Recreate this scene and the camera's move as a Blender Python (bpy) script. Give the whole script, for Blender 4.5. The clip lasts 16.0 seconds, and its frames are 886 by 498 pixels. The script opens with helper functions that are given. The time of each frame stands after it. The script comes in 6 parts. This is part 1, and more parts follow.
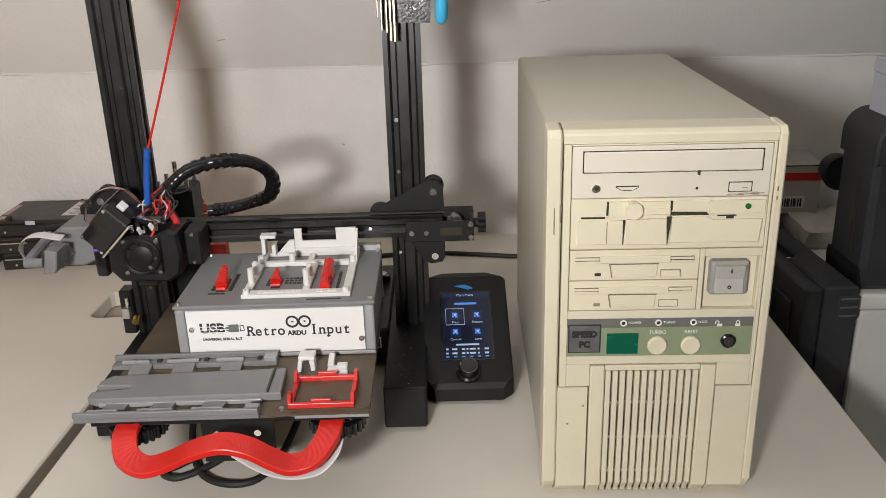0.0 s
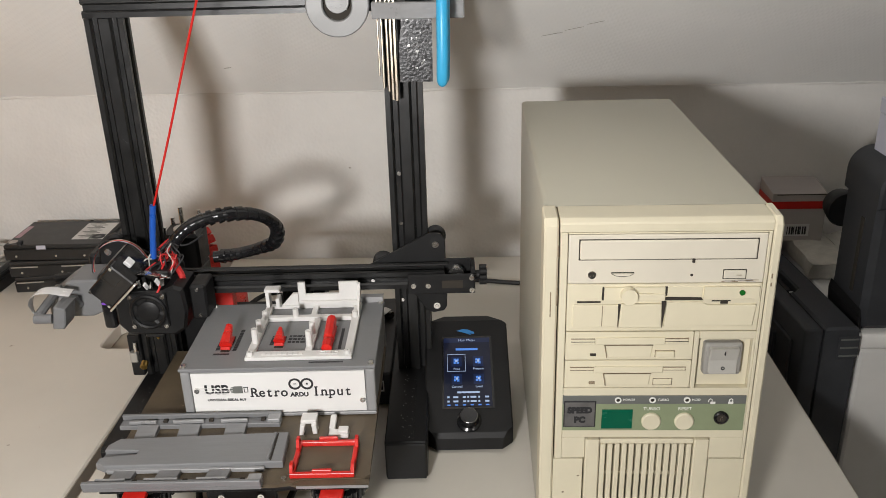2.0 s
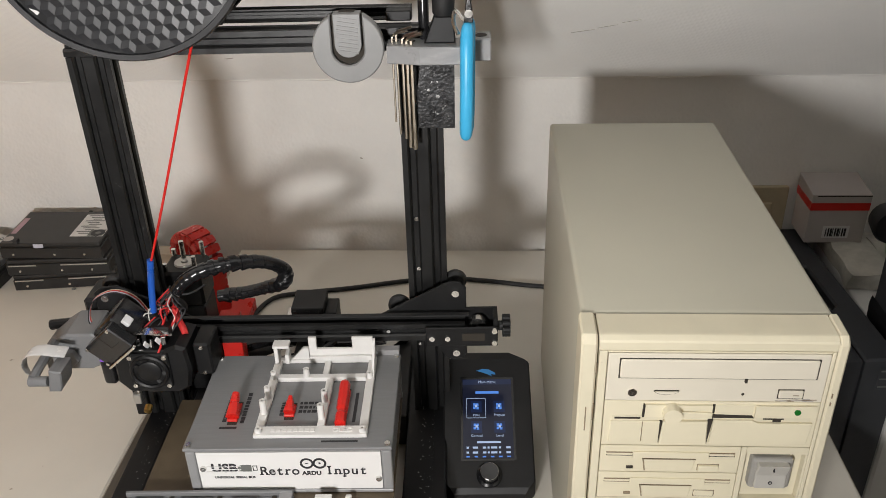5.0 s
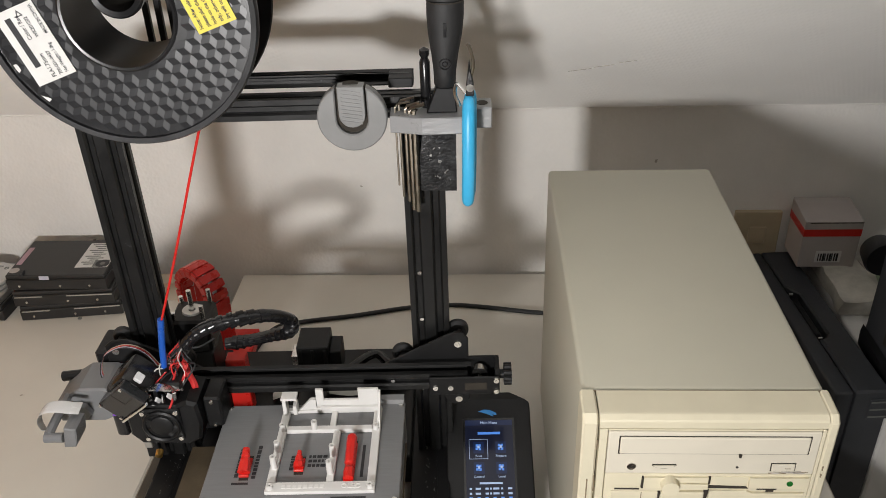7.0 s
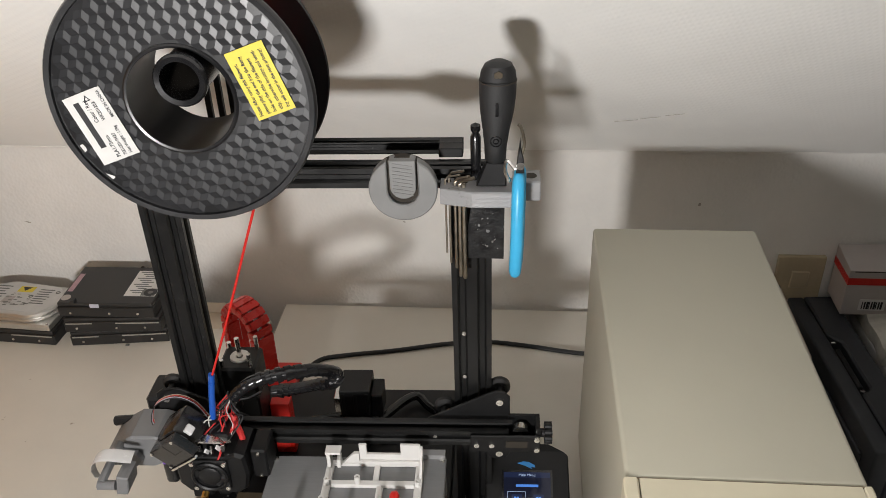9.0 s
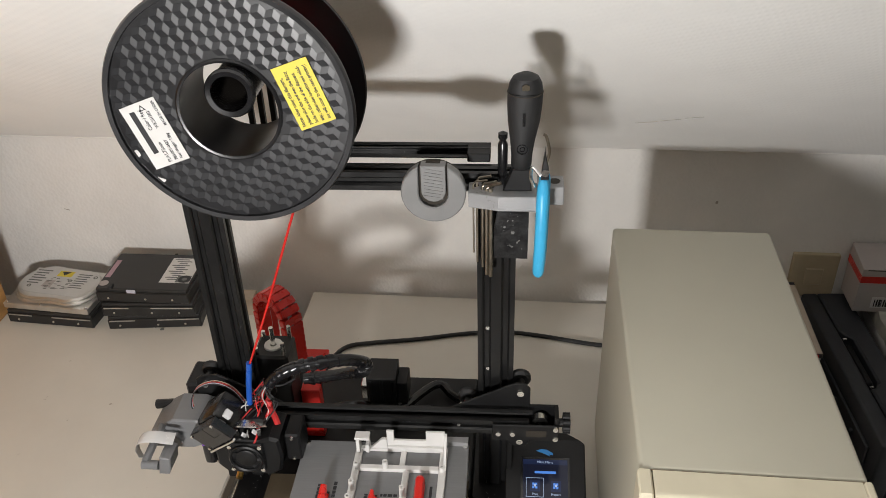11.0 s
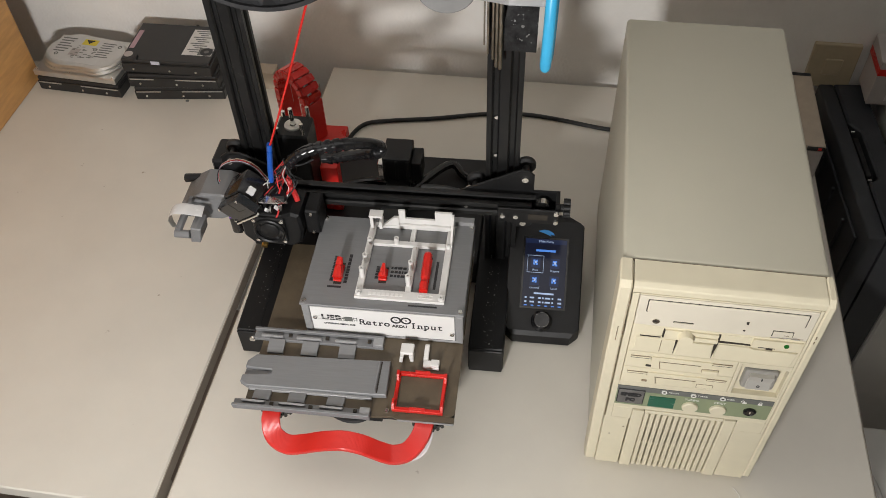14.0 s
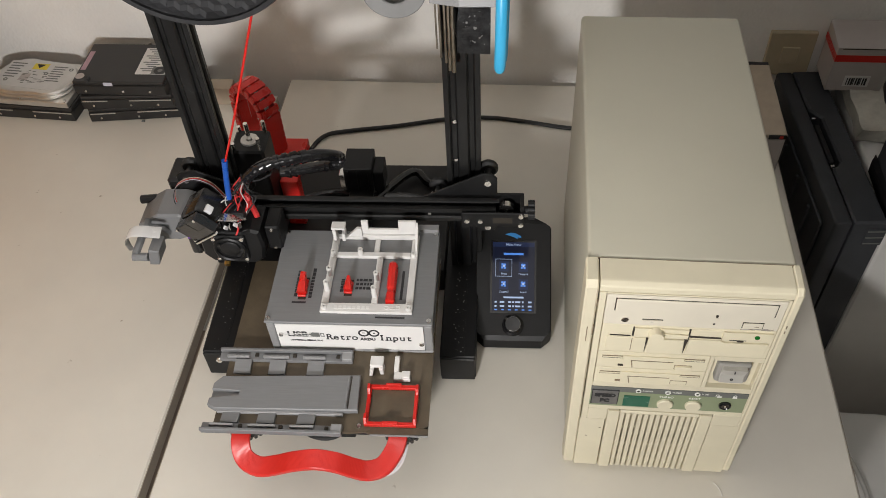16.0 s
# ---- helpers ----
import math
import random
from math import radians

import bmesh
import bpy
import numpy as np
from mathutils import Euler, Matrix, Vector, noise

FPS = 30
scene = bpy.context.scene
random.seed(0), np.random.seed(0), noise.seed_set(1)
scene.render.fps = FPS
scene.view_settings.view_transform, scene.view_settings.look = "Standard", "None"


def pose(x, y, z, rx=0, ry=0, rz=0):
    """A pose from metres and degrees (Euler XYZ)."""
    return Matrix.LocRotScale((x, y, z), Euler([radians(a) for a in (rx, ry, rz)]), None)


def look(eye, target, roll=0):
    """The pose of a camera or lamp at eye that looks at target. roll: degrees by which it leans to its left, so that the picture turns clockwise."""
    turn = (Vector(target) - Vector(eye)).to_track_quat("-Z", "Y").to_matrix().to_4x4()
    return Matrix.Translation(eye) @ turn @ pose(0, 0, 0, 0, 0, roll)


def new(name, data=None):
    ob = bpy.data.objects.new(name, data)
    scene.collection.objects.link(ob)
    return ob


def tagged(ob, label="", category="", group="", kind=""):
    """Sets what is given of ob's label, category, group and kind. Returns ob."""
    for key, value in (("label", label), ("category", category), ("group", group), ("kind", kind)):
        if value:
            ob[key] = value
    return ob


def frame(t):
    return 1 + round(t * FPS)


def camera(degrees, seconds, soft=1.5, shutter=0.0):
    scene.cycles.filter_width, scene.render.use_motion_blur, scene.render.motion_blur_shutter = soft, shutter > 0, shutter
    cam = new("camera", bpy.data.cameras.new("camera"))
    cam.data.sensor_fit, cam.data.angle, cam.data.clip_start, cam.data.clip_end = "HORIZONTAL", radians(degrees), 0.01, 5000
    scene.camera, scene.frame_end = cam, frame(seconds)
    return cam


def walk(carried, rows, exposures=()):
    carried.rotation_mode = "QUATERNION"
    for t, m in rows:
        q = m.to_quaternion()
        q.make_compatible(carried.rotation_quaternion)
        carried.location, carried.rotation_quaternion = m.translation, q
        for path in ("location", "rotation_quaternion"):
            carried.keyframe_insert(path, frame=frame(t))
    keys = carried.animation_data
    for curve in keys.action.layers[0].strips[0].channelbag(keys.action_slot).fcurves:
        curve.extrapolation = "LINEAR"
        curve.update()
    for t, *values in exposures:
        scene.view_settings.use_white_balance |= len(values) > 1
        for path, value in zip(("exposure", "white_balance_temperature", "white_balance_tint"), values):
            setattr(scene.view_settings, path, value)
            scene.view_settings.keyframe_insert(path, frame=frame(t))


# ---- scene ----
cam = camera(54.8, 16.0, soft=0.62)
PATH = [
    (0, (0.154, 0.008, 0.484), (0.096, 1.882, -0.214), -1.6),
    (0.5, (0.152, 0.011, 0.503), (0.097, 1.885, -0.194), -1.5),
    (1, (0.159, 0.014, 0.523), (0.107, 1.888, -0.175), -1.4),
    (1.5, (0.163, 0.022, 0.549), (0.098, 1.885, -0.173), -1.6),
    (2, (0.167, 0.032, 0.575), (0.08, 1.876, -0.194), -1.6),
    (2.5, (0.166, 0.049, 0.603), (0.059, 1.87, -0.218), -1.5),
    (3, (0.17, 0.065, 0.624), (0.055, 1.864, -0.241), -1.5),
    (3.5, (0.162, 0.081, 0.647), (0.048, 1.861, -0.258), -1.6),
    (4, (0.158, 0.107, 0.665), (0.044, 1.87, -0.272), -1.6),
    (4.2, (0.153, 0.121, 0.668), (0.042, 1.878, -0.28), -1.5),
    (6.3, (0.152, 0.19, 0.74), (0.055, 1.905, -0.284), -2.3),
    (6.5, (0.15, 0.187, 0.747), (0.055, 1.9, -0.28), -2.4),
    (7, (0.146, 0.186, 0.769), (0.049, 1.895, -0.266), -2.0),
    (7.5, (0.142, 0.193, 0.782), (0.02, 1.895, -0.26), -1.9),
    (8, (0.134, 0.196, 0.8), (-0.009, 1.894, -0.248), -1.9),
    (8.5, (0.133, 0.205, 0.821), (-0.03, 1.9, -0.227), -2.0),
    (9, (0.133, 0.213, 0.838), (-0.04, 1.905, -0.213), -2.0),
    (9.2, (0.133, 0.213, 0.844), (-0.039, 1.906, -0.206), -2.0),
    (11.5, (0.126, 0.18, 0.881), (-0.107, 1.838, -0.213), -2.0),
    (12, (0.128, 0.18, 0.883), (-0.123, 1.827, -0.224), -2.0),
    (12.5, (0.133, 0.185, 0.891), (-0.111, 1.668, -0.428), -2.2),
    (13, (0.138, 0.176, 0.912), (-0.098, 1.532, -0.539), -2.2),
    (13.5, (0.147, 0.171, 0.923), (-0.092, 1.48, -0.57), -2.3),
    (14, (0.15, 0.168, 0.929), (-0.089, 1.467, -0.573), -2.3),
    (14.5, (0.153, 0.174, 0.928), (-0.088, 1.473, -0.573), -2.3),
    (15, (0.158, 0.185, 0.922), (-0.082, 1.486, -0.577), -3.2),
    (15.5, (0.162, 0.184, 0.919), (-0.052, 1.492, -0.579), -3.8),
    (16, (0.161, 0.181, 0.917), (-0.024, 1.499, -0.576), -3.6),
]
walk(cam, [(t, look(eye, target, roll)) for t, eye, target, roll in PATH])


# ---------------------------------------------------------------- light
world = bpy.data.worlds.new("world")
scene.world = world
world.use_nodes = True
world.node_tree.nodes["Background"].inputs[0].default_value = (0.9, 0.95, 1.0, 1)
world.node_tree.nodes["Background"].inputs[1].default_value = 0.05


def lamp(name, eye, target, size, size_y, power, colour):
    data = bpy.data.lights.new(name, "AREA")
    data.shape, data.size, data.size_y, data.energy, data.color = "RECTANGLE", size, size_y, power, colour
    ob = new(name, data)
    ob.matrix_world = look(eye, target)
    return ob


# one small lamp low behind the camera, and a dim unseen fill added overhead
lamp("desk_lamp", (-0.085, -0.226, 0.505), (-0.32, 1.2, 1.04), 0.115, 0.115, 14.9, (1, 0.975, 0.955))
lamp("ambient_fill", (0.2, -0.9, 1.86), (0.2, -0.3, 0.0), 1.4, 0.8, 1.4, (1, 0.965, 0.915))


# ---------------------------------------------------------------- materials
def mat(name, colour, rough=0.5, metal=0.0, var=0.12, scale=40.0, bump=0.0, bump_scale=200.0, spec=0.5, stretch=(1, 1, 1), specks=0.0, speck_scale=60.0, speck_colour=(0.1, 0.08, 0.06)):
    """A surface with two scales of variation in tone, small specks of wear and fine relief."""
    m = bpy.data.materials.new(name)
    m.use_nodes = True
    nt = m.node_tree
    n, l = nt.nodes, nt.links
    b = n["Principled BSDF"]
    b.inputs["Metallic"].default_value = metal
    b.inputs["Specular IOR Level"].default_value = spec
    co = n.new("ShaderNodeTexCoord")
    mp = n.new("ShaderNodeMapping")
    mp.inputs["Scale"].default_value = stretch
    l.new(co.outputs["Object"], mp.inputs["Vector"])
    big = n.new("ShaderNodeTexNoise")
    big.inputs["Scale"].default_value = scale
    big.inputs["Detail"].default_value = 8
    big.inputs["Roughness"].default_value = 0.6
    l.new(mp.outputs["Vector"], big.inputs["Vector"])
    ramp = n.new("ShaderNodeMapRange")
    ramp.inputs["From Min"].default_value, ramp.inputs["From Max"].default_value = 0.3, 0.7
    ramp.inputs["To Min"].default_value, ramp.inputs["To Max"].default_value = 1 - var, 1 + var
    l.new(big.outputs["Fac"], ramp.inputs["Value"])
    mix = n.new("ShaderNodeMix")
    mix.data_type, mix.blend_type = "RGBA", "MULTIPLY"
    mix.inputs["Factor"].default_value = 1
    mix.inputs["A"].default_value = (*colour, 1)
    l.new(ramp.outputs["Result"], mix.inputs["B"])
    out = mix.outputs["Result"]
    if specks:
        sp = n.new("ShaderNodeTexNoise")
        sp.inputs["Scale"].default_value = speck_scale
        sp.inputs["Detail"].default_value = 3
        l.new(co.outputs["Object"], sp.inputs["Vector"])
        cut = n.new("ShaderNodeMapRange")
        cut.inputs["From Min"].default_value, cut.inputs["From Max"].default_value = 0.74 - specks * 0.1, 0.78 - specks * 0.1
        l.new(sp.outputs["Fac"], cut.inputs["Value"])
        mx = n.new("ShaderNodeMix")
        mx.data_type = "RGBA"
        l.new(cut.outputs["Result"], mx.inputs["Factor"])
        l.new(out, mx.inputs["A"])
        mx.inputs["B"].default_value = (*speck_colour, 1)
        out = mx.outputs["Result"]
    l.new(out, b.inputs["Base Color"])
    rr = n.new("ShaderNodeMapRange")
    rr.inputs["To Min"].default_value, rr.inputs["To Max"].default_value = max(0.03, rough - 0.12), min(1, rough + 0.12)
    l.new(big.outputs["Fac"], rr.inputs["Value"])
    l.new(rr.outputs["Result"], b.inputs["Roughness"])
    if bump:
        fine = n.new("ShaderNodeTexNoise")
        fine.inputs["Scale"].default_value = bump_scale
        fine.inputs["Detail"].default_value = 5
        l.new(mp.outputs["Vector"], fine.inputs["Vector"])
        bu = n.new("ShaderNodeBump")
        bu.inputs["Strength"].default_value = bump
        bu.inputs["Distance"].default_value = 0.001
        l.new(fine.outputs["Fac"], bu.inputs["Height"])
        l.new(bu.outputs["Normal"], b.inputs["Normal"])
    return m


def layered(name, colour, rough, layer, depth, axis="Z", spec=0.5):
    """Printed plastic with fine horizontal layer lines."""
    m = mat(name, colour, rough, var=0.07, scale=30, spec=spec)
    n, l = m.node_tree.nodes, m.node_tree.links
    co = n.new("ShaderNodeTexCoord")
    wv = n.new("ShaderNodeTexWave")
    wv.bands_direction = axis
    wv.inputs["Scale"].default_value = layer
    wv.inputs["Distortion"].default_value = 0.6
    l.new(co.outputs["Object"], wv.inputs["Vector"])
    bu = n.new("ShaderNodeBump")
    bu.inputs["Strength"].default_value = depth
    bu.inputs["Distance"].default_value = 0.0006
    l.new(wv.outputs["Fac"], bu.inputs["Height"])
    l.new(bu.outputs["Normal"], n["Principled BSDF"].inputs["Normal"])
    return m


def glow(name, colour, strength):
    m = bpy.data.materials.new(name)
    m.use_nodes = True
    b = m.node_tree.nodes["Principled BSDF"]
    b.inputs["Base Color"].default_value = (0.01, 0.01, 0.012, 1)
    b.inputs["Emission Color"].default_value = (*colour, 1)
    b.inputs["Emission Strength"].default_value = strength
    b.inputs["Roughness"].default_value = 0.12
    b.inputs["Specular IOR Level"].default_value = 0.3
    return m


def plaster():
    m = mat("plaster", (0.80, 0.78, 0.745), 0.9, var=0.07, scale=5)
    n, l = m.node_tree.nodes, m.node_tree.links
    co = n.new("ShaderNodeTexCoord")
    a = n.new("ShaderNodeTexNoise")
    a.inputs["Scale"].default_value, a.inputs["Detail"].default_value = 26, 7
    v = n.new("ShaderNodeTexVoronoi")
    v.inputs["Scale"].default_value = 170
    l.new(co.outputs["Object"], a.inputs["Vector"])
    l.new(co.outputs["Object"], v.inputs["Vector"])
    ad = n.new("ShaderNodeMath")
    ad.operation = "MULTIPLY_ADD"
    l.new(v.outputs["Distance"], ad.inputs[0])
    ad.inputs[1].default_value = 0.35
    l.new(a.outputs["Fac"], ad.inputs[2])
    bu = n.new("ShaderNodeBump")
    bu.inputs["Strength"].default_value, bu.inputs["Distance"].default_value = 0.46, 0.0032
    l.new(ad.outputs["Value"], bu.inputs["Height"])
    l.new(bu.outputs["Normal"], n["Principled BSDF"].inputs["Normal"])
    return m


M_TABLE = mat("table_laminate", (0.65, 0.615, 0.545), 0.42, var=0.04, scale=7, bump=0.05, bump_scale=900, specks=0.05, speck_scale=45, speck_colour=(0.35, 0.3, 0.24))
M_EDGE = mat("table_edging", (0.36, 0.315, 0.255), 0.5, var=0.06, scale=20)
M_WALL = plaster()


def woven_paper():
    """White wall paper with a fine embossed weave."""
    m = mat("woven_paper", (0.93, 0.92, 0.895), 0.85, var=0.04, scale=4)
    n, l = m.node_tree.nodes, m.node_tree.links
    co = n.new("ShaderNodeTexCoord")
    mp = n.new("ShaderNodeMapping")
    mp.inputs["Rotation"].default_value = (0, 0, 0.5)
    l.new(co.outputs["Object"], mp.inputs["Vector"])
    prev = None
    for axis, sc in (("X", 52), ("Y", 40)):
        w = n.new("ShaderNodeTexWave")
        w.bands_direction = axis
        w.inputs["Scale"].default_value, w.inputs["Distortion"].default_value = sc, 1.6
        w.inputs["Detail"].default_value = 2
        l.new(mp.outputs["Vector"], w.inputs["Vector"])
        if prev is None:
            prev = w
    mu = n.new("ShaderNodeMath")
    mu.operation = "MULTIPLY"
    l.new(prev.outputs["Fac"], mu.inputs[0])
    l.new(w.outputs["Fac"], mu.inputs[1])
    no = n.new("ShaderNodeTexNoise")
    no.inputs["Scale"].default_value, no.inputs["Detail"].default_value = 18, 5
    l.new(co.outputs["Object"], no.inputs["Vector"])
    ad = n.new("ShaderNodeMath")
    ad.operation = "MULTIPLY_ADD"
    l.new(no.outputs["Fac"], ad.inputs[0])
    ad.inputs[1].default_value = 1.6
    l.new(mu.outputs["Value"], ad.inputs[2])
    bu = n.new("ShaderNodeBump")
    bu.inputs["Strength"].default_value, bu.inputs["Distance"].default_value = 0.20, 0.0010
    l.new(ad.outputs["Value"], bu.inputs["Height"])
    l.new(bu.outputs["Normal"], n["Principled BSDF"].inputs["Normal"])
    return m


M_SLOPE = woven_paper()
M_ROOM = mat("room_paint", (0.7, 0.67, 0.62), 0.9, var=0.05, scale=3)
M_FLOOR = mat("floor_lino", (0.28, 0.22, 0.17), 0.6, var=0.15, scale=6)
M_WOOD = mat("beech_veneer", (0.52, 0.28, 0.10), 0.45, var=0.2, scale=14, stretch=(6, 1, 6), bump=0.1, bump_scale=60)
M_STEEL = mat("painted_steel", (0.47, 0.448, 0.36), 0.40, var=0.03, scale=10, bump=0.08, bump_scale=1600)
M_BEIGE = mat("aged_plastic", (0.67, 0.615, 0.462), 0.48, var=0.05, scale=18, bump=0.06, bump_scale=1900, specks=0.12, speck_scale=55, speck_colour=(0.42, 0.34, 0.22))
M_BEIGE2 = mat("floppy_plastic", (0.70, 0.64, 0.475), 0.45, var=0.04, scale=22, bump=0.05, bump_scale=1900)
M_CREAM = mat("cd_plastic", (0.67, 0.622, 0.515), 0.42, var=0.03, scale=25)
# yellowed plastic, its colour also darkened for the shade on the plate
M_PLATEY = mat("yellowed_shaded_switch", (0.44, 0.37, 0.25), 0.45, var=0.08, scale=30)
M_GAP = mat("dark_gap", (0.03, 0.024, 0.017), 0.8, var=0.2, scale=80)
# dirt in seams and scuffs, also the painted shade lines of the floppy slots
M_LINE = mat("seam_dirt_and_shade", (0.22, 0.17, 0.11), 0.8, var=0.3, scale=90)
M_BLACK = mat("black_anodised", (0.009, 0.009, 0.009), 0.33, var=0.2, scale=60, bump=0.06, bump_scale=1500, specks=0.02, speck_scale=120, speck_colour=(0.12, 0.12, 0.12), spec=0.5)
M_PLATE = mat("black_sheet_metal", (0.006, 0.006, 0.0065), 0.5, var=0.25, scale=45, bump=0.08, bump_scale=1300, spec=0.35)
M_PLASTIC = mat("black_plastic", (0.0075, 0.0075, 0.008), 0.45, var=0.25, scale=50, bump=0.1, bump_scale=1400, spec=0.35)
M_RUBBER = mat("black_rubber", (0.013, 0.013, 0.0135), 0.62, var=0.2, scale=60, bump=0.2, bump_scale=900)
M_DUSTY = mat("dusty_black_metal", (0.006, 0.006, 0.0065), 0.5, var=0.3, scale=45, bump=0.08, bump_scale=1300, spec=0.35, specks=0.75, speck_scale=330, speck_colour=(0.30, 0.29, 0.28))
M_GLOSS = mat("glossy_black_wrap", (0.010, 0.010, 0.011), 0.2, var=0.2, scale=60)
M_CHROME = mat("steel_screw", (0.80, 0.79, 0.76), 0.22, 1.0, var=0.1, scale=200)
M_ROD = mat("hex_key_steel", (0.34, 0.30, 0.24), 0.35, 1.0, var=0.2, scale=90)
M_BLADE = mat("worn_blade", (0.045, 0.045, 0.046), 0.33, 0.7, var=0.5, scale=90, bump=0.5, bump_scale=320, specks=0.85, speck_scale=200, speck_colour=(0.34, 0.34, 0.33))
M_BRASS = mat("brass", (0.62, 0.40, 0.12), 0.3, 1.0, var=0.1, scale=100)
M_GREY = layered("grey_print", (0.172, 0.174, 0.178), 0.42, 420, 0.25, "Z")
M_GREYTOP = mat("grey_print_top", (0.190, 0.192, 0.196), 0.45, var=0.06, scale=40, stretch=(1, 14, 1), bump=0.12, bump_scale=260)
M_GREYLT = layered("silver_grey_print", (0.27, 0.27, 0.272), 0.30, 380, 0.3, "Z")
M_DISC = mat("grey_disc_print", (0.215, 0.215, 0.212), 0.4, var=0.05, scale=60, bump=0.1, bump_scale=700)
M_RED = layered("red_print", (0.62, 0.018, 0.012), 0.3, 420, 0.3, "Z")
M_REDH = layered("red_print_side", (0.56, 0.018, 0.012), 0.34, 330, 0.22, "Y")
M_WHITE = mat("white_print", (0.69, 0.68, 0.66), 0.45, var=0.04, scale=50, bump=0.12, bump_scale=800)
M_PANEL = mat("white_panel", (0.77, 0.76, 0.74), 0.4, var=0.02, scale=30)
M_BED = mat("bed_sheet", (0.095, 0.072, 0.045), 0.5, var=0.22, scale=45, bump=0.35, bump_scale=1500, specks=0.1, speck_scale=90, speck_colour=(0.2, 0.16, 0.1))
M_BLUE = mat("light_blue_grip", (0.05, 0.42, 0.72), 0.38, var=0.06, scale=60)
M_TUBE = mat("blue_tube", (0.015, 0.09, 0.42), 0.3, var=0.08, scale=60)
M_FIL = mat("red_filament", (0.60, 0.02, 0.015), 0.3, var=0.08, scale=60)
M_INK = mat("black_ink", (0.02, 0.02, 0.022), 0.6, var=0.1, scale=90)
M_INKW = mat("white_ink", (0.8, 0.8, 0.76), 0.6, var=0.05, scale=90)
M_PAPER = mat("white_label", (0.63, 0.62, 0.60), 0.55, var=0.05, scale=60)
M_YELLOW = mat("yellow_label", (0.68, 0.55, 0.05), 0.55, var=0.05, scale=60)
M_SPOOL = mat("spool_plastic", (0.011, 0.011, 0.012), 0.32, var=0.2, scale=30)
M_SPOOLD = mat("spool_pattern", (0.020, 0.0205, 0.0225), 0.38, var=0.15, scale=30)
M_ALU = mat("cast_aluminium", (0.62, 0.61, 0.58), 0.33, 0.85, var=0.08, scale=40, bump=0.1, bump_scale=500)
M_DRIVE = mat("drive_black", (0.030, 0.0295, 0.029), 0.42, 0.3, var=0.15, scale=40, bump=0.06, bump_scale=900)
M_FOIL = mat("foil_label", (0.58, 0.575, 0.56), 0.35, 0.3, var=0.06, scale=60)
M_PINK = mat("faded_sticker", (0.46, 0.30, 0.34), 0.6, var=0.1, scale=80)
M_OLIVE = mat("olive_stripe", (0.235, 0.275, 0.165), 0.5, var=0.05, scale=60)
M_SLATE = mat("slate_stripe", (0.135, 0.14, 0.13), 0.5, var=0.05, scale=60)
M_GREEN = mat("green_filter", (0.004, 0.10, 0.055), 0.25, var=0.05, scale=60)
M_BADGE = mat("badge_foil", (0.17, 0.165, 0.16), 0.4, 0.4, var=0.2, scale=120)
M_SWITCH = mat("grey_switch", (0.30, 0.29, 0.265), 0.4, var=0.05, scale=60)
M_ROCKER = mat("pale_rocker", (0.43, 0.415, 0.38), 0.4, var=0.05, scale=60)
M_CASE = mat("charcoal_case", (0.034, 0.036, 0.040), 0.5, var=0.2, scale=25, bump=0.15, bump_scale=800, spec=0.35)
M_CASEL = mat("charcoal_case_shell", (0.036, 0.0385, 0.043), 0.5, var=0.2, scale=25, bump=0.15, bump_scale=800, spec=0.4)
M_SCREEN = glow("screen_back", (0.004, 0.008, 0.030), 0.5)
M_SCREENB = glow("screen_blue", (0.10, 0.30, 0.90), 0.8)
M_SCREENW = glow("screen_white", (0.55, 0.70, 1.0), 0.68)
M_LEDP = glow("purple_led", (0.45, 0.15, 1.0), 0.5)
M_LEDG = mat("green_led", (0.012, 0.13, 0.02), 0.25, var=0.05, scale=60)
M_CARD = mat("grey_carton", (0.44, 0.40, 0.38), 0.65, var=0.05, scale=30)
M_TAN = mat("tan_carton", (0.42, 0.35, 0.27), 0.65, var=0.1, scale=30)
M_BIN = mat("white_plastic_bin", (0.72, 0.71, 0.68), 0.45, var=0.05, scale=10)
M_BAG = mat("crumpled_bag", (0.52, 0.50, 0.44), 0.35, var=0.25, scale=30, bump=0.8, bump_scale=60)
M_BAGG = mat("green_bag", (0.22, 0.36, 0.16), 0.35, var=0.25, scale=30, bump=0.8, bump_scale=60)
M_CABLEG = mat("grey_cable", (0.50, 0.49, 0.46), 0.5, var=0.05, scale=50)
M_REDW = mat("red_wire", (0.55, 0.03, 0.03), 0.35, var=0.1, scale=80)
M_CLEAR = mat("translucent_white", (0.68, 0.68, 0.68), 0.25, var=0.03, scale=60)
M_LILAC = mat("lilac_carton", (0.52, 0.52, 0.60), 0.6, var=0.05, scale=20)


# ---------------------------------------------------------------- mesh helpers
def box(bm, x0, x1, y0, y1, z0, z1, bev=0.0, seg=1):
    """A box into bm, with bevelled edges."""
    vs = bmesh.ops.create_cube(bm, size=1.0)["verts"]
    for v in vs:
        v.co = Vector(((x0 + x1) / 2 + v.co.x * (x1 - x0), (y0 + y1) / 2 + v.co.y * (y1 - y0), (z0 + z1) / 2 + v.co.z * (z1 - z0)))
    if bev:
        es = list({e for v in vs for e in v.link_edges})
        bmesh.ops.bevel(bm, geom=es, offset=bev, segments=seg, affect="EDGES", profile=0.5)
    return bm


def B(*a, **k):
    return box(bmesh.new(), *a, **k)


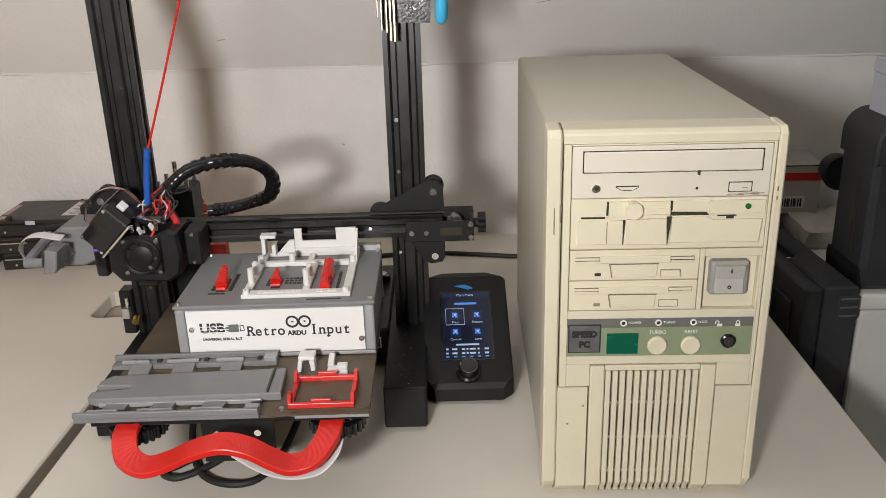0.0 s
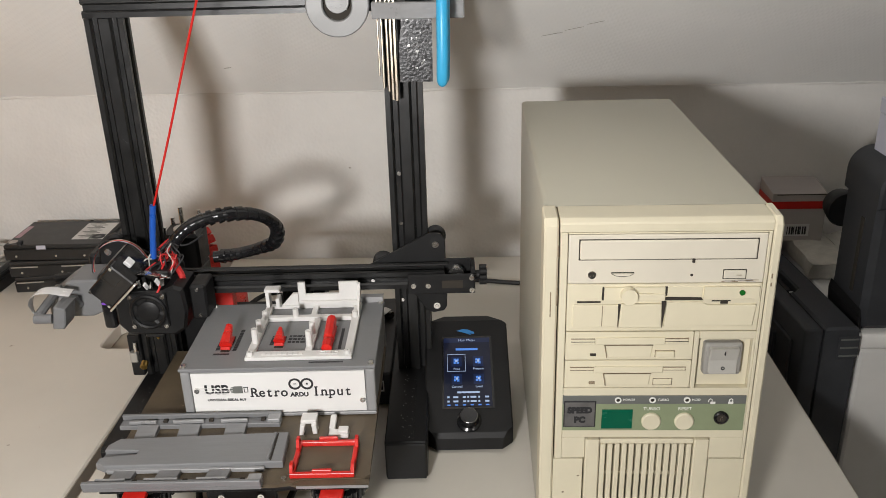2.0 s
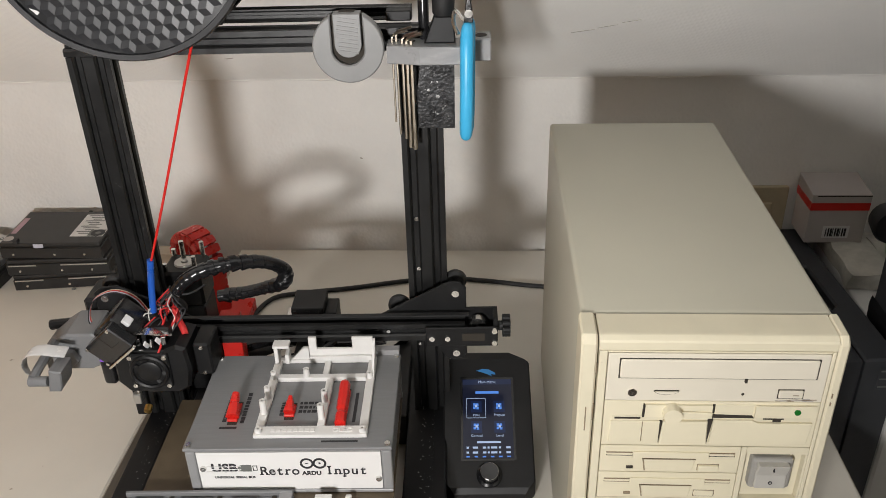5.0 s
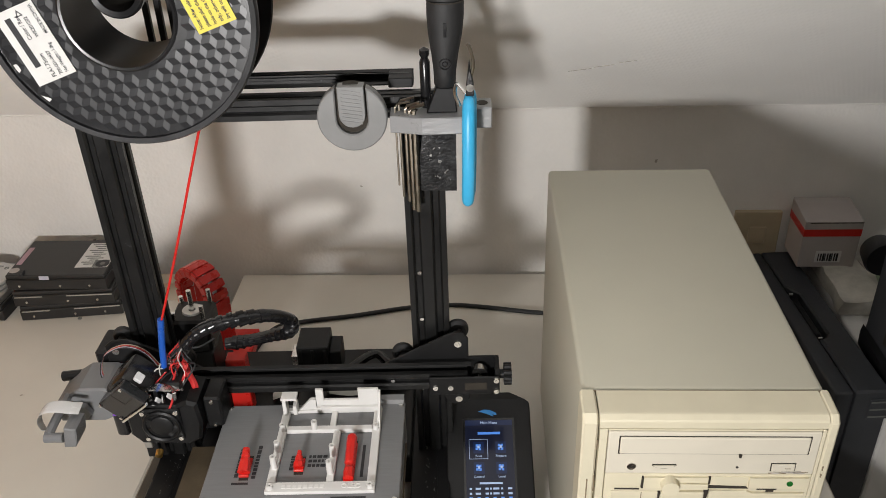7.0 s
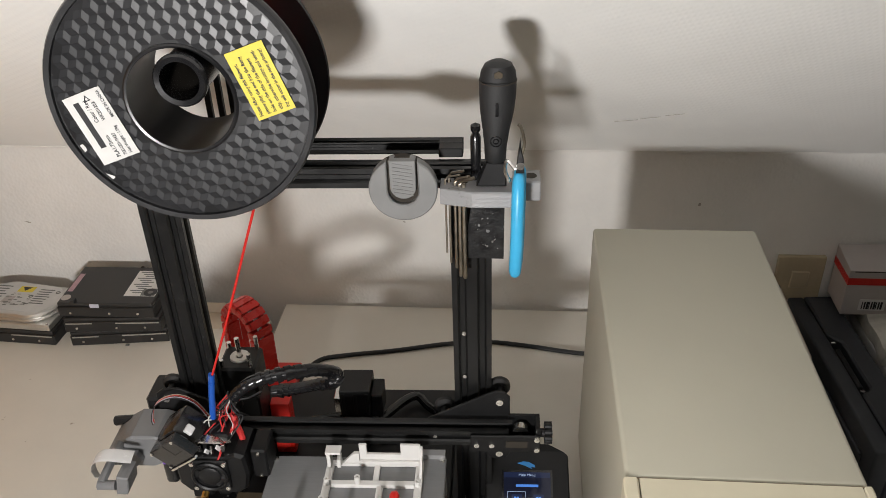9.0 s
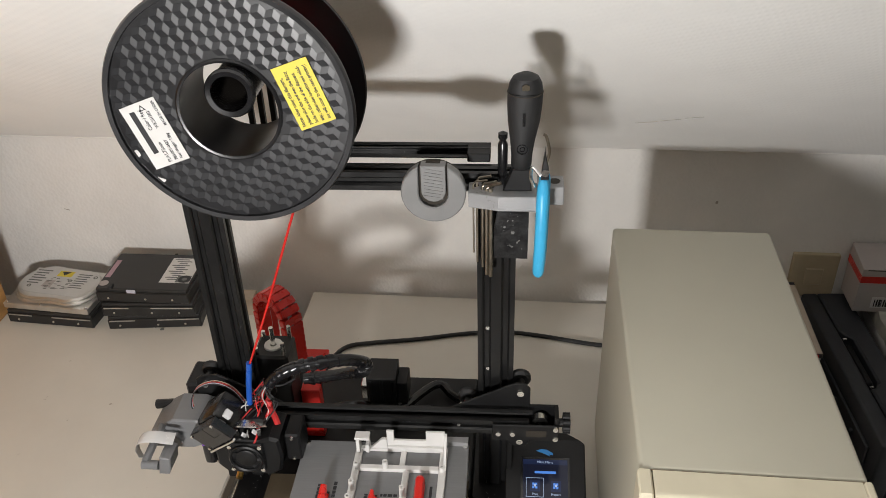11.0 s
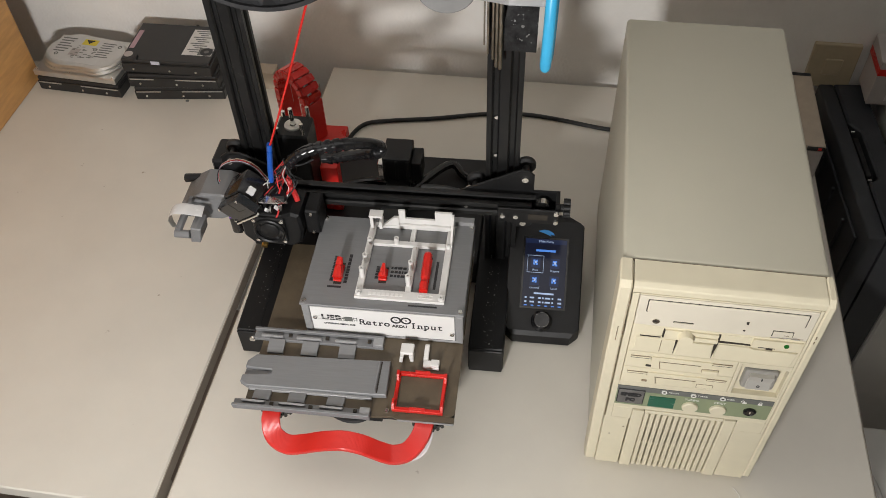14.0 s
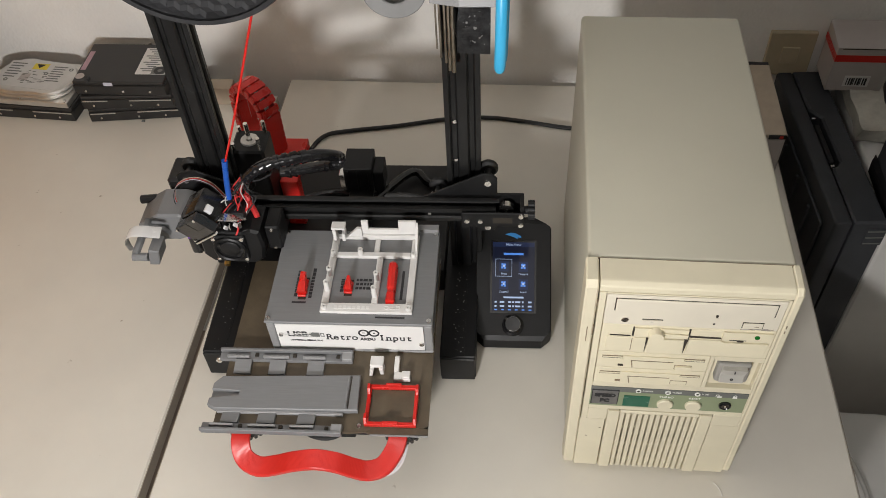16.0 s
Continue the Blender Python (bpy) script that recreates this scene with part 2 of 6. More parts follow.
def prism(bm, pts, axis, a0, a1, bev=0.0):
    """A flat outline pulled from a0 to a1 along an axis; pts are in the two other axes' order."""
    n = "xyz".index(axis)

    def at(p, a):
        c = list(p)
        c.insert(n, a)
        return Vector(c)

    lo, hi = [bm.verts.new(at(p, a0)) for p in pts], [bm.verts.new(at(p, a1)) for p in pts]
    k = len(pts)
    fs = [bm.faces.new(lo), bm.faces.new(hi[::-1])]
    fs += [bm.faces.new((lo[i], hi[i], hi[(i + 1) % k], lo[(i + 1) % k])) for i in range(k)]
    bmesh.ops.recalc_face_normals(bm, faces=fs)
    if bev:
        es = [e for f in fs[:2] for e in f.edges]
        bmesh.ops.bevel(bm, geom=es, offset=bev, segments=1, affect="EDGES")
    return bm


def cyl(bm, p, q, r, r2=None, seg=20):
    """A round bar from p to q."""
    p, q = Vector(p), Vector(q)
    d = q - p
    m = Matrix.Translation((p + q) / 2) @ d.to_track_quat("Z", "Y").to_matrix().to_4x4()
    bmesh.ops.create_cone(bm, cap_ends=True, segments=seg, radius1=r, radius2=r if r2 is None else r2, depth=d.length, matrix=m)
    return bm


def smoothed(pts, steps=8):
    """A smooth line through the points."""
    ps = [Vector(p) for p in pts]
    ps = [2 * ps[0] - ps[1]] + ps + [2 * ps[-1] - ps[-2]]
    out = []
    for i in range(1, len(ps) - 2):
        a, b, c, d = ps[i - 1:i + 3]
        for k in range(steps):
            t = k / steps
            out.append(0.5 * (2 * b + (c - a) * t + (2 * a - 5 * b + 4 * c - d) * t * t + (3 * b - a - 3 * c + d) * t ** 3))
    return out + [ps[-2]]


def sweep(bm, pts, r, seg=10, wide=None):
    """A tube, or a flat band when wide is given, along a line of points."""
    rings, up = [], Vector((0, 0, 1))
    n = len(pts)
    side = None
    for i, p in enumerate(pts):
        d = (pts[min(i + 1, n - 1)] - pts[max(i - 1, 0)]).normalized()
        if side is None:
            side = d.cross(up if abs(d.z) < 0.9 else Vector((0, 1, 0))).normalized()
        side = (side - d * side.dot(d)).normalized()
        other = d.cross(side)
        rr = r(i / (n - 1)) if callable(r) else r
        rings.append([bm.verts.new(p + side * math.cos(2 * math.pi * k / seg) * (wide or rr) + other * math.sin(2 * math.pi * k / seg) * rr) for k in range(seg)])
    for a, b in zip(rings, rings[1:]):
        for k in range(seg):
            bm.faces.new((a[k], a[(k + 1) % seg], b[(k + 1) % seg], b[k]))
    bm.faces.new(rings[0][::-1])
    bm.faces.new(rings[-1])
    return bm


def lathe(bm, prof, centre, axis="y", seg=48):
    """A closed outline of (radius, height) turned round an axis."""
    c = Vector(centre)
    rings = []
    for k in range(seg):
        a = 2 * math.pi * k / seg
        ring = []
        for r, h in prof:
            u, v = r * math.cos(a), r * math.sin(a)
            ring.append(bm.verts.new(c + Vector({"y": (u, h, v), "z": (u, v, h), "x": (h, u, v)}[axis])))
        rings.append(ring)
    m = len(prof)
    for k in range(seg):
        a, b = rings[k], rings[(k + 1) % seg]
        for i in range(m):
            bm.faces.new((a[i], a[(i + 1) % m], b[(i + 1) % m], b[i]))
    return bm


def profile(w, d, nw, nd):
    """The outline of a slotted aluminium extrusion."""
    s, t = 0.0029, 0.0058
    pts = []

    def side(p, q, n):
        p, q = Vector(p), Vector(q)
        u = (q - p).normalized()
        inw = Vector((-u.y, u.x))
        pts.append(p)
        for k in range(n):
            c = p + (q - p) * ((k + 0.5) / n)
            pts.extend([c - u * (s + 0.0019), c - u * s + inw * 0.0019, c - u * s + inw * t, c + u * s + inw * t, c + u * s + inw * 0.0019, c + u * (s + 0.0019)])

    side((-w / 2, -d / 2), (w / 2, -d / 2), nw)
    side((w / 2, -d / 2), (w / 2, d / 2), nd)
    side((w / 2, d / 2), (-w / 2, d / 2), nw)
    side((-w / 2, d / 2), (-w / 2, -d / 2), nd)
    return [tuple(p) for p in pts]


def part(name, bm, material, parent=None, label="", smooth=False):
    me = bpy.data.meshes.new(name)
    bmesh.ops.recalc_face_normals(bm, faces=bm.faces)
    if smooth:
        for fc in bm.faces:
            fc.smooth = True
        for e in bm.edges:
            if len(e.link_faces) == 2 and e.calc_face_angle(0) > 0.6:
                e.smooth = False
    bm.to_mesh(me)
    bm.free()
    me.materials.append(material)
    ob = new(name, me)
    if parent:
        ob.parent = parent
    if label:
        ob["label"] = label
    return ob


def text(name, words, size, material, parent, m, align="CENTER", wide=1.0, bold=0.0, gap=1.0, level_by="CENTER"):
    """Raised lettering in the built-in font, as a mesh."""
    cu = bpy.data.curves.new(name, "FONT")
    cu.body, cu.size, cu.align_x, cu.align_y, cu.extrude, cu.resolution_u = words, size, align, level_by, 0.0001, 3
    cu.offset, cu.space_character = bold, gap
    ob = bpy.data.objects.new(name, cu)
    scene.collection.objects.link(ob)
    bpy.context.view_layer.update()
    me = bpy.data.meshes.new_from_object(ob.evaluated_get(bpy.context.evaluated_depsgraph_get()))
    bpy.data.objects.remove(ob)
    bpy.data.curves.remove(cu)
    me.materials.clear()
    me.materials.append(material)
    me.transform(m @ Matrix.Diagonal((wide, 1, 1, 1)))
    res = new(name, me)
    res.parent = parent
    return res


def thing(name, m, label, category, group=""):
    ob = new(name)
    ob.matrix_world = m
    return tagged(ob, label, category, group)


def screw(name, parent, p, axis, r=0.003, h=0.002, material=None):
    """A round screw head with a socket, facing along the axis."""
    bm = bmesh.new()
    d = Vector(axis)
    cyl(bm, Vector(p), Vector(p) + d * h, r, r * 0.85, 14)
    cyl(bm, Vector(p) + d * h, Vector(p) + d * (h + 0.0003), r * 0.45, r * 0.4, 6)
    return part(name, bm, material or M_CHROME, parent, smooth=False)


# ---------------------------------------------------------------- setting
def wall_north():
    bm = bmesh.new()
    box(bm, -2.2, 2.6, 1.39, 1.5, -0.8, 0.2855)
    return tagged(part("wall_north", bm, M_WALL), "low white rough-plastered knee wall", "wall", kind="structure")


def blot(name, parent, m, long, high, seed):
    """A thin ragged patch lying on a surface."""
    rnd = random.Random(seed)
    pts = [(math.cos(a) * long * rnd.uniform(0.6, 1.1), math.sin(a) * high * rnd.uniform(0.5, 1.1)) for a in [2 * math.pi * k / 11 for k in range(11)]]
    bm = prism(bmesh.new(), pts, "z", 0.0, 0.0006)
    bmesh.ops.transform(bm, matrix=m, verts=bm.verts)
    return part(name, bm, M_SMUDGE, parent)


knee = wall_north()
M_SMUDGE = mat("wall_smudge", (0.42, 0.39, 0.35), 0.9, var=0.3, scale=200)
blot("stain", knee, pose(-0.048, 1.3899, 0.157, 90, 0, 0) @ pose(0, 0, 0, 0, 0, -30), 0.0030, 0.0014, 1)
blot("stain", knee, pose(0.410, 1.3899, 0.196, 90, 0, 0) @ pose(0, 0, 0, 0, 0, 60), 0.0036, 0.0026, 2)
blot("stain", knee, pose(-0.683, 1.3899, 0.145, 90, 0, 0) @ pose(0, 0, 0, 0, 0, -15), 0.0060, 0.0012, 3)
# lumpy filler along the edge where the wall meets the slope
bm = bmesh.new()
line = [Vector((-1.0 + 0.012 * k, 1.3915, 0.2850)) for k in range(184)]
sweep(bm, [p + Vector((0, -0.0012, 0.0025)) * noise.noise(p * 23) for p in line], lambda u: 0.0032 + 0.0011 * math.sin(u * 61) * math.sin(u * 23), 10)
part("filler_bead", bm, M_WALL, knee, smooth=True)
# papered roof slope that leans in over the table
K = 0.82
RISE = 1.9 - 0.2858
slope = tagged(part("ceiling_slope", prism(bmesh.new(), [(1.3885, 0.2858), (1.3885 - RISE / K, 1.9), (1.3885 - RISE / K, 1.98), (1.5, 0.2858)], "x", -2.2, 2.6), M_SLOPE), "white papered sloping attic ceiling", "ceiling", kind="structure")
LEAN = math.degrees(math.atan(K))
for x, y, turn, long, high, seed in ((-0.214, 1.325, 8, 0.0080, 0.0007, 4), (0.272, 1.2640, 18, 0.016, 0.0004, 5), (0.300, 1.2540, 20, 0.014, 0.0004, 6), (0.328, 1.2430, 20, 0.014, 0.0003, 7)):
    blot("crack", slope, pose(x, y, 0.2858 + K * (1.3885 - y), 180 - LEAN, 0, 0) @ pose(0, 0, 0, 0, 0, turn), long, high, seed)
tagged(part("wall_west", B(-2.3, -2.2, -2.2, 1.5, -0.8, 1.9), M_ROOM), "plain light painted wall", "wall", kind="structure")
tagged(part("wall_east", B(2.6, 2.7, -2.2, 1.5, -0.8, 1.9), M_ROOM), "plain light painted wall", "wall", kind="structure")
tagged(part("wall_south", B(-2.3, 2.7, -2.3, -2.2, -0.8, 1.9), M_ROOM), "plain light painted wall", "wall", kind="structure")
tagged(part("floor", B(-2.3, 2.7, -2.3, 1.5, -0.86, -0.8), M_FLOOR), "dull brown floor", "floor", kind="structure")
tagged(part("ceiling", B(-2.3, 2.7, -2.3, -0.58, 1.901, 1.96), M_ROOM), "plain light ceiling", "ceiling", kind="structure")


def table(x0, x1, y0, y1, label, notch=None):
    t = thing("table", pose((x0 + x1) / 2, (y0 + y1) / 2, 0), label, "table", "tables along the wall")
    w, d = (x1 - x0) / 2, (y1 - y0) / 2
    ring = [(-w, -d), (w, -d), (w, d), (-w, d)]
    bands = [(-1, -d, d), (1, -d, d)]
    if notch:
        nx, na, nb = notch
        ring[2:2] = [(w, na), (nx + 0.012, na), (nx + 0.004, na + 0.003), (nx, na + 0.010), (nx, nb - 0.010), (nx + 0.004, nb - 0.003), (nx + 0.012, nb), (w, nb)]
        bands = [(-1, -d, d), (1, -d, na), (1, nb, d)]
    part("tabletop", prism(bmesh.new(), ring, "z", -0.022, 0.0, bev=0.0018), M_TABLE, t)
    for sx, ya, yb in bands:
        part("edge_band", B(sx * (w + 0.0006) - 0.0006, sx * (w + 0.0006) + 0.0006, ya + 0.002, yb - 0.002, -0.0215, -0.0022), M_EDGE, t, "grey-brown edging strip")
    part("frame", B(-w + 0.05, w - 0.05, -d + 0.06, d - 0.05, -0.085, -0.0225), M_EDGE, t)
    for sx in (-1, 1):
        for sy in (-1, 1):
            part("leg", B(sx * (w - 0.07) - 0.02, sx * (w - 0.07) + 0.02, sy * (d - 0.08) - 0.02, sy * (d - 0.08) + 0.02, -0.8, -0.0855, bev=0.003), M_EDGE, t)
    return t


right_table = table(-0.258, 0.548, 0.52, 1.376, "cream laminate table against a plaster wall")
left_table = table(-1.45, -0.273, 0.535, 1.33, "cream laminate side table with a cable notch in its edge", (0.4935, 0.1305, 0.2175))

# beech board standing on the side table
board = thing("cabinet_side", pose(-0.785, 0.9, 0), "orange-brown beech veneer cabinet side standing on the table", "cabinet")
part("side_panel", prism(bmesh.new(), [(-0.36, 0.0005), (0.385, 0.0005), (0.385, 0.355), (-0.095, 0.740), (-0.36, 0.740)], "x", -0.01, 0.01, bev=0.001), M_WOOD, board)
part("back_panel", B(-0.35, -0.0105, 0.365, 0.375, 0.0005, 0.345), M_WOOD, board)


# ---------------------------------------------------------------- computer tower
def tower():
    t = thing("computer_tower", pose(0.31, 0.66, 0), "yellowed beige desktop computer tower with drives and switch", "computer")
    # sheet steel cover with rounded long edges
    bm = B(-0.0905, 0.0915, 0.031, 0.413, 0.010, 0.337, bev=0.004, seg=3)
    cover = part("cover", bm, M_STEEL, t, "grey-beige painted steel cover", smooth=True)
    part("back_plate", B(-0.086, 0.087, 0.4135, 0.416, 0.014, 0.332), M_STEEL, t)
    for sx in (-0.075, 0.075):
        for y in (0.05, 0.37):
            part("foot", cyl(bmesh.new(), (sx, y, 0), (sx, y, 0.0095), 0.01), M_RUBBER, t)
    # bezel: outer frame, side cheeks and lower panels
    side = [(0.004, 0.010), (0.0005, 0.016), (0.0005, 0.3308), (0.0055, 0.3366), (0.0305, 0.3378), (0.0305, 0.0), (0.012, 0.0)]
    part("bezel_side", prism(bmesh.new(), side, "x", -0.0925, -0.0808, bev=0.0015), M_BEIGE, t)
    part("bezel_side", prism(bmesh.new(), side, "x", 0.0864, 0.0938, bev=0.0015), M_BEIGE, t)
    part("bezel_top", prism(bmesh.new(), [(0.0012, 0.3258), (0.0008, 0.3322), (0.0016, 0.3338), (0.0052, 0.3360), (0.0072, 0.3364), (0.0303, 0.3371), (0.0303, 0.3258)], "x", -0.0798, 0.0858), M_BEIGE, t)
    part("seam", B(-0.089, 0.091, 0.0304, 0.0318, 0.012, 0.3362), M_LINE, t)
    # front panel with openings for the drives
    y0, y1 = 0.0, 0.028
    for n, x0, x1, z0, z1 in (("panel_stile", -0.0794, -0.0735, 0.112, 0.3255), ("panel_stile", 0.0825, 0.0852, 0.112, 0.3255), ("panel_rail", -0.0734, 0.0824, 0.1337, 0.1835), ("panel_cheek", -0.0734, -0.0532, 0.1125, 0.1336), ("panel_cheek", 0.0542, 0.0824, 0.1125, 0.1336), ("panel_rail", -0.0734, 0.0824, 0.3243, 0.3255), ("switch_frame", 0.0325, 0.0365, 0.1836, 0.2375), ("switch_frame", 0.0366, 0.0824, 0.2305, 0.2375), ("switch_frame", 0.0805, 0.0824, 0.1836, 0.2304)):
        part(n, B(x0, x1, y0, y1, z0, z1, bev=0.0005), M_BEIGE, t)
    part("bay_back", B(-0.0796, 0.0857, 0.0283, 0.0295, 0.112, 0.3302), M_GAP, t)
    # lower panels either side of the grille, chamfered at the foot
    low = [(0.0012, 0.010), (0.0012, 0.1108), (0.028, 0.1108), (0.028, 0.0), (0.010, 0.0)]
    part("lower_panel", prism(bmesh.new(), low, "x", -0.0804, -0.0542, bev=0.0006), M_BEIGE, t)
    part("lower_panel", prism(bmesh.new(), low, "x", 0.0552, 0.0862, bev=0.0006), M_BEIGE, t)
    # ventilation grille
    gr = part("grille", B(-0.0530, 0.0540, 0.0085, 0.028, 0.002, 0.1335), M_GAP, t, "ribbed ventilation grille")
    edge = [(-0.0015, 0.012), (-0.0015, 0.1325), (0.0083, 0.1325), (0.0083, 0.0), (0.008, 0.0)]
    for x0, x1 in ((-0.0530, -0.0405), (0.0408, 0.0540)):
        part("grille_frame", prism(bmesh.new(), edge, "x", x0, x1, bev=0.0012), M_BEIGE, gr)
    part("grille_frame", B(-0.0402, 0.0405, -0.001, 0.0083, 0.1275, 0.1325, bev=0.001), M_BEIGE, gr)
    rib = [(-0.0005, 0.014), (-0.0005, 0.1272), (0.0083, 0.1272), (0.0083, 0.0005), (0.009, 0.0005)]
    pitch = 0.0807 / 13
    for k in range(13):
        x = -0.0402 + (k + 0.5) * pitch
        part("rib", prism(bmesh.new(), rib, "x", x - 0.0025, x + 0.0020, bev=0.0007), M_BEIGE, gr)
    for z in (0.024, 0.059, 0.094):
        part("cross_bar", B(-0.0402, 0.0405, 0.0035, 0.0084, z - 0.0016, z + 0.0016, bev=0.0005), M_BEIGE, gr)

    # optical drive
    cd = part("optical_drive", B(-0.0729, 0.0820, -0.001, 0.027, 0.2818, 0.3240, bev=0.0008), M_CREAM, t, "off-white optical drive with a closed tray")
    part("tray_gap", B(-0.0650, 0.0752, -0.0012, 0.001, 0.3025, 0.3205), M_GAP, cd)
    part("tray", B(-0.0640, 0.0742, -0.0026, 0.001, 0.3033, 0.3197, bev=0.0008), M_CREAM, cd)
    part("headphone_jack", lathe(bmesh.new(), [(0.0014, 0), (0.0033, 0), (0.0033, -0.001), (0.0014, -0.001)], (-0.054, -0.001, 0.290), "y", 20), M_CHROME, cd)
    part("jack_hole", cyl(bmesh.new(), (-0.054, -0.001, 0.290), (-0.054, -0.0013, 0.290), 0.0028), M_GAP, cd)
    part("volume_wheel", prism(bmesh.new(), [(-0.038, 0.2912), (-0.021, 0.2912), (-0.025, 0.2888), (-0.034, 0.2888)], "y", -0.0022, 0.0), M_CREAM, cd)
    part("wheel_slot", B(-0.0385, -0.0205, -0.0014, 0.0, 0.2908, 0.2920), M_GAP, cd)
    part("wheel_slot", sweep(bmesh.new(), smoothed([(-0.0385, -0.0014, 0.2910), (-0.0345, -0.0014, 0.2888), (-0.0295, -0.0014, 0.2881), (-0.0245, -0.0014, 0.2888), (-0.0205, -0.0014, 0.2910)]), 0.0003, 6), M_GAP, cd)
    part("button_mark", B(0.0600, 0.0640, -0.0027, -0.0022, 0.2890, 0.2895), M_LINE, cd)
    for k, (x, z, long) in enumerate(((0.054, 0.2836, 0.0050), (0.064, 0.2842, 0.0060), (0.072, 0.2832, 0.0045), (0.0705, 0.2848, 0.0030))):
        blot("scuff", cd, pose(x, -0.0009, z, 90, 0, 0), long, 0.0006, 30 + k)
    part("eject_hole", cyl(bmesh.new(), (0.025, -0.0008, 0.2890), (0.025, -0.0013, 0.2890), 0.0011), M_GAP, cd)
    part("drive_led", B(0.0245, 0.0262, -0.0030, -0.001, 0.3003, 0.3040), M_GAP, cd)
    part("button_gap", B(0.0495, 0.0680, -0.0013, 0.0, 0.2855, 0.2938), M_GAP, cd)
    part("eject_button", B(0.0502, 0.0673, -0.0024, 0.0, 0.2862, 0.2931, bev=0.0006), M_CREAM, cd)
    for k, (a, b) in enumerate(((0.049, 0.062), (0.055, 0.074), (0.062, 0.078))):
        part("scuff", B(a, b, -0.00125, -0.001, 0.2828 + 0.0006 * k, 0.2833 + 0.0006 * k), M_LINE, cd)

    # large floppy drive
    f5 = part("large_floppy_drive", B(-0.0729, 0.0820, -0.0005, 0.027, 0.2385, 0.2812, bev=0.0006), M_BEIGE2, t, "beige wide floppy drive with a lever")
    part("disk_slot", B(-0.067, 0.077, -0.0009, 0.001, 0.2634, 0.2676), M_BEIGE, f5)
    for a, b, c, d_ in ((-0.0650, -0.0460, 0.2648, 0.2664), (0.0430, 0.0580, 0.2655, 0.2666), (0.0500, 0.0560, 0.2634, 0.2655)):
        part("slot_opening", B(a, b, -0.0012, 0.0, c, d_), M_GAP, f5)
    part("window_gap", prism(bmesh.new(), [(0.0052, 0.2697), (0.0345, 0.2690), (0.0365, 0.2666), (0.0052, 0.2666)], "y", -0.0011, 0.0), M_GAP, f5)
    part("window_flap", prism(bmesh.new(), [(0.0075, 0.2790), (0.0355, 0.2790), (0.0345, 0.2691), (0.0075, 0.2698)], "y", -0.0012, 0.0, bev=0.0004), M_BEIGE2, f5)
    part("gap_shadow", prism(bmesh.new(), [(0.0052, 0.2790), (0.0072, 0.2790), (0.0072, 0.2708), (0.0052, 0.2708)], "y", -0.0010, 0.0), M_GAP, f5)
    part("lever_arm", prism(bmesh.new(), [(-0.0240, 0.2765), (-0.0180, 0.2742), (0.0050, 0.2735), (0.0050, 0.2684), (-0.0240, 0.2684)], "y", -0.0048, -0.0027, bev=0.0006), M_BEIGE2, f5)
    part("side_gap", prism(bmesh.new(), [(-0.0448, 0.2790), (-0.0436, 0.2790), (-0.0438, 0.2680), (-0.0452, 0.2680)], "y", -0.0030, 0.0), M_GAP, f5)
    part("wedge_gap", prism(bmesh.new(), [(0.0030, 0.2660), (0.0068, 0.2660), (0.0045, 0.2420)], "y", -0.0020, 0.0), M_GAP, f5)
    part("wedge_gap", prism(bmesh.new(), [(-0.0318, 0.2636), (-0.0298, 0.2636), (-0.0314, 0.2430)], "y", -0.0026, 0.0), M_GAP, f5)
    part("upper_lip", prism(bmesh.new(), [(-0.044, 0.2790), (0.0050, 0.2790), (0.0050, 0.2680), (-0.044, 0.2680)], "y", -0.0026, 0.0), M_BEIGE2, f5)
    part("upper_lip", prism(bmesh.new(), [(0.036, 0.2790), (0.0795, 0.2790), (0.0795, 0.2685), (0.036, 0.2685)], "y", -0.0026, 0.0), M_BEIGE2, f5)
    part("lever", cyl(bmesh.new(), (-0.024, -0.0005, 0.2728), (-0.024, -0.0085, 0.2728), 0.0072, 0.0066, 28), M_BEIGE2, f5, smooth=True)
    part("latch", prism(bmesh.new(), [(-0.0296, 0.2645), (0.0028, 0.2645), (0.0040, 0.2430), (-0.0308, 0.2430)], "y", -0.0040, 0.0, bev=0.0008), M_BEIGE2, f5)
    part("lower_lip", B(-0.068, -0.031, -0.0020, 0.0, 0.2430, 0.2632, bev=0.0006), M_BEIGE2, f5)
    part("groove", B(-0.0446, -0.0440, -0.0022, 0.0, 0.2440, 0.2628), M_LINE, f5)
    part("lower_lip", prism(bmesh.new(), [(0.0072, 0.2655), (0.0350, 0.2655), (0.0400, 0.2630), (0.0785, 0.2630), (0.0770, 0.2440), (0.0350, 0.2440), (0.0060, 0.2440)], "y", -0.0030, 0.0, bev=0.0005), M_BEIGE2, f5)
    part("drive_led", cyl(bmesh.new(), (0.066, -0.0026, 0.2740), (0.066, -0.0036, 0.2740), 0.0023), M_LEDG, f5, "small green lamp")

    # two small floppy drives
    def floppy(z0, z1, button):
        d = part("floppy_drive", B(-0.0729, 0.0320, -0.0003, 0.027, z0, z1, bev=0.0006), M_BEIGE2, t, "narrow beige floppy drive")
        zs = z1 - 0.0085
        part("disk_slot", B(-0.069, 0.028, -0.0006, 0.001, zs - 0.0032, zs + 0.0032), M_BEIGE, d)
        # thin dark strips stand in for shade along the slot, flap and recess
        for xa, xb in ((-0.0686, -0.0488), (0.0088, 0.0276)):
            part("slot_shade_line", B(xa, xb, -0.0013, 0.0, zs + 0.0023, zs + 0.0029), M_LINE, d)
            part("slot_shade_line", B(xa, xb, -0.0013, 0.0, zs - 0.0004, zs + 0.0002), M_GAP if button else M_LINE, d)
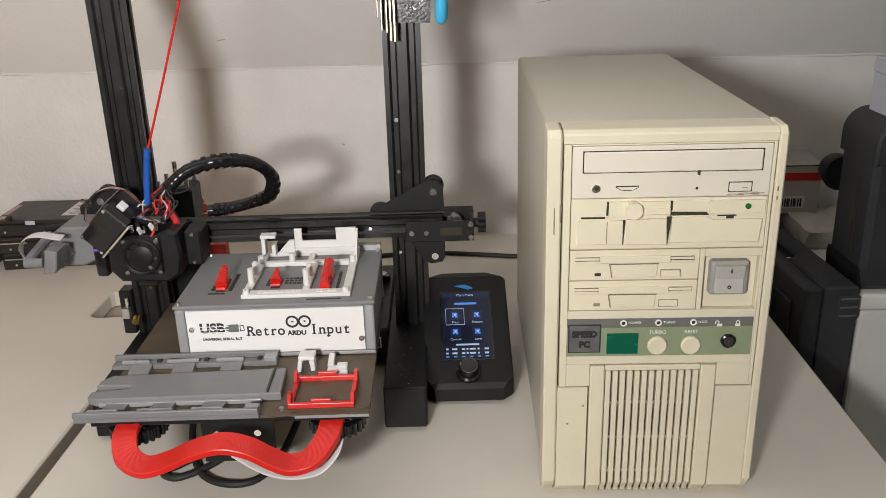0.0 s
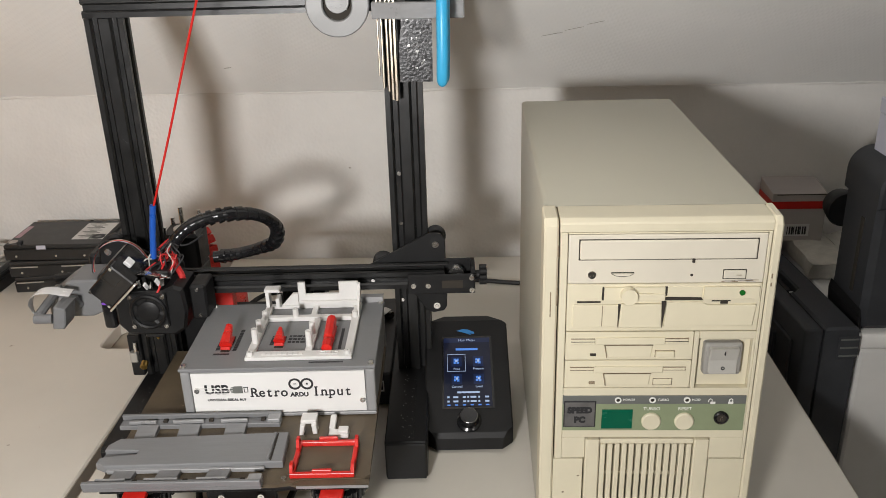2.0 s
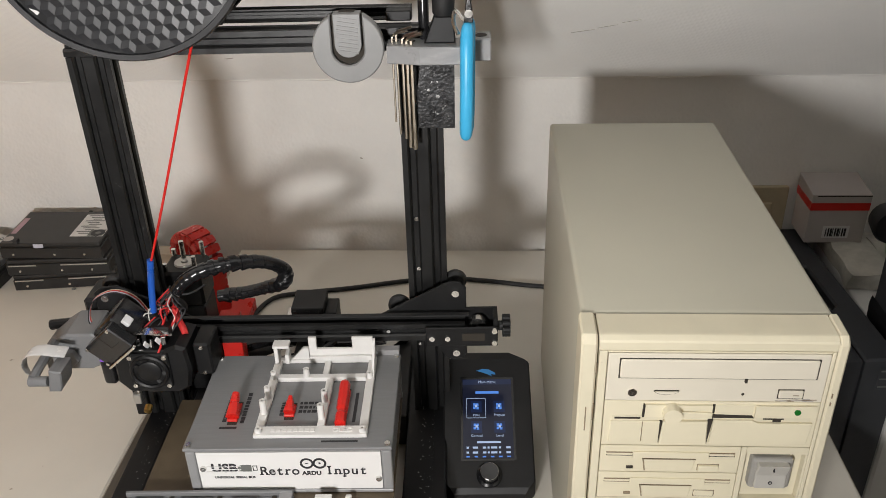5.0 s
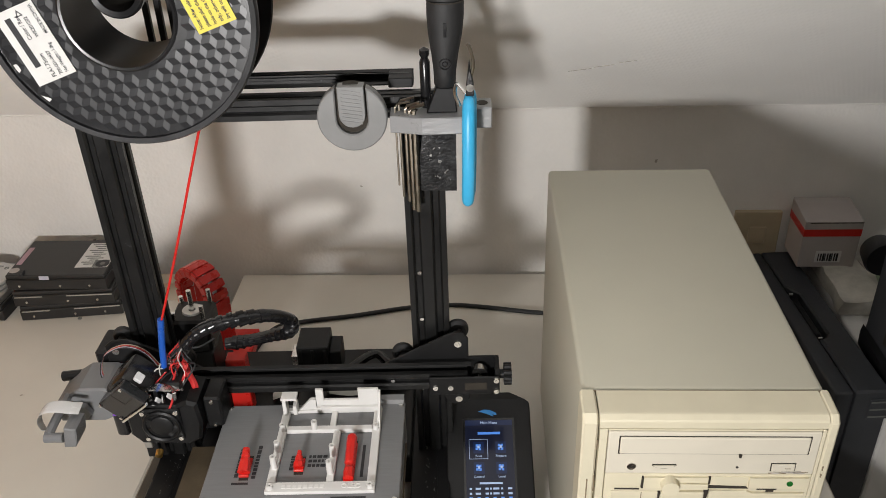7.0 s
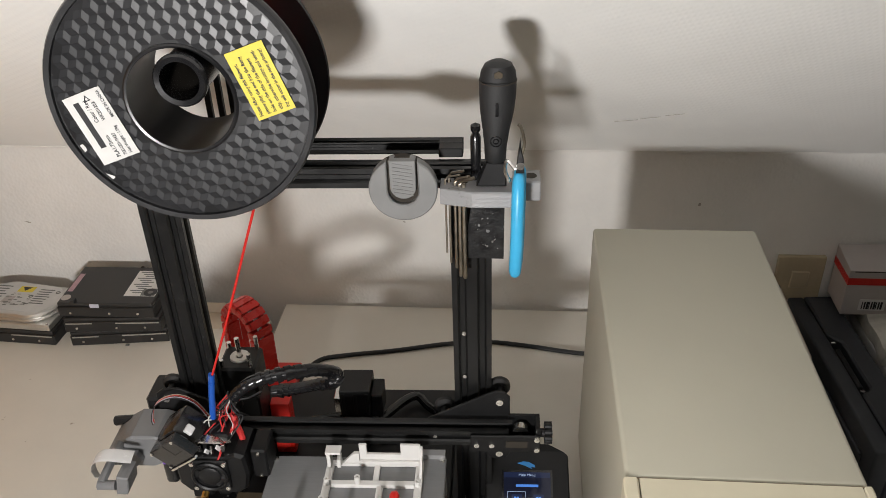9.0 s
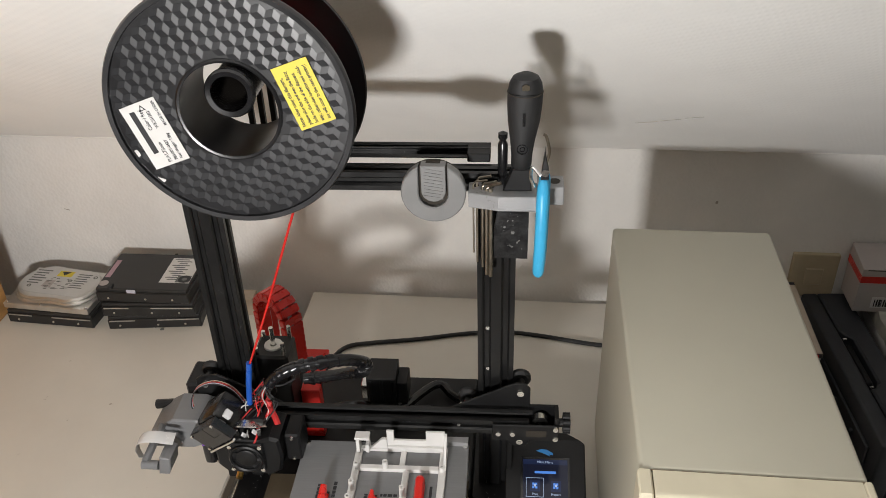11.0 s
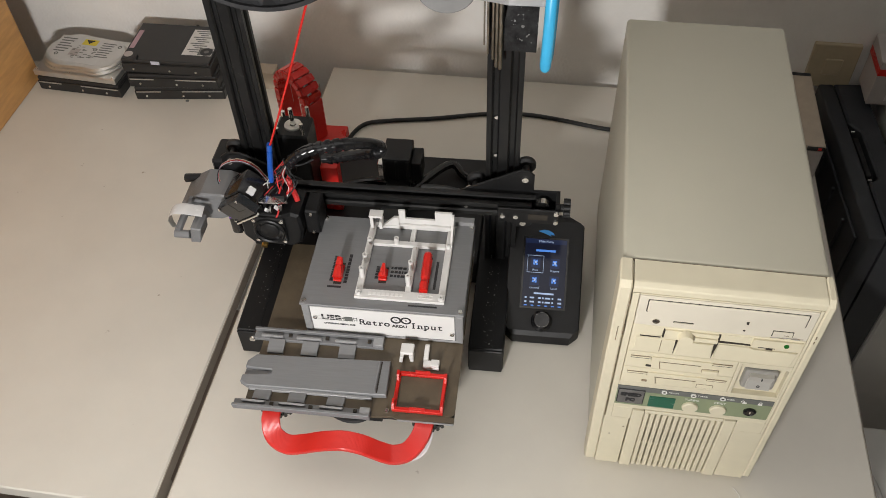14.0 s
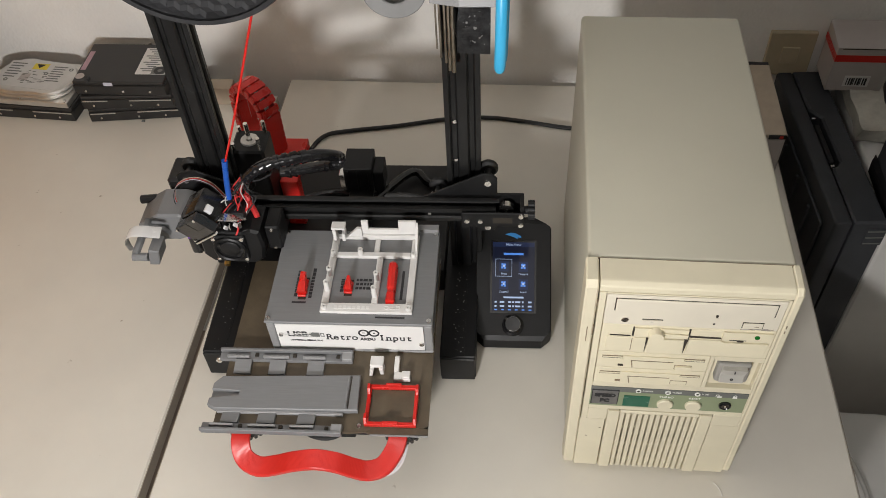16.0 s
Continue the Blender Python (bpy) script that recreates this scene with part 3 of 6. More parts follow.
        part("slot_shade_line", B(-0.0400, -0.0010, -0.0016, 0.0, zs - 0.0037, zs - 0.0031), M_LINE, d)
        part("slot_shade_line", prism(bmesh.new(), [(-0.0410, zs - 0.0034), (-0.0402, zs - 0.0034), (-0.0382, zs - 0.0150), (-0.0390, zs - 0.0150)], "y", -0.0014, 0.0), M_LINE, d)
        part("flap", B(-0.0682, -0.0490, -0.0012, 0.0, zs - 0.0027, zs + 0.0027, bev=0.0004), M_BEIGE2, d)
        part("flap", B(0.0090, 0.0274, -0.0012, 0.0, zs - 0.0022, zs + 0.0022, bev=0.0004), M_BEIGE2, d)
        part("flap", B(-0.0485, 0.0085, -0.0020, 0.0, zs - 0.0024, zs + 0.0036, bev=0.0005), M_BEIGE2, d)
        part("recess", prism(bmesh.new(), [(-0.0400, zs - 0.0034), (-0.0010, zs - 0.0034), (-0.0025, zs - 0.0150), (-0.0380, zs - 0.0150)], "y", -0.0012, 0.0, bev=0.0005), M_BEIGE2, d)
        part("button_gap", B(0.0010, 0.0172, -0.0006, 0.0, zs - 0.0150, zs - 0.0085), M_LINE, d)
        part("button", B(0.0015, 0.0167, -0.0030 if button else -0.0012, 0.0, zs - 0.0145, zs - 0.0090, bev=0.0005), M_BEIGE2, d)
        part("drive_led", B(-0.0525, -0.0475, -0.0012, 0.0, zs - 0.0135, zs - 0.0112), M_GAP if button else M_LINE, d)

    floppy(0.2113, 0.2375, True)
    floppy(0.1842, 0.2105, False)

    # mains switch in its recess
    sw = part("power_switch", B(0.0415, 0.0732, -0.0012, 0.012, 0.1965, 0.2268, bev=0.003, seg=3), M_SWITCH, t, "grey rocker mains switch")
    part("switch_recess", prism(bmesh.new(), [(0.0368, 0.2302), (0.0802, 0.2302), (0.0802, 0.1838), (0.0368, 0.1838)], "y", 0.006, 0.0275), M_BEIGE, t)
    rock = [(-0.0060, 0.2240), (-0.0022, 0.2115), (-0.0034, 0.1995), (0.0, 0.1995), (0.0, 0.2240)]
    part("rocker", prism(bmesh.new(), rock, "x", 0.0455, 0.0692, bev=0.0008), M_ROCKER, sw)
    part("on_mark", B(0.0570, 0.0577, -0.0062, -0.003, 0.2180, 0.2212), M_INK, sw)
    part("off_mark", lathe(bmesh.new(), [(0.0009, -0.0008), (0.0016, -0.0008), (0.0016, 0.0006), (0.0009, 0.0006)], (0.0573, -0.0026, 0.2045), "y", 18), M_INK, sw)

    # striped control panel
    cp = part("control_panel", B(-0.0738, 0.0806, -0.0010, 0.001, 0.1420, 0.1685), M_OLIVE, t, "olive and slate control strip")
    part("slate_stripe", B(-0.0738, 0.0806, -0.0010, 0.001, 0.1687, 0.1765), M_SLATE, cp)
    part("badge_border", B(-0.0728, -0.0454, -0.0018, 0.0, 0.1456, 0.1718, bev=0.0004), M_INK, cp)
    part("badge", B(-0.0718, -0.0464, -0.0022, -0.0017, 0.1466, 0.1708, bev=0.0002), M_BADGE, cp)
    text("badge_text", "SPEED", 0.0076, M_INK, cp, pose(-0.0591, -0.0024, 0.1630, 90, 0, 0) @ Matrix.Shear("XY", 4, (0.2, 0)), bold=0.0006)
    text("badge_text", "PC", 0.0076, M_INK, cp, pose(-0.0591, -0.0024, 0.1535, 90, 0, 0) @ Matrix.Shear("XY", 4, (0.2, 0)), bold=0.0006)
    part("display_window", B(-0.0402, -0.0140, -0.0016, 0.0, 0.1442, 0.1632), M_GREEN, cp, "dark green display window")
    for x, w in ((-0.027, "POWER"), (0.002, "TURBO"), (0.031, "H.DD")):
        part("lamp_ring", lathe(bmesh.new(), [(0.0017, 0), (0.0028, 0), (0.0028, -0.0012), (0.0017, -0.0012)], (x, -0.001, 0.1728), "y", 18), M_INKW, cp)
        part("lamp_lens", cyl(bmesh.new(), (x, -0.0008, 0.1728), (x, -0.0016, 0.1728), 0.0016), M_GAP, cp)
        text("lamp_text", w, 0.0030, M_INKW, cp, pose(x + 0.0042, -0.0012, 0.1728, 90, 0, 0), "LEFT")
    for x, w in ((0.002, "TURBO"), (0.030, "RESET")):
        part("push_button", lathe(bmesh.new(), [(0.0, 0), (0.0082, 0), (0.0082, -0.002), (0.0072, -0.0030), (0.0, -0.0026)], (x, -0.001, 0.1518), "y", 32), M_BEIGE, cp, "round cream push button", smooth=True)
        text("button_text", w, 0.0044, M_INKW, cp, pose(x, -0.0012, 0.1638, 90, 0, 0))
    part("key_lock", lathe(bmesh.new(), [(0.0, 0), (0.0062, 0), (0.0062, -0.002), (0.0048, -0.0028), (0.0036, -0.0016), (0.0, -0.0016)], (0.061, -0.001, 0.1553), "y", 28), M_GLOSS, cp, "black round key lock", smooth=True)
    part("key_barrel", cyl(bmesh.new(), (0.061, -0.0024, 0.1553), (0.061, -0.0030, 0.1553), 0.0051), M_GAP, cp)
    part("key_slot", B(0.0603, 0.0617, -0.0033, -0.002, 0.1535, 0.1571), M_CHROME, cp)
    for x in (0.053, 0.068):
        part("padlock_icon", B(x - 0.0021, x + 0.0021, -0.0013, -0.0009, 0.1685, 0.1708), M_INKW, cp)
        bm = bmesh.new()
        dx = -0.0022 if x < 0.06 else 0
        sweep(bm, [Vector((x - 0.0014 + dx, -0.0012, 0.1707)), Vector((x - 0.0014 + dx, -0.0012, 0.1727)), Vector((x + dx, -0.0012, 0.1738)), Vector((x + 0.0014 + dx, -0.0012, 0.1727)), Vector((x + 0.0014 + dx, -0.0012, 0.1709))], 0.0004, 6)
        part("padlock_icon", bm, M_INKW, cp)
    # scuffs on the cheeks
    for x, z, h in ((-0.0815, 0.262, 0.016), (-0.0868, 0.252, 0.022), (0.0885, 0.285, 0.004), (0.0885, 0.278, 0.003), (-0.0812, 0.305, 0.010)):
        part("scuff", B(x, x + 0.0008, -0.0002, 0.0006, z, z + h), M_LINE, t)
    for x, z in ((-0.072, 0.074), (-0.059, 0.092), (0.080, 0.1125)):
        part("scuff", B(x, x + 0.0018, 0.0008, 0.0014, z, z + 0.0012), M_LINE, t)
    return t


tower()


# ---------------------------------------------------------------- 3D printer
PR = pose(-0.06, 0.925, 0, 0, 0, 2)
pr = thing("printer", PR, "black desktop 3D printer with open aluminium frame", "3D printer")


def extrusion(name, w, d, nw, nd, p, length, axis, label=""):
    """A slotted bar from p along an axis; w lies across x (or y for bars along x)."""
    bm = bmesh.new()
    prism(bm, profile(w, d, nw, nd), "z", 0, length)
    if axis == "x":
        bmesh.ops.transform(bm, matrix=Matrix(((0, 0, 1, 0), (1, 0, 0, 0), (0, 1, 0, 0), (0, 0, 0, 1))), verts=bm.verts)
    if axis == "y":
        bmesh.ops.transform(bm, matrix=Matrix(((1, 0, 0, 0), (0, 0, 1, 0), (0, 1, 0, 0), (0, 0, 0, 1))), verts=bm.verts)
    bmesh.ops.translate(bm, vec=p, verts=bm.verts)
    return part(name, bm, M_BLACK, pr, label)


for x in (-0.154, 0.148):
    extrusion("upright", 0.040, 0.020, 2, 1, (x, 0, 0.045), 0.421, "z", "tall slotted black aluminium upright")
extrusion("top_bar", 0.020, 0.020, 1, 1, (-0.175, 0, 0.4765), 0.344, "x")
extrusion("rear_top_bar", 0.012, 0.012, 1, 1, (-0.165, 0.031, 0.491), 0.306, "x")
part("bar_bracket", B(0.118, 0.141, 0.012, 0.0375, 0.487, 0.4965, bev=0.001), M_PLATE, pr)
for x in (-0.166, -0.142, 0.136, 0.160):
    screw("screw", pr, (x, -0.0045, 0.14), (0, -1, 0), 0.0026)
screw("screw", pr, (0.139, -0.0045, 0.293), (0, -1, 0), 0.0028)
screw("screw", pr, (0.139, -0.0045, 0.235), (0, -1, 0), 0.0024)

# base: two foot rails, cross bar with the bed rail on it
for x0, x1 in ((0.120, 0.164), (-0.177, -0.134)):
    rail = part("foot_rail", B(x0, x1, -0.158, 0.19, 0.004, 0.0495, bev=0.0015), M_PLATE, pr)
    part("end_cap", B(x0 + 0.001, x1 - 0.001, -0.1615, -0.1582, 0.005, 0.0485, bev=0.001), M_PLASTIC, rail)
    part("rail_slot", B(x0 + 0.014, x1 - 0.014, -0.157, 0.012, 0.0494, 0.0502), M_DUSTY, rail)
    for y in (-0.13, 0.16):
        part("foot", cyl(bmesh.new(), ((x0 + x1) / 2, y, 0), ((x0 + x1) / 2, y, 0.004), 0.012), M_RUBBER, rail)
screw("screw", pr, (-0.157, -0.1616, 0.036), (0, -1, 0), 0.0045)
part("power_box", B(-0.1335, 0.1195, -0.02, 0.185, 0.006, 0.050, bev=0.002), M_PLATE, pr, "black sheet-metal electronics box")
for xa, xb, za, zb in ((0.1010, 0.1024, 0.026, 0.040), (0.1086, 0.1100, 0.026, 0.040), (0.1025, 0.1085, 0.0386, 0.0400), (0.1025, 0.1085, 0.0260, 0.0274)):
    part("port_frame", B(xa, xb, -0.0216, -0.0202, za, zb), M_WHITE, pr)
part("bed_rail", B(-0.022, 0.012, -0.262, 0.140, 0.0505, 0.0735, bev=0.001), M_BLACK, pr)
part("rail_end_plate", B(-0.034, 0.030, -0.268, -0.2625, 0.042, 0.0880, bev=0.001), M_PLATE, pr)
for x in (-0.020, 0.016):
    screw("screw", pr, (x, -0.2681, 0.072), (0, -1, 0), 0.0036)
ym = part("bed_motor", B(-0.0270, 0.0125, 0.104, 0.148, 0.0740, 0.115, bev=0.001), M_PLASTIC, pr)
for x in (-0.0245, -0.0090, 0.0065):
    part("motor_rib", B(x, x + 0.0045, 0.1025, 0.1038, 0.0740, 0.1120, bev=0.0006), M_PLASTIC, ym)
part("motor_bracket", B(0.0128, 0.0275, 0.108, 0.1425, 0.0690, 0.105, bev=0.001), M_PLATE, ym)
part("motor_flange", B(-0.0360, -0.0274, 0.110, 0.135, 0.0740, 0.098, bev=0.001), M_CHROME, ym)

# heated bed
bed = part("bed_plate", B(-0.117, 0.118, -0.296, -0.060, 0.0990, 0.1035, bev=0.0006), M_PLATE, pr)
bm = bmesh.new()
out = [(-0.1165, -0.058), (-0.1165, -0.2960), (0.035, -0.2985), (0.052, -0.2960), (0.060, -0.2905), (0.1140, -0.2905), (0.1185, -0.2860), (0.1185, -0.058)]
prism(bm, out, "z", 0.1042, 0.1072)
part("build_sheet", bm, M_BED, bed, "brown textured steel build sheet")
part("sheet_tab", prism(bmesh.new(), [(0.050, -0.2960), (0.058, -0.2907), (0.1185, -0.2907), (0.1185, -0.2975), (0.056, -0.2985)], "z", 0.1040, 0.1062), M_BED, bed)
part("sheet_edge", B(0.056, 0.1183, -0.2996, -0.2986, 0.1035, 0.1058), M_GREYLT, bed)
screw("screw", pr, (0.044, -0.2905, 0.1072), (0, 0, 1), 0.0028)
part("bed_carriage", B(-0.075, 0.075, -0.235, -0.11, 0.0745, 0.079, bev=0.001), M_PLATE, pr)
part("sheet_corner", B(0.092, 0.118, -0.050, -0.0575, 0.1073, 0.1690, bev=0.0005), M_GREYLT, bed)


def knob(x, y):
    """A bed levelling wheel with a toothed rim and spokes."""
    bm = bmesh.new()
    prof = [(0.0165, 0.080), (0.0225, 0.080), (0.0225, 0.090), (0.0165, 0.090)]
    lathe(bm, prof, (x, y, 0), "z", 40)
    for k in range(24):
        a = 2 * math.pi * k / 24
        c = Vector((x + 0.0228 * math.cos(a), y + 0.0228 * math.sin(a), 0.085))
        cyl(bm, c - Vector((0, 0, 0.0055)), c + Vector((0, 0, 0.0055)), 0.0022, seg=8)
    for k in range(5):
        a = 2 * math.pi * k / 5
        c = Vector((x, y, 0.084))
        e = c + Vector((math.cos(a), math.sin(a), 0)) * 0.017
        cyl(bm, c, e, 0.0026, seg=8)
    cyl(bm, (x, y, 0.078), (x, y, 0.099), 0.005)
    return part("levelling_wheel", bm, M_GLOSS, bed)


for x in (-0.086, 0.088):
    for y in (-0.272, -0.085):
        knob(x, y)

# gantry bar, belt, plates, wheels and tensioner
extrusion("gantry_bar", 0.020, 0.020, 1, 1, (-0.186, -0.036, 0.1825), 0.372, "x", "slotted black aluminium cross bar")
part("belt", B(-0.17, 0.19, -0.0385, -0.0335, 0.1965, 0.1982), M_RUBBER, pr)


def plate(name, outline, y0, y1, material=None):
    return part(name, prism(bmesh.new(), outline, "y", y0, y1, bev=0.0008), material or M_PLATE, pr)


plate("gantry_plate", [(0.098, 0.1905), (0.1645, 0.2270), (0.172, 0.2300), (0.182, 0.2285), (0.1875, 0.2220), (0.1880, 0.1400), (0.1845, 0.1340), (0.172, 0.1320), (0.1650, 0.1350), (0.148, 0.1620), (0.100, 0.1740)], -0.0250, -0.0215)
plate("gantry_plate", [(-0.100, 0.1905), (-0.165, 0.2270), (-0.172, 0.2300), (-0.190, 0.2285), (-0.198, 0.2220), (-0.198, 0.1400), (-0.19, 0.1340), (-0.172, 0.1320), (-0.165, 0.1350), (-0.148, 0.1620), (-0.100, 0.1740)], -0.0250, -0.0215)


def wheel(x, z):
    bm = bmesh.new()
    lathe(bm, [(0.003, -0.0052), (0.009, -0.0052), (0.0118, -0.0022), (0.0118, 0.0022), (0.009, 0.0052), (0.003, 0.0052)], (x, 0.0, z), "y", 28)
    w = part("guide_wheel", bm, M_RUBBER, pr, smooth=True)
    part("hub", cyl(bmesh.new(), (x, -0.0213, z), (x, 0.009, z), 0.0045), M_BLACK, w)
    screw("screw", pr, (x, -0.0251, z), (0, -1, 0), 0.0046, 0.003)
    return w


for x, z in ((0.1765, 0.2170), (0.1765, 0.1420), (0.116, 0.187), (-0.1865, 0.2170), (-0.1865, 0.1420), (-0.125, 0.187)):
    wheel(x, z)
for x, z in ((0.152, 0.1780), (0.168, 0.1780), (0.216, 0.1865), (0.216, 0.1720)):
    screw("screw", pr, (x, -0.0505, z), (0, -1, 0), 0.0034)
screw("screw", pr, (0.107, -0.0415, 0.182), (0, -1, 0), 0.0024)
ten = part("belt_tensioner", B(0.1455, 0.2195, -0.0505, -0.0475, 0.1675, 0.1905, bev=0.0008), M_PLATE, pr)
part("tensioner_floor", B(0.186, 0.2195, -0.0473, -0.0240, 0.1675, 0.1705), M_PLATE, ten)
part("tensioner_back", B(0.186, 0.2195, -0.0268, -0.0240, 0.1707, 0.1990), M_PLATE, ten)
part("tensioner_end", B(0.2150, 0.2195, -0.0472, -0.0270, 0.1707, 0.1990), M_PLATE, ten)
part("pulley", lathe(bmesh.new(), [(0.002, -0.004), (0.009, -0.004), (0.009, 0.004), (0.002, 0.004)], (0.199, -0.037, 0.1860), "y", 24), M_CHROME, ten, smooth=True)
part("slot", B(0.183, 0.2060, -0.0509, -0.0500, 0.1745, 0.1835), M_GAP, ten)
bm = bmesh.new()
cyl(bm, (0.2196, -0.037, 0.184), (0.230, -0.037, 0.184), 0.005)
for k in range(8):
    a = 2 * math.pi * k / 8
    cyl(bm, (0.2245, -0.037 + 0.0085 * math.cos(a), 0.184 + 0.0085 * math.sin(a)), (0.2325, -0.037 + 0.0085 * math.cos(a), 0.184 + 0.0085 * math.sin(a)), 0.0034, seg=10)
cyl(bm, (0.2248, -0.037, 0.184), (0.2322, -0.037, 0.184), 0.0085, seg=16)
part("tension_knob", bm, M_PLASTIC, ten)

# print head: shroud, fans, tilted feeder motor, probe
head = part("print_head", prism(bmesh.new(), [(-0.160, 0.1620), (-0.150, 0.1500), (-0.100, 0.1480), (-0.088, 0.1560), (-0.084, 0.1760), (-0.086, 0.2020), (-0.096, 0.2055), (-0.108, 0.2000), (-0.148, 0.1985), (-0.160, 0.1880)], "y", -0.0975, -0.052, bev=0.003), M_PLASTIC, pr, "black print head with cooling fans")
bm = bmesh.new()
lathe(bm, [(0.0160, -0.0010), (0.0195, -0.0010), (0.0195, -0.0060), (0.0178, -0.0072), (0.0160, -0.0060)], (-0.1235, -0.0975, 0.1790), "y", 40)
part("fan_ring", bm, M_PLASTIC, head, smooth=True)
bm = bmesh.new()
lathe(bm, [(0.0, -0.0018), (0.0118, -0.0018), (0.0118, -0.0048), (0.0102, -0.0058), (0.0, -0.0056)], (-0.1235, -0.0975, 0.1790), "y", 32)
for k in range(7):
    a = 2 * math.pi * k / 7
    c, d = Vector((-0.1235, 0, 0.1790)), Vector((math.cos(a), 0, math.sin(a)))
    n = Vector((-math.sin(a), 0, math.cos(a)))
    q = [c + d * 0.0100 + n * 0.0028 + Vector((0, -0.0995, 0)), c + d * 0.0158 + n * 0.0045 + Vector((0, -0.0995, 0)), c + d * 0.0158 - n * 0.0035 + Vector((0, -0.1025, 0)), c + d * 0.0100 - n * 0.0028 + Vector((0, -0.1025, 0))]
    vs = [bm.verts.new(v) for v in q] + [bm.verts.new(v + Vector((0, 0.0008, 0))) for v in q]
    bm.faces.new(vs[:4])
    bm.faces.new(vs[4:][::-1])
part("fan_rotor", bm, M_PLASTIC, head, smooth=True)
part("fan_hollow", cyl(bmesh.new(), (-0.1235, -0.0976, 0.1790), (-0.1235, -0.0983, 0.1790), 0.0159), M_GAP, head)
part("fan_frame", B(-0.1435, -0.1035, -0.1012, -0.0976, 0.1590, 0.1990, bev=0.0015), M_PLASTIC, head)
for dx in (-0.0168, 0.0168):
    for dz in (-0.0168, 0.0168):
        screw("screw", head, (-0.1235 + dx, -0.1013, 0.1790 + dz), (0, -1, 0), 0.0028)
part("side_fan", B(-0.0832, -0.0660, -0.086, -0.052, 0.1620, 0.2000, bev=0.002), M_PLASTIC, head)
for z in (0.166, 0.196):
    screw("screw", head, (-0.0745, -0.0861, z), (0, -1, 0), 0.0022)
part("heater_block", B(-0.138, -0.118, -0.084, -0.066, 0.139, 0.1478, bev=0.001), M_BLACK, head)
part("nozzle", cyl(bmesh.new(), (-0.128, -0.076, 0.1330), (-0.128, -0.076, 0.1389), 0.001, 0.0042, 12), M_BRASS, head)
part("cold_end", B(-0.140, -0.104, -0.080, -0.055, 0.2062, 0.2150, bev=0.002), M_BLACK, head)
part("clear_film", sweep(bmesh.new(), smoothed([(-0.140, -0.082, 0.212), (-0.128, -0.088, 0.218), (-0.116, -0.084, 0.214), (-0.106, -0.076, 0.208)]), 0.0006, 8, wide=0.007), M_CHROME, head, "crumpled shiny film")
part("tube_clamp", cyl(bmesh.new(), (-0.1245, -0.062, 0.2161), (-0.1245, -0.062, 0.2230), 0.0055), M_BLACK, head)
probe = part("level_probe", B(-0.1790, -0.1655, -0.088, -0.071, 0.152, 0.188, bev=0.004, seg=3), M_GLOSS, head, smooth=True)
part("probe_lamp", B(-0.1770, -0.1700, -0.0886, -0.0878, 0.1815, 0.1840), M_LEDP, probe)
part("probe_arm", B(-0.1695, -0.150, -0.0705, -0.055, 0.170, 0.182), M_PLASTIC, head)
# tilted feeder motor above the head
FEED = pose(-0.1560, -0.0830, 0.2095, 18, 45, 0)


def feeder(name, bm, material, parent, label="", smooth=False):
    bmesh.ops.transform(bm, matrix=FEED, verts=bm.verts)
    return part(name, bm, material, parent, label, smooth)


mot = feeder("feeder_motor", B(-0.0185, 0.0150, -0.0050, 0.0300, -0.0205, 0.0215, bev=0.005, seg=2), M_GLOSS, head, "tilted black stepper motor", True)
feeder("gear_cover", B(-0.0150, 0.0145, -0.0170, -0.0052, -0.0262, 0.0262, bev=0.0012), M_GLOSS, mot)
feeder("cover_seam", B(-0.0148, 0.0020, -0.0173, -0.0169, 0.0040, 0.0046), M_GAP, mot)
feeder("cover_seam", B(0.0020, 0.0026, -0.0173, -0.0169, 0.0046, 0.0200), M_GAP, mot)
feeder("plug", B(-0.0075, 0.0015, 0.0000, 0.0095, 0.0216, 0.0265, bev=0.0008), M_CLEAR, mot)
feeder("bracket", B(0.0146, 0.0172, -0.0190, -0.0150, -0.0275, 0.0275, bev=0.0004), M_CHROME, mot, "bright metal edge strip")
for lx, lz in ((-0.0125, 0.0235), (-0.0125, -0.0235), (0.0115, -0.0235)):
    feeder("cover_screw", cyl(bmesh.new(), (lx, -0.0171, lz), (lx, -0.0184, lz), 0.0018, seg=10), M_CHROME, mot)
# bright metal bits between motor and shroud
rnd = random.Random(21)
for k in range(7):
    c = Vector((-0.134 + 0.0042 * k, -0.088 + rnd.uniform(-0.003, 0.006), 0.2010 + rnd.uniform(0.0, 0.006)))
    bm = B(-0.0022, 0.0022, -0.0012, 0.0012, -0.004, 0.005, bev=0.0004)
    bmesh.ops.transform(bm, matrix=Matrix.Translation(c) @ pose(0, 0, 0, rnd.uniform(-30, 30), rnd.uniform(-40, 40), rnd.uniform(0, 90)), verts=bm.verts)
    part("extruder_piece", bm, (M_CHROME, M_BLACK, M_CLEAR)[k % 3], head)
for k, (m_, dy) in enumerate(((M_LILAC, 0.0), (M_REDW, 0.002), (M_TAN, 0.004), (M_INK, -0.002))):
    part("motor_wire", sweep(bmesh.new(), smoothed([(-0.130, -0.056 + dy, 0.214), (-0.146, -0.050 + dy, 0.232), (-0.168, -0.046 + dy, 0.237), (-0.190, -0.046 + dy, 0.226), (-0.1965, -0.050 + dy, 0.206), (-0.187, -0.055 + dy, 0.192)]), 0.0005, 6), m_, mot)
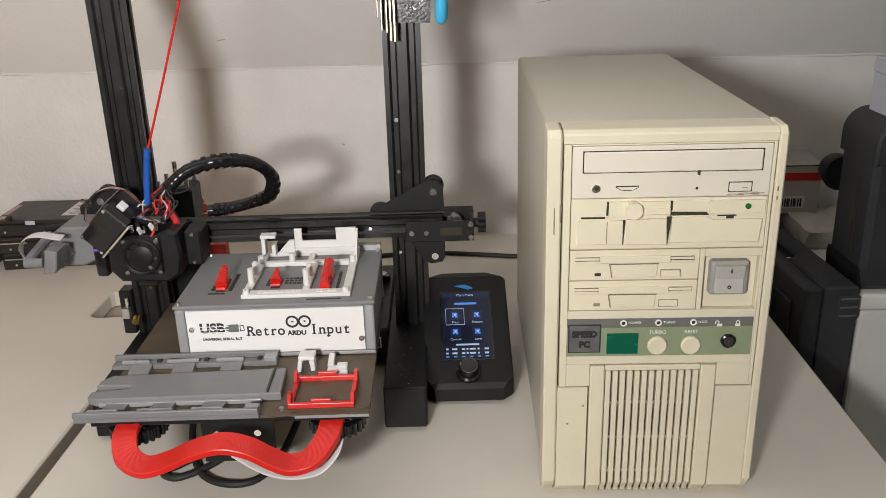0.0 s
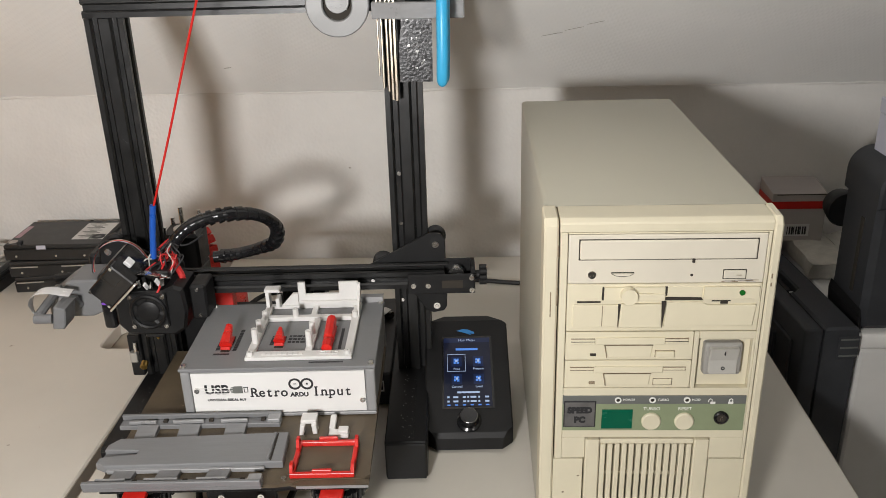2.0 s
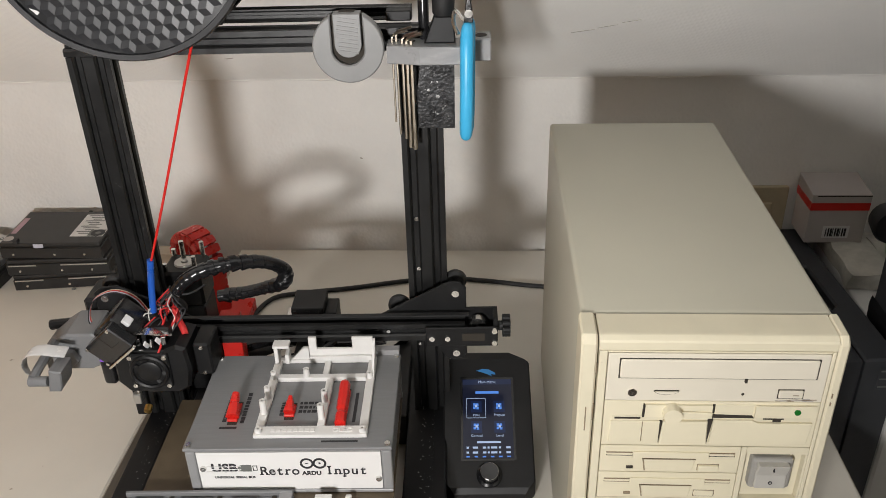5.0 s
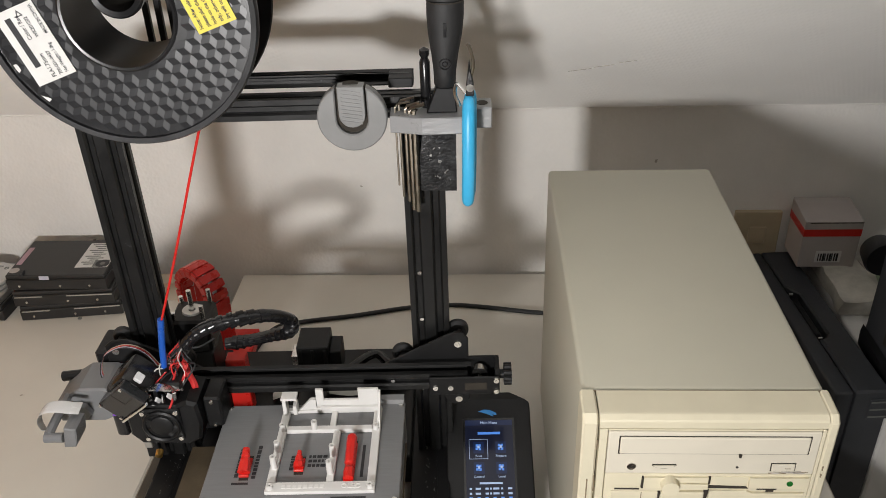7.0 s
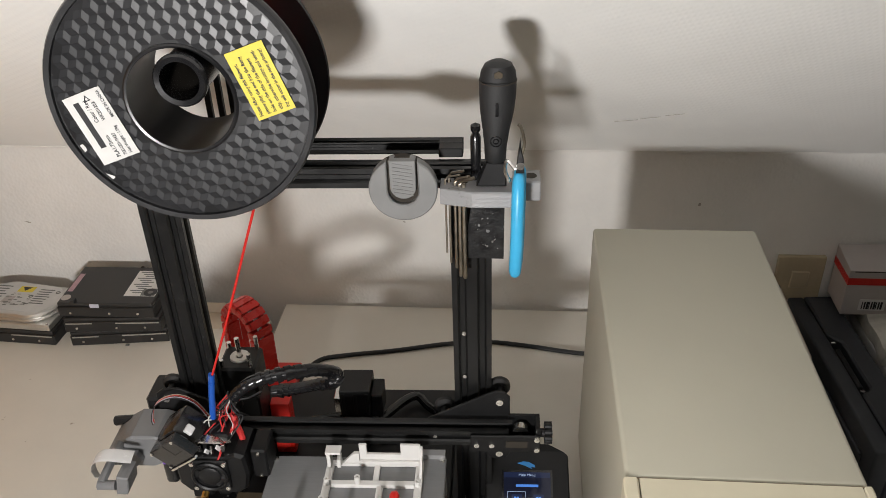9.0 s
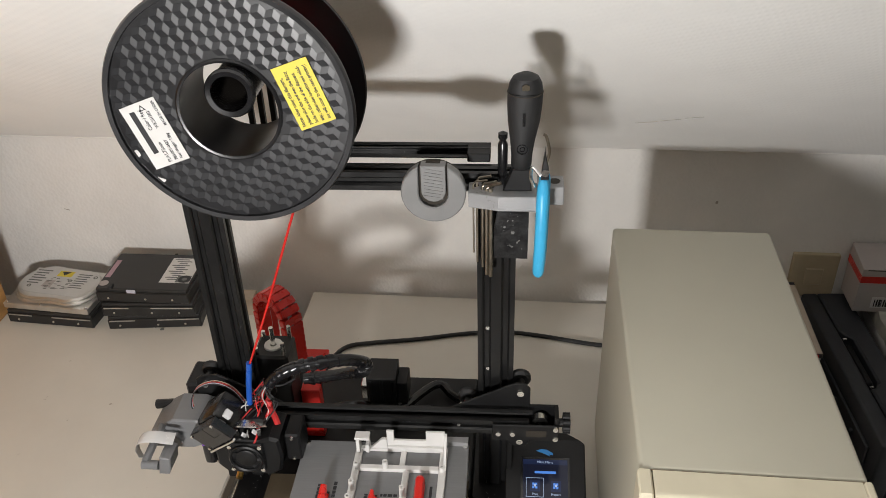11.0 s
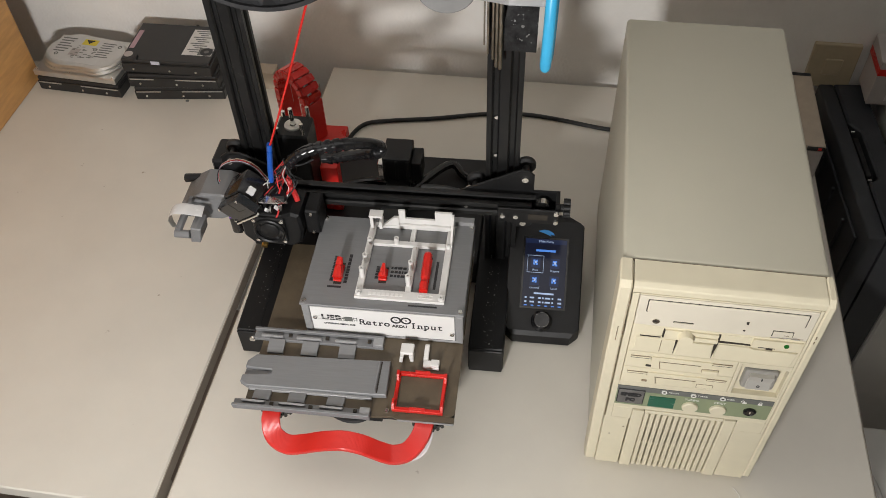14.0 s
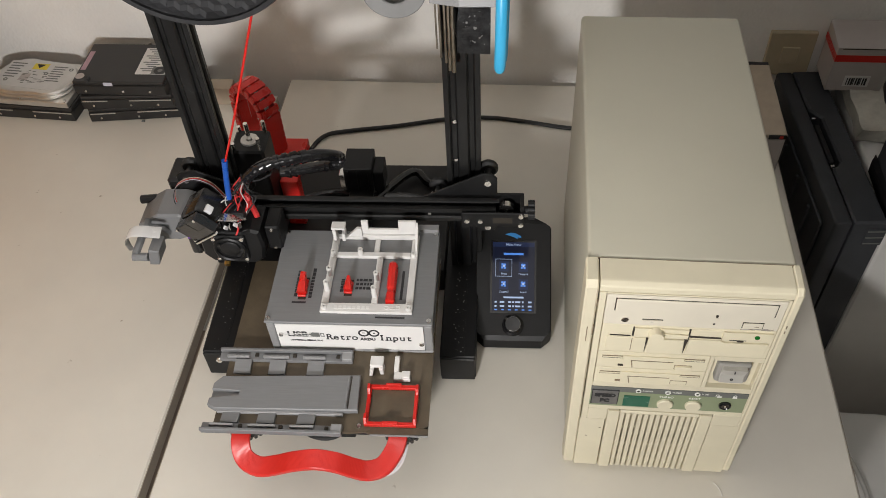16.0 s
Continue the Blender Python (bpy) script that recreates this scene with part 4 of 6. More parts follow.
# loom of thin wires at the head
rnd = random.Random(4)
for k in range(30):
    a = Vector((-0.124 + rnd.uniform(-0.014, 0.02), -0.064 + rnd.uniform(-0.012, 0.008), 0.2060))
    b = a + Vector((rnd.uniform(-0.008, 0.014), rnd.uniform(-0.008, 0.014), rnd.uniform(0.008, 0.022)))
    c = Vector((-0.108 + rnd.uniform(-0.005, 0.005), -0.038 + rnd.uniform(-0.004, 0.004), 0.232 + rnd.uniform(-0.006, 0.006)))
    part("head_wire", sweep(bmesh.new(), smoothed([a, b, (a + c) / 2 + Vector((rnd.uniform(-0.008, 0.008), 0, rnd.uniform(0.0, 0.010))), c], 6), 0.0008, 6), (M_REDW, M_INK, M_INK, M_REDW, M_INK, M_CABLEG)[k % 6], head)
part("head_wire", sweep(bmesh.new(), smoothed([(-0.106, -0.052, 0.222), (-0.101, -0.060, 0.212), (-0.094, -0.070, 0.207), (-0.092, -0.074, 0.2035)]), 0.0035, 8), M_REDW, head)
part("head_wire", sweep(bmesh.new(), smoothed([(-0.110, -0.058, 0.222), (-0.113, -0.074, 0.214), (-0.111, -0.090, 0.204), (-0.114, -0.099, 0.196)]), 0.0012, 8), M_REDW, head)
# spiral-wrapped cable loop
loop = smoothed([(-0.112, -0.042, 0.222), (-0.100, -0.040, 0.240), (-0.080, -0.038, 0.2535), (-0.048, -0.034, 0.2605), (-0.018, -0.020, 0.2540), (-0.003, 0.000, 0.2330), (-0.010, 0.016, 0.2080), (-0.035, 0.022, 0.1960), (-0.062, 0.022, 0.1900), (-0.084, 0.020, 0.1880)], 10)
lp = part("cable_loop", sweep(bmesh.new(), loop[6:], 0.0068, 14), M_GLOSS, head, "black spiral-wrapped cable loop", smooth=True)
for k in range(10, len(loop) - 3, 3):
    d = (loop[k + 1] - loop[k]).normalized()
    bm = bmesh.new()
    tilt = d + Vector((0.12, 0.2, 0.1))
    rr = 0.0078 + 0.0010 * math.sin(k * 2.3)
    lathe_h = tilt.normalized() * (0.0032 + 0.0006 * math.sin(k * 1.7))
    cyl(bm, loop[k] - lathe_h, loop[k] + lathe_h, rr, rr * 0.93, seg=14)
    part("wrap_turn", bm, M_GLOSS, lp, smooth=True)
part("loom_sleeve", sweep(bmesh.new(), loop[:9], 0.0058, 12), mat("woven_sleeve", (0.05, 0.045, 0.045), 0.6, var=0.5, scale=300, specks=0.6, speck_scale=500, speck_colour=(0.5, 0.48, 0.46)), lp)
part("cable_tie", sweep(bmesh.new(), smoothed([(-0.104, -0.036, 0.226), (-0.092, -0.036, 0.228), (-0.076, -0.036, 0.238)]), 0.0010, 6), M_INK, head)

# motor cover with a small camera arm on the left end of the gantry
cov = part("motor_cover", prism(bmesh.new(), [(-0.242, 0.1600), (-0.196, 0.1600), (-0.182, 0.1660), (-0.178, 0.1990), (-0.188, 0.2030), (-0.214, 0.2030), (-0.230, 0.1930), (-0.242, 0.1840)], "y", -0.072, -0.0255, bev=0.002), M_GREY, pr, "grey printed motor cover")
part("gear_motor", B(-0.214, -0.172, -0.0212, 0.022, 0.170, 0.212, bev=0.003), M_PLASTIC, pr)
arm = part("camera_arm", cyl(bmesh.new(), (-0.2260, -0.0725, 0.1960), (-0.2310, -0.118, 0.1850), 0.0046, seg=8), M_GREY, cov)
part("cover_tab", prism(bmesh.new(), [(-0.2290, 0.1900), (-0.2080, 0.1860), (-0.2030, 0.1760), (-0.2110, 0.1680), (-0.2290, 0.1740)], "y", -0.080, -0.0725, bev=0.001), M_GREY, cov)
part("camera_body", prism(bmesh.new(), [(-0.2170, 0.1710), (-0.2055, 0.1710), (-0.2030, 0.1760), (-0.2000, 0.1940), (-0.2120, 0.1960)], "y", -0.122, -0.096, bev=0.0012), M_GREY, cov)
part("pivot", cyl(bmesh.new(), (-0.2345, -0.119, 0.1820), (-0.2160, -0.119, 0.1820), 0.0050), M_GREY, cov, smooth=True)
part("ribbon", sweep(bmesh.new(), smoothed([(-0.2020, -0.098, 0.2010), (-0.2120, -0.099, 0.2030), (-0.2230, -0.100, 0.2055), (-0.2350, -0.100, 0.2040), (-0.2425, -0.101, 0.1980), (-0.2440, -0.104, 0.1890), (-0.2380, -0.110, 0.1830)]), 0.0006, 8, wide=0.0090), M_CLEAR, cov, "white flat ribbon cable")
part("thumb_screw", cyl(bmesh.new(), (-0.2490, -0.030, 0.187), (-0.2280, -0.030, 0.190), 0.0056, 0.0050, 10), M_PLASTIC, cov)

# stepper motor standing behind the left upright
zm = part("lift_motor", B(-0.148, -0.104, 0.030, 0.074, 0.168, 0.212, bev=0.003), M_PLASTIC, pr, "black stepper motor with bare shaft")
part("motor_body", B(-0.147, -0.105, 0.031, 0.073, 0.0505, 0.1676, bev=0.002), M_PLASTIC, zm)
part("motor_boss", lathe(bmesh.new(), [(0.004, 0.2121), (0.0115, 0.2121), (0.0110, 0.2145), (0.004, 0.2140)], (-0.126, 0.052, 0), "z", 28), M_ALU, zm, smooth=True)
part("motor_shaft", cyl(bmesh.new(), (-0.126, 0.052, 0.2122), (-0.126, 0.052, 0.2400), 0.0028), M_CHROME, zm, smooth=True)
for dx in (-0.0165, 0.0165):
    for dy in (-0.0165, 0.0165):
        part("motor_screw", cyl(bmesh.new(), (-0.126 + dx, 0.052 + dy, 0.2121), (-0.126 + dx, 0.052 + dy, 0.2300 if dx > 0 else 0.221), 0.0026, seg=12), M_CHROME, zm)

# end stop at the foot of the left upright
es = part("end_stop", B(-0.1890, -0.1745, -0.016, 0.004, 0.052, 0.106, bev=0.001), M_PLASTIC, pr)
part("switch_body", B(-0.1860, -0.1770, -0.0240, -0.0165, 0.074, 0.087, bev=0.0008), M_ALU, es)
part("screw_spring", cyl(bmesh.new(), (-0.165, -0.0410, 0.0775), (-0.165, -0.0340, 0.0800), 0.0042), M_BRASS, es)
part("screw_head", cyl(bmesh.new(), (-0.1790, -0.0200, 0.0875), (-0.1790, -0.0200, 0.099), 0.0022), M_CHROME, es)

# red cable chain arching behind the frame
pts = [Vector((-0.214, 0.262, 0.012 + 0.012 * k)) for k in range(8)]
pts += [Vector((-0.181 - 0.033 * math.cos(a), 0.262, 0.100 + 0.036 * math.sin(a))) for a in [math.pi * k / 9 for k in range(1, 9)]]
pts += [Vector((-0.148, 0.262, 0.096 - 0.012 * k)) for k in range(8)]
TURN = pose(-0.187, 0.262, 0, 0, 0, -38) @ pose(0.181, -0.262, 0)
ch = new("cable_chain")
ch.parent = pr
ch["label"] = "red printed cable chain"
for a, b in zip(pts, pts[1:]):
    d = (b - a).normalized()
    q = Matrix.Translation((a + b) / 2) @ Matrix(((d.z, 0, d.x, 0), (0, 1, 0, 0), (-d.x, 0, d.z, 0), (0, 0, 0, 1)))
    bm = bmesh.new()
    box(bm, -0.0060, 0.0060, -0.017, -0.0135, -0.0054, 0.0054, bev=0.0008)
    box(bm, -0.0060, 0.0060, 0.0135, 0.017, -0.0054, 0.0054, bev=0.0008)
    box(bm, 0.0045, 0.0068, -0.0134, 0.0134, -0.0060, 0.0057)
    box(bm, -0.0068, -0.0045, -0.0134, 0.0134, -0.0060, 0.0057)
    bmesh.ops.transform(bm, matrix=TURN @ q, verts=bm.verts)
    part("chain_link", bm, M_RED, ch)
part("chain_ribbon", sweep(bmesh.new(), [TURN @ p for p in pts[4:]], 0.0009, 8, wide=0.009), M_CLEAR, ch)
part("chain_mount", B(-0.178, -0.118, 0.215, 0.275, 0.0, 0.022, bev=0.001), M_RED, pr, "red printed chain mount")
part("chain_mount", B(-0.104, -0.080, 0.060, 0.078, 0.0505, 0.132, bev=0.001), M_RED, pr, "red printed chain mount")
# rear cables
part("rear_cable", sweep(bmesh.new(), smoothed([(0.006, 0.085, 0.064), (0.060, 0.155, 0.062), (0.085, 0.14, 0.058), (0.112, 0.12, 0.0545)]), 0.0060, 10), M_GLOSS, pr, smooth=True)
part("rear_cable", sweep(bmesh.new(), smoothed([(-0.10, 0.10, 0.056), (-0.05, 0.115, 0.060), (0.0, 0.105, 0.062), (0.06, 0.11, 0.058), (0.10, 0.10, 0.055)]), 0.0055, 10), M_GLOSS, pr, smooth=True)
part("ribbon_cable", sweep(bmesh.new(), smoothed([(-0.060, 0.085, 0.054), (-0.02, 0.09, 0.064), (0.04, 0.088, 0.056), (0.085, 0.10, 0.060), (0.108, 0.12, 0.066)]), 0.0008, 8, wide=0.007), M_CABLEG, pr)
# cables that hang in front under the bed
part("front_cable", sweep(bmesh.new(), smoothed([(-0.055, -0.100, 0.070), (-0.074, -0.150, 0.030), (-0.070, -0.190, 0.006), (-0.050, -0.232, 0.0036), (-0.020, -0.248, 0.0036), (0.006, -0.238, 0.0036), (0.022, -0.195, 0.006), (0.036, -0.150, 0.030), (0.046, -0.110, 0.070)]), 0.0035, 10), M_RUBBER, pr, smooth=True)
part("front_cable", sweep(bmesh.new(), smoothed([(0.000, -0.120, 0.040), (-0.040, -0.180, 0.008), (-0.075, -0.212, 0.0036), (-0.090, -0.226, 0.0036), (-0.070, -0.234, 0.0036), (-0.030, -0.205, 0.010), (0.010, -0.150, 0.036)]), 0.0035, 10), M_RUBBER, pr, smooth=True)
part("white_band", sweep(bmesh.new(), smoothed([(0.006, -0.318, 0.084), (0.022, -0.320, 0.073), (0.036, -0.321, 0.066), (0.053, -0.3215, 0.0625), (0.073, -0.320, 0.064), (0.085, -0.315, 0.071), (0.090, -0.302, 0.076), (0.090, -0.290, 0.080)]), 0.0010, 8, wide=0.0055), M_CLEAR, pr, "white translucent band")
# red handle on the front edge of the bed: a flat strip that dips at both corners and arches up in the middle
hp = smoothed([(-0.0850, -0.280, 0.1030), (-0.0855, -0.295, 0.1015), (-0.0855, -0.308, 0.0960), (-0.0800, -0.3200, 0.0870), (-0.0650, -0.3265, 0.0815), (-0.0460, -0.3270, 0.0865), (-0.0250, -0.3270, 0.0960), (0.0, -0.3270, 0.1020), (0.0220, -0.3270, 0.0970), (0.0400, -0.3270, 0.0860), (0.0550, -0.3260, 0.0790), (0.0700, -0.3210, 0.0810), (0.0810, -0.3080, 0.0890), (0.0855, -0.2940, 0.0965), (0.0855, -0.280, 0.1000)], 8)
bm = bmesh.new()
rows = []
for i, p in enumerate(hp):
    d = (hp[min(i + 1, len(hp) - 1)] - hp[max(i - 1, 0)]).normalized()
    n = Vector((d.y, -d.x, 0)).normalized()
    up = n.cross(d).normalized()
    up = up if up.z > 0 else -up
    fall = Vector((0, 0, 0.0022 * max(0.0, -n.y)))
    w = 0.0102
    rows.append([bm.verts.new(p + n * a - fall * (a / w) + up * b) for a, b in ((-w, -0.0008), (-w + 0.0008, 0.0), (w - 0.0008, 0.0), (w, -0.0008), (w, -0.0048), (-w, -0.0048))])
for a, b in zip(rows, rows[1:]):
    for k in range(6):
        bm.faces.new((a[k], a[(k + 1) % 6], b[(k + 1) % 6], b[k]))
bm.faces.new(rows[0])
bm.faces.new(rows[-1][::-1])
bmesh.ops.recalc_face_normals(bm, faces=bm.faces)
part("handle", bm, M_REDH, bed, "red printed carrying handle", smooth=True)

# ---------------------------------------------------------------- printer display
dp = thing("control_display", PR @ pose(0.2095, -0.111, 0) @ Matrix.Scale(1.10, 4) @ pose(-0.2125, 0.117, 0), "black printer control screen with menu and round knob", "display")
bm = bmesh.new()
prism(bm, [(-0.117, 0.004), (-0.1158, 0.0165), (-0.112, 0.0215), (0.006, 0.0860), (0.017, 0.0860), (0.017, 0.004)], "x", 0.168, 0.257, bev=0.0015)
bmesh.ops.recalc_face_normals(bm, faces=bm.faces)
geom = bm.verts[:] + bm.edges[:] + bm.faces[:]
for co, no in (((0.168, 0.017, 0), (-1, 1.4, 0)), ((0.257, 0.017, 0), (1, 1.4, 0))):
    nrm = Vector(no).normalized()
    r = bmesh.ops.bisect_plane(bm, geom=bm.verts[:] + bm.edges[:] + bm.faces[:], plane_co=Vector(co) - nrm * 0.012, plane_no=nrm, clear_outer=True)
    bmesh.ops.contextual_create(bm, geom=[e for e in r["geom_cut"] if isinstance(e, bmesh.types.BMEdge)])
for co, no in (((0.168, -0.117, 0), (-1, -1, 0)), ((0.257, -0.117, 0), (1, -1, 0))):
    nrm = Vector(no).normalized()
    r = bmesh.ops.bisect_plane(bm, geom=bm.verts[:] + bm.edges[:] + bm.faces[:], plane_co=Vector(co) - nrm * 0.008, plane_no=nrm, clear_outer=True)
    bmesh.ops.contextual_create(bm, geom=[e for e in r["geom_cut"] if isinstance(e, bmesh.types.BMEdge)])
body = part("housing", bm, M_PLASTIC, dp)
part("foot", B(0.180, 0.245, -0.10, 0.010, 0.0, 0.0038), M_RUBBER, dp)
SLOPE = math.degrees(math.atan2(0.0860 - 0.0215, 0.118))
FACE = pose(0.2125, -0.112, 0.0215, SLOPE, 0, 0)


def on_screen(v):
    """The place along the face of a height in the menu."""
    return 0.0286 + (v - 0.0258) * 1.10


def on_face(name, x0, x1, v0, v1, h0, h1, material, parent, bev=0.0):
    if parent is not dp:
        x0, x1, v0, v1 = x0 * 0.94, x1 * 0.94, on_screen(v0), on_screen(v1)
    bm = B(x0, x1, v0, v1, h0, h1, bev=bev)
    bmesh.ops.transform(bm, matrix=FACE, verts=bm.verts)
    return part(name, bm, material, parent)


on_face("screen_frame", -0.0270, 0.0270, 0.0262, 0.1138, 0.0, 0.0006, M_GLOSS, dp)
scr = on_face("screen", -0.0248, 0.0248, 0.0286, 0.1113, 0.0007, 0.0010, M_SCREEN, dp)
scr["label"] = "lit dark-blue menu screen"


def screen_text(words, size, x, v, material=M_SCREENW):
    text("screen_text", words, size, material, scr, FACE @ pose(x * 0.94, on_screen(v), 0.0012))


on_face("title_bar", -0.0262, 0.0262, 0.0958, 0.1010, 0.0011, 0.0012, glow("screen_navy", (0.012, 0.025, 0.085), 0.5), scr)
screen_text("Main Menu", 0.0040, 0.0, 0.0983)
on_face("logo_bar", -0.0125, 0.0125, 0.0868, 0.0892, 0.0011, 0.0013, M_SCREENB, scr)
for x, v, w in ((-0.012, 0.0715, "Print"), (0.0125, 0.0715, "Prepare"), (-0.012, 0.0520, "Control"), (0.0125, 0.0520, "Level")):
    on_face("icon_tile", x - 0.0058, x + 0.0058, v - 0.0028, v + 0.0082, 0.0011, 0.00125, glow("screen_tile", (0.008, 0.025, 0.10), 0.5), scr)
    for dx, dv in ((-0.0022, 0.0015), (0.0010, 0.0045), (-0.0020, 0.0046), (0.0012, 0.0012)):
        on_face("icon", x + dx - 0.0011, x + dx + 0.0015, v + dv - 0.0011, v + dv + 0.0013, 0.0013, 0.0014, M_SCREENB, scr)
    on_face("icon", x - 0.0012, x + 0.0012, v + 0.0020, v + 0.0045, 0.0015, 0.0016, M_SCREENW, scr)
    screen_text(w, 0.0035, x, v - 0.0055)
for x0, x1, v0, v1 in ((-0.0225, -0.0018, 0.0820, 0.0824), (-0.0225, -0.0018, 0.0632, 0.0636), (-0.0225, -0.0221, 0.0632, 0.0824), (-0.0022, -0.0018, 0.0632, 0.0824)):
    on_face("select_frame", x0, x1, v0, v1, 0.0011, 0.0013, M_SCREENW, scr)
on_face("status_bar", -0.0120, 0.0130, 0.0396, 0.0414, 0.0011, 0.0013, M_SCREENW, scr)
for v in (0.0355, 0.0310):
    for x0, x1 in ((-0.023, -0.0205), (-0.0165, -0.0110), (-0.0060, -0.0025), (-0.001, 0.001), (0.0025, 0.0090), (0.0110, 0.0130), (0.0185, 0.0230)):
        on_face("status_bar", x0, x1, v - 0.0009, v + 0.0009, 0.0011, 0.0013, M_SCREENW, scr)
for k in range(6):
    on_face("status_bar", -0.0215 + 0.0085 * k - 0.0018, -0.0215 + 0.0085 * k + 0.0018, 0.0266, 0.0278, 0.0011, 0.0013, M_SCREENB, scr)
bm = bmesh.new()
prism(bm, [(x, v + 0.0092) for x, v in ((-0.0105, 0.1120), (-0.004, 0.1140), (0.002, 0.1135), (0.0085, 0.1100), (0.0090, 0.1075), (0.0045, 0.1085), (0.0055, 0.1060), (0.000, 0.1085), (-0.004, 0.1100))], "z", 0.0003, 0.0006)
bmesh.ops.transform(bm, matrix=FACE, verts=bm.verts)
part("emblem", bm, mat("emblem_blue", (0.03, 0.20, 0.50), 0.4, var=0.05, scale=60), dp, "blue emblem shape")
bm = bmesh.new()
lathe(bm, [(0.0, 0.0005), (0.0125, 0.0005), (0.0125, 0.003), (0.0100, 0.0045), (0.0098, 0.0125), (0.0088, 0.0135), (0.0, 0.0130)], (0.0, 0.0118, 0), "z", 40)
bmesh.ops.transform(bm, matrix=FACE, verts=bm.verts)
kn = part("knob", bm, M_GLOSS, dp, "glossy black turning knob", smooth=True)
bm = bmesh.new()
lathe(bm, [(0.0084, 0.0136), (0.0091, 0.0132), (0.0091, 0.0128), (0.0084, 0.0130)], (0.0, 0.0118, 0), "z", 40)
bmesh.ops.transform(bm, matrix=FACE, verts=bm.verts)
part("knob_ring", bm, M_CHROME, kn, smooth=True)


# ---------------------------------------------------------------- printed box on the bed
def usb_box():
    t = thing("adapter_box", PR, "grey printed electronics box with white lettered front panel", "electronics box")
    x0, x1, y0, y1, z0, z1 = -0.0665, 0.1170, -0.1915, -0.0570, 0.1075, 0.1590
    part("body", B(x0, x1, y0, y1, z0, z1, bev=0.0025, seg=2), M_GREY, t)
    part("lid", B(x0 - 0.0025, x1 + 0.0025, y0 - 0.003, y1 + 0.002, z1 + 0.0002, z1 + 0.0035, bev=0.0008), M_GREYTOP, t, "grey flat lid")
    part("rim", B(x0 - 0.001, x1 + 0.001, y0 - 0.0022, y0 + 0.002, z0 + 0.0002, z0 + 0.0040, bev=0.0008), M_GREYLT, t)
    for x in (x0 - 0.0015, x1 - 0.0080):
        part("corner_post", B(x, x + 0.0095, y0 - 0.0025, y0 + 0.004, z0 + 0.004, z1, bev=0.002, seg=2), M_GREYLT, t)
    pan = part("front_panel", B(-0.0580, 0.1085, y0 - 0.0016, y0, 0.1125, 0.1570), M_PANEL, t, "white front panel with black lettering")
    yf = y0 - 0.0018
    for x, z in ((-0.0535, 0.1385), (0.1055, 0.1250)):
        screw("screw", t, (x, y0 - 0.0016, z), (0, -1, 0), 0.0030)
    for x in (x0 + 0.002, x1 - 0.002):
        for y in (y0 + 0.002, y1 - 0.003):
            screw("screw", t, (x, y, z1 + 0.0035), (0, 0, 1), 0.0030)
    text("lettering", "USB", 0.0135, M_INK, pan, pose(-0.0345, yf, 0.1385, 90, 0, 0) @ Matrix.Shear("XY", 4, (0.15, 0)), wide=1.02, bold=0.0005)
    for k in range(3):
        part("letter_stripe", B(-0.0510, -0.0190, yf - 0.0006, yf - 0.0003, 0.1345 + 0.0030 * k, 0.1351 + 0.0030 * k), M_PANEL, pan)
    text("lettering", "UNIVERSAL SERIAL BUS", 0.0036, M_INK, pan, pose(-0.0260, yf, 0.1275, 90, 0, 0), wide=1.0, bold=0.00014)
    # slab lettering, one letter at a time, with feet and tops
    feet = {"R": ((-0.0026, 0), (0.0028, 0)), "t": ((0.0004, 0),), "r": ((-0.0012, 0),), "I": ((0.0, 0), (0.0, 1)), "n": ((-0.0022, 0), (0.0022, 0)), "p": ((-0.0020, -1),)}
    for words, xa, xb in (("Retro", 0.0015, 0.0302), ("Input", 0.0610, 0.0918)):
        for k, ch_ in enumerate(words):
            x = xa + (xb - xa) * k / 4
            text("lettering", ch_, 0.0142, M_INK, pan, pose(x, yf, 0.1303, 90, 0, 0), wide=0.95, bold=0.0002, level_by="BOTTOM_BASELINE")
            for dx, up in feet.get(ch_, ()):
                z = {0: 0.1303, 1: 0.1394, -1: 0.1274}[up]
                part("letter_serif", B(x + dx - 0.0018, x + dx + 0.0018, yf - 0.0001, yf + 0.0002, z, z + 0.0010), M_INK, pan)
    text("lettering", "ARDU", 0.0064, M_INK, pan, pose(0.0448, yf, 0.1318, 90, 0, 0), bold=0.0003)
    plug = [(-0.0225, 0.1385), (-0.0208, 0.1412), (-0.0175, 0.1424), (-0.0095, 0.1424), (-0.0095, 0.1346), (-0.0175, 0.1346), (-0.0208, 0.1358)]
    part("plug_mark", prism(bmesh.new(), plug, "y", yf - 0.0001, yf + 0.0003), M_SLATE, pan)
    for xa, xb, za, zb in ((-0.0085, -0.0078, 0.1355, 0.1415), (-0.0050, -0.0043, 0.1355, 0.1415), (-0.0077, -0.0051, 0.1408, 0.1415), (-0.0077, -0.0051, 0.1355, 0.1362)):
        part("plug_mark", B(xa, xb, yf - 0.0001, yf + 0.0002, za, zb), M_INK, pan)
    for x in (0.0412, 0.0528):
        part("ring_mark", lathe(bmesh.new(), [(0.0043, -0.0003), (0.0062, -0.0003), (0.0062, 0.0003), (0.0043, 0.0003)], (x, yf, 0.1437), "y", 28), M_INK, pan)
    part("ring_mark", B(0.0398, 0.0426, yf - 0.0002, yf + 0.0002, 0.1434, 0.1441), M_INK, pan)
    part("ring_mark", B(0.0519, 0.0537, yf - 0.0002, yf + 0.0002, 0.1429, 0.1446), M_INK, pan)
    # levers with unreadable captions
    zl = z1 + 0.0035
